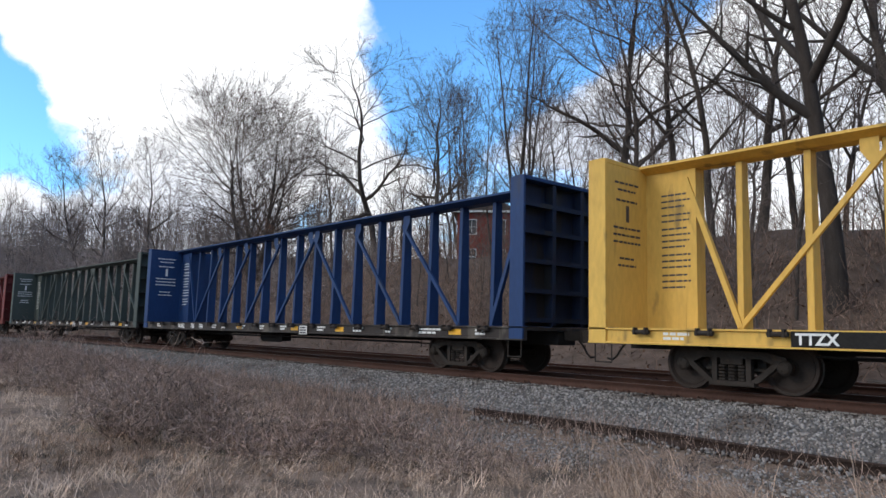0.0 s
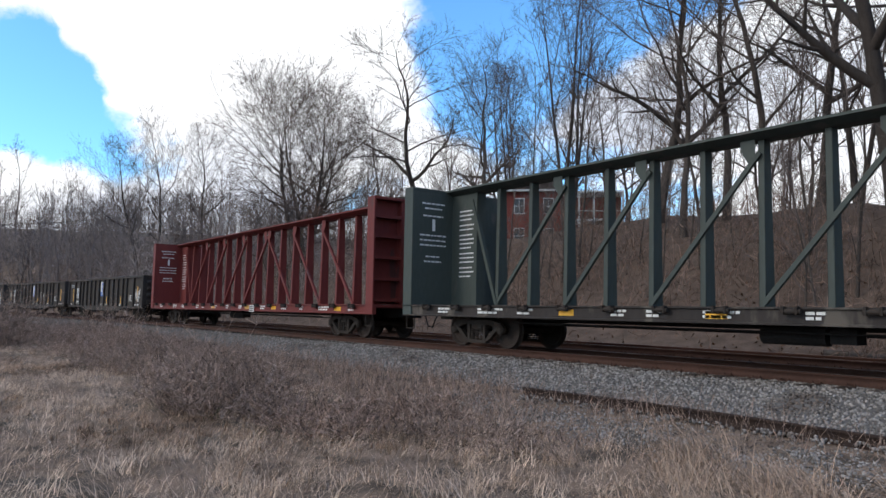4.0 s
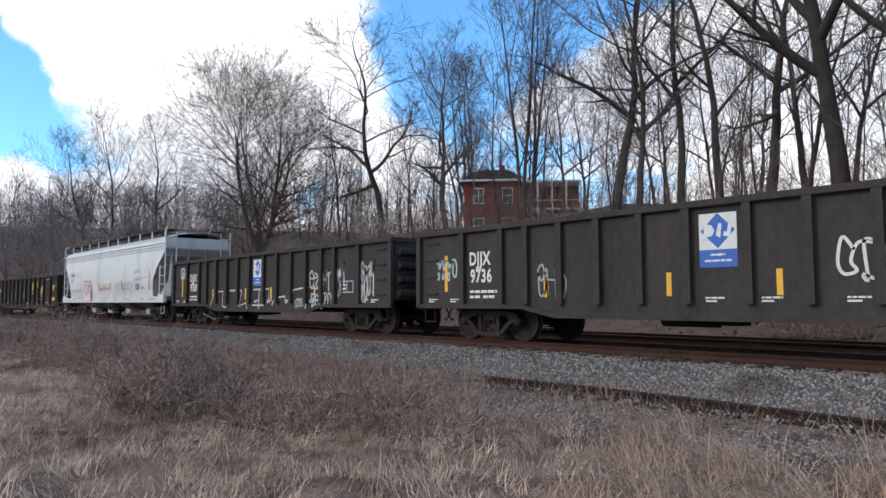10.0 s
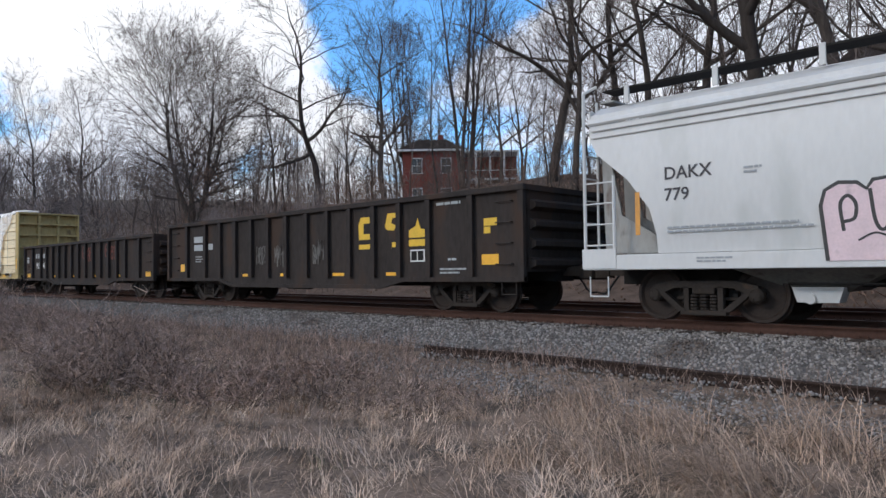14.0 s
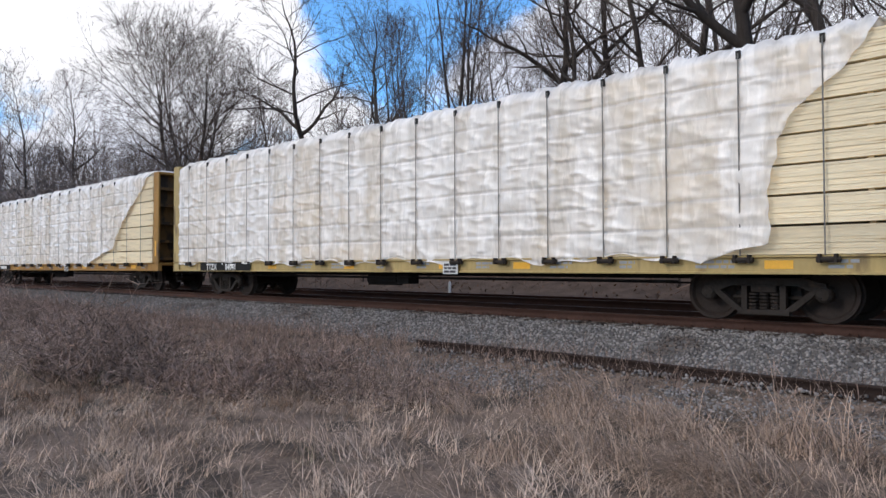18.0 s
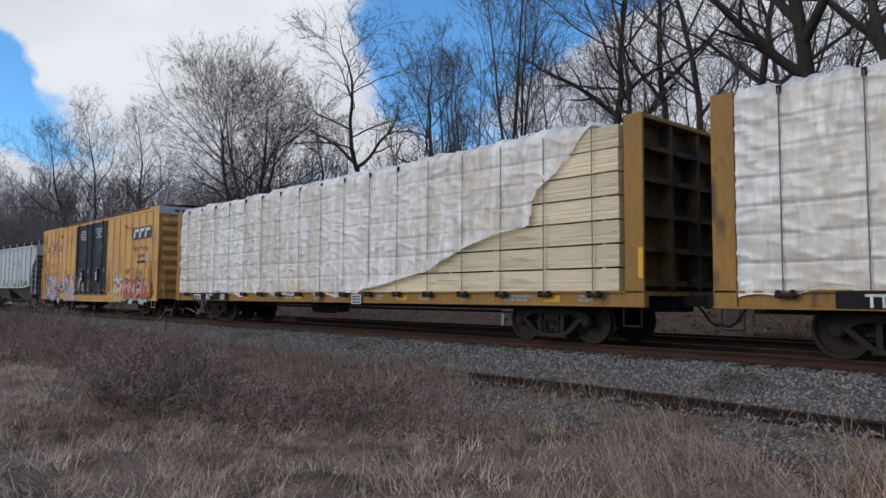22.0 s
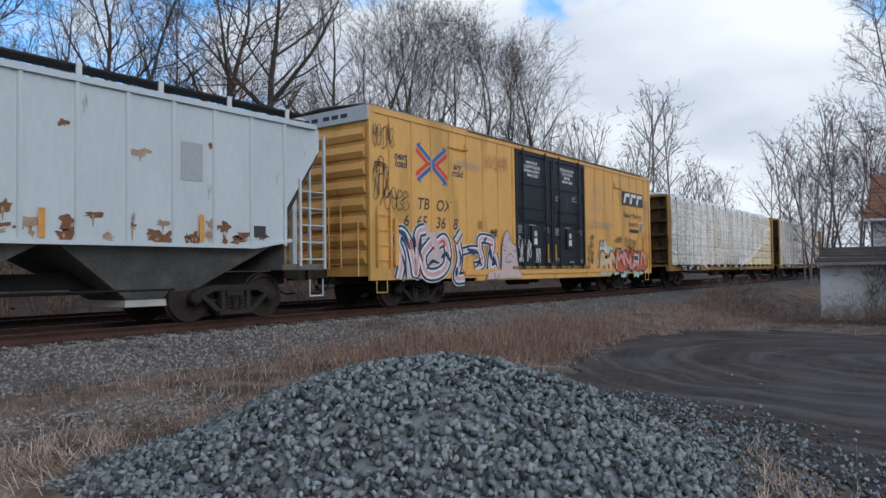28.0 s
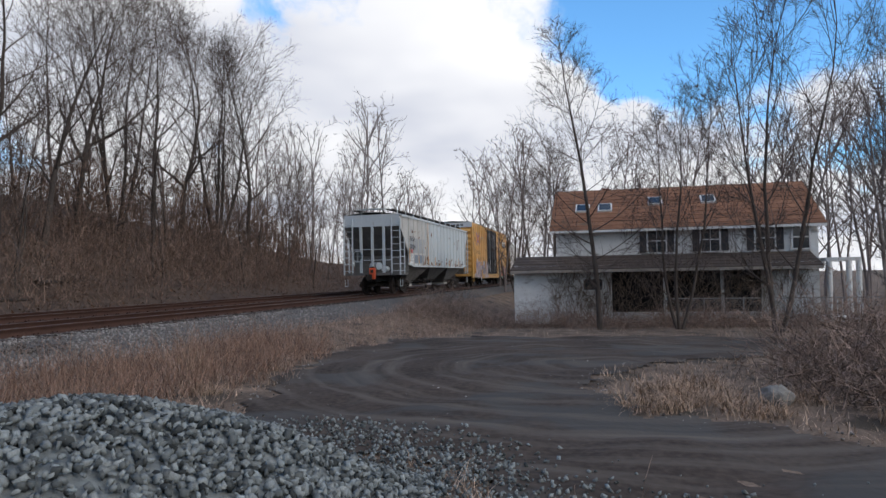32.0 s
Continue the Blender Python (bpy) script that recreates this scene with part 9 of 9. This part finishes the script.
    for x, y in ((37.1, -9.9), (37.1, -9.5), (37.1, -8.7)):
        bm = B()
        rod(bm, (x, y, zb + 0.4), (x, y, 1.25), 0.12, 10)
        part("column", bm, M_TRIM, H)
    bm = B()
    box(bm, 37.0, 40.2, -10.0, -8.55, zb, zb + 0.4)
    part("entry_floor", bm, M_TRIM, H)
    for k in range(6):
        bm = B()
        box(bm, 37.08, 37.12, -9.85 + k * 0.21, -9.81 + k * 0.21, zb + 0.4, zb + 1.25)
        part("baluster", bm, M_TRIM, H)
    # bare vines over the lean-to
    q = np.random.RandomState(77)
    xy = np.stack([np.full(1300, 35.9) + q.uniform(-0.12, 0.05, 1300), q.uniform(-7.8, 3.6, 1300)], 1)
    z = np.where(q.rand(1300) < 0.45, zb, q.uniform(-1.2, 0.9, 1300))
    seg = stems(xy, q, 1.6, 0.012, 0.35, 5, 3, 0.05, z, 0.28)
    seg[:, 0] = np.minimum(seg[:, 0], 35.95)
    seg[:, 3] = np.minimum(seg[:, 3], 35.95)
    tagged(part("vines", raw("vines", *tubes(seg, 3), M_VINE), None, H), kind="stuff")
    return H


white_house()

# chain-link fence before the lean-to
F = thing("fence", "low rusty chain-link fence with steel posts", "fence")
F.location = (34.2, 0, 0)
M_FENCE = mat("galvanised_wire", (0.28, 0.27, 0.26), 0.6, metal=0.5, var=0.2, scale=3)
for k in range(7):
    y = -11.0 + k * 1.6
    bm = B()
    rod(bm, (0, y, -1.6), (0, y, -0.25), 0.03, 6)
    part("post", bm, M_FENCE, F)
bm = B()
rod(bm, (0, -11.0, -0.28), (0, -1.4, -0.28), 0.022, 5)
part("top_rail", bm, M_FENCE, F)
bm = B()
for k in range(60):
    y = -11.0 + k * 0.16
    for d in (1, -1):
        ya, yb = (y, y + 1.25) if d > 0 else (y + 1.25, y)
        if max(ya, yb) <= -1.35:
            rod(bm, (0, ya, -1.55), (0, yb, -0.3), 0.005, 3)
tagged(part("mesh_wire", bm, M_FENCE, F), kind="stuff")


def upland_house(name, label, x, y, turn, w, d, h, wall_m, roof_m, z=None, hip=1.4, porch=True, cols=3, storeys=2, wing=0.0):
    """A house on the hill; its front faces local -y."""
    H = thing(name, label, "house", "hill houses")
    H.matrix_basis = pose(x, y, (float(gz(x, y)) if z is None else z) - 0.3, 0, 0, turn)
    bm = B()
    box(bm, -w / 2, w / 2, 0, d, 0, h)
    part("wall", bm, wall_m, H)
    o = 0.45
    rows = [[(-w / 2 - o, -o, h), (w / 2 + o, -o, h), (w / 2 + o, d + o, h), (-w / 2 - o, d + o, h)], [(-w / 2 - o, -o, h + 0.22), (w / 2 + o, -o, h + 0.22), (w / 2 + o, d + o, h + 0.22), (-w / 2 - o, d + o, h + 0.22)],
            [(-w / 4, d * 0.3, h + 0.22 + hip), (w / 4, d * 0.3, h + 0.22 + hip), (w / 4, d * 0.7, h + 0.22 + hip), (-w / 4, d * 0.7, h + 0.22 + hip)]]
    bm = loft(rows, True)
    bm.faces.new([v for v in bm.verts if abs(v.co.z - h - 0.22 - hip) < 1e-3])
    bmesh.ops.convex_hull(bm, input=bm.verts[:])
    roof = part("roof", bm, roof_m, H)
    bm = B()
    box(bm, -w / 2 - o - 0.02, w / 2 + o + 0.02, -o - 0.03, -o, h, h + 0.2)
    part("cornice", bm, M_TRIM, roof)
    bm = B()
    box(bm, w * 0.1, w * 0.1 + 0.6, d * 0.5, d * 0.5 + 0.6, h, h + hip + 1.0)
    part("chimney", bm, M_BRICK, roof)
    for s in range(storeys):
        for k in range(cols):
            xx = -w / 2 + (k + 0.5) * w / cols
            window(H, Matrix.Translation((xx, -0.03, h * (s + 0.28) / storeys)) @ Matrix.Rotation(radians(90), 4, "Z"), 0.95, 1.5, M_TRIM)
    if porch:
        pw = wing or w
        px0 = w / 2 if wing else -w / 2
        bm = B()
        for z in (0.0, h * 0.5, h - 0.25):
            box(bm, px0, px0 + pw, -0.9, 2.6, z, z + 0.18)
        part("porch_floor", bm, M_TRIM, H)
        bm = B()
        box(bm, px0, px0 + pw, 2.4, 2.6, 0.18, h - 0.25)
        part("porch_wall", bm, wall_m, H)
        for k in range(5):
            bm = B()
            xx = px0 + 0.12 + k * (pw - 0.24) / 4
            box(bm, xx - 0.09, xx + 0.09, -0.85, -0.67, 0.18, h - 0.25)
            part("porch_post", bm, M_TRIM, H)
        for z in (0.9, h * 0.5 + 0.95):
            bm = B()
            box(bm, px0, px0 + pw, -0.84, -0.78, z, z + 0.07)
            part("porch_rail", bm, M_TRIM, H)
    return H


hx, hy = polar(45.6, 74)
upland_house("house", "red brick house with white windows and dark hipped roof", hx, hy, 44, 6.0, 7, 6.2, M_BRICK, M_DARKROOF, z=7.4, wing=6.0, cols=2)
hx, hy = polar(13.0, 50)
M_SLATE = mat("dark_clapboard", (0.10, 0.072, 0.06), 0.85, var=0.25, scale=2, bump=0.3, stretch=(1, 1, 8))
upland_house("house", "dark clapboard house with porches high on the bank", hx, hy, 12, 6.5, 8, 7.0, M_SLATE, M_DARKROOF, z=5.2, hip=2.8, wing=0.0)
hx, hy = polar(-38.0, 58)
upland_house("house", "pale house half hidden by bank trees", hx, hy, -40, 9.0, 8, 4.0, M_STUCCO, M_DARKROOF, z=8.3, porch=False)

# white marker post beyond the tracks
bm = B()
prism(bm, [(-0.05, 0), (0.05, 0), (0.05, 1.0), (0, 1.06), (-0.05, 1.0)], -0.025, 0.025)
tagged(new("marker_post", mesh_of("marker_post", bm, M_TRIM)), "short white marker post beside the far track", "post").matrix_basis = pose(-19.6, 20.5, -0.75)

# two sagging wires on far poles
for k, (az, r) in enumerate(((86, 150), (72, 175))):
    x, y = polar(az, r)
    P = thing("utility_pole", "distant weathered wooden utility pole with crossarm", "utility pole", "utility poles", pose(x, y, float(gz(x, y))))
    bm = B()
    rod(bm, (0, 0, -0.5), (0, 0, 9), 0.15, 8, 0.1)
    part("pole", bm, M_BARK, P)
    bm = B()
    box(bm, -1.1, 1.1, -0.06, 0.06, 8.3, 8.45)
    part("crossarm", bm, M_BARK, P)
(ax, ay), (bx_, by_) = polar(86, 150), polar(72, 175)
for d in (-0.9, 0.9):
    segs, last = [], None
    za, zb_ = float(gz(ax, ay)) + 8.45, float(gz(bx_, by_)) + 8.45
    for k in range(13):
        t = k / 12
        p = (ax + (bx_ - ax) * t + d, ay + (by_ - ay) * t, za + (zb_ - za) * t - 3.2 * t * (1 - t))
        if last:
            segs.append((*last, *p, 0.035, 0.035))
        last = p
    tagged(new("cable", raw("cable", *tubes(segs, 4), M_BLACK)), "sagging dark overhead cable between poles", "cable", "overhead cables")

# ---- oak that keeps its brown leaves ----
M_OAKLEAF = mat("dead_oak_leaf", (0.22, 0.105, 0.055), 0.85, var=0.3, scale=1, bump=0.0, island=0.4)


def leaves_for(kind, n, seed):
    q = np.random.RandomState(seed)
    co = np.zeros(len(kind[1].vertices) * 3, dtype=np.float32)
    kind[1].vertices.foreach_get("co", co)
    co = co.reshape(-1, 3)
    p = co[q.randint(0, len(co), n)] + q.normal(0, 0.08, (n, 3))
    m = turns(q, n) * q.uniform(0.05, 0.10, n)[:, None, None]
    quad = np.array([(-1, 0, 0), (0, -0.6, 0.15), (1, 0, 0), (0, 0.6, 0.15)])
    v = np.einsum("nij,kj->nki", m, quad) + p[:, None]
    return raw("leaves", v.reshape(-1, 3), np.arange(n * 4).reshape(-1, 4), M_OAKLEAF)


OAK = leaves_for(KIND_TALL[3], 3500, 5)
for az, r, s in ((-2.0, 40, 0.72), (-8.5, 38, 0.7), (-36.5, 40, 0.75), (63.8, 70, 0.35), (33.0, 58, 0.6)):
    t = plant(KIND_TALL[3], *polar(az, r), az * 31 % 360, s, "oak with brown dead leaves still on its twigs", "bank oaks")
    tagged(part("leaves", OAK, None, t), kind="stuff")

# ---- ties: one by one where the line passes near, joined farther off ----
for t in (track_near, track_far):
    tail = []
    for k in range(-130, 150):
        x = k * 0.52
        if -90 <= k <= 60:
            s = part("tie", TIE, None, t)
            s.matrix_basis = pose(x, float(bend(x)), 0.004 * math.sin(k * 1.7), 0, 0, 0.8 * math.sin(k * 2.3))
            if -25 <= k <= 60:
                tagged(part("tie_plate", PLATE, None, s), kind="stuff")
        else:
            tail.append(x)
    bm = B()
    for x in tail:
        y = float(bend(x))
        box(bm, x - 0.115, x + 0.115, y - 1.3, y + 1.3, -0.34, -0.165)
    tagged(part("far_ties", bm, M_TIE, t), kind="stuff")

# ---- what moves ----
def on_line(x):
    return Vector((x, YC + float(bend(x)), 0))


def car_pose(x, half=7.0):
    a, b = on_line(x - half), on_line(x + half)
    turn = math.degrees(math.atan2(b.y - a.y, b.x - a.x))
    c = (a + b) / 2
    return pose(c.x, c.y, 0, 0, 0, turn)


def motions():
    for car, middle in CARS:
        walk(car, [(t, car_pose(middle + SPEED * (t - 26.0))) for t in range(33)])
    # wheels roll: one turning for the leading axles of all trucks, one for the trailing
    turn = SPEED / 0.457
    count = math.ceil(32.0 * turn / 1.45)
    for dx, sets in WHEELSETS.items():
        times = [round(32.0 * k / count * FPS) / FPS for k in range(count + 1)]
        first, rest = sets[0], sets[1:]
        walk(first, [(t, Matrix.Translation((dx, 0, 0.457)) @ Matrix.Rotation(turn * t, 4, "Y")) for t in times])
        for w in rest:
            w.rotation_mode = "QUATERNION"
            keys = w.animation_data_create()
            keys.action = first.animation_data.action
            keys.action_slot = first.animation_data.action_slot


motions()
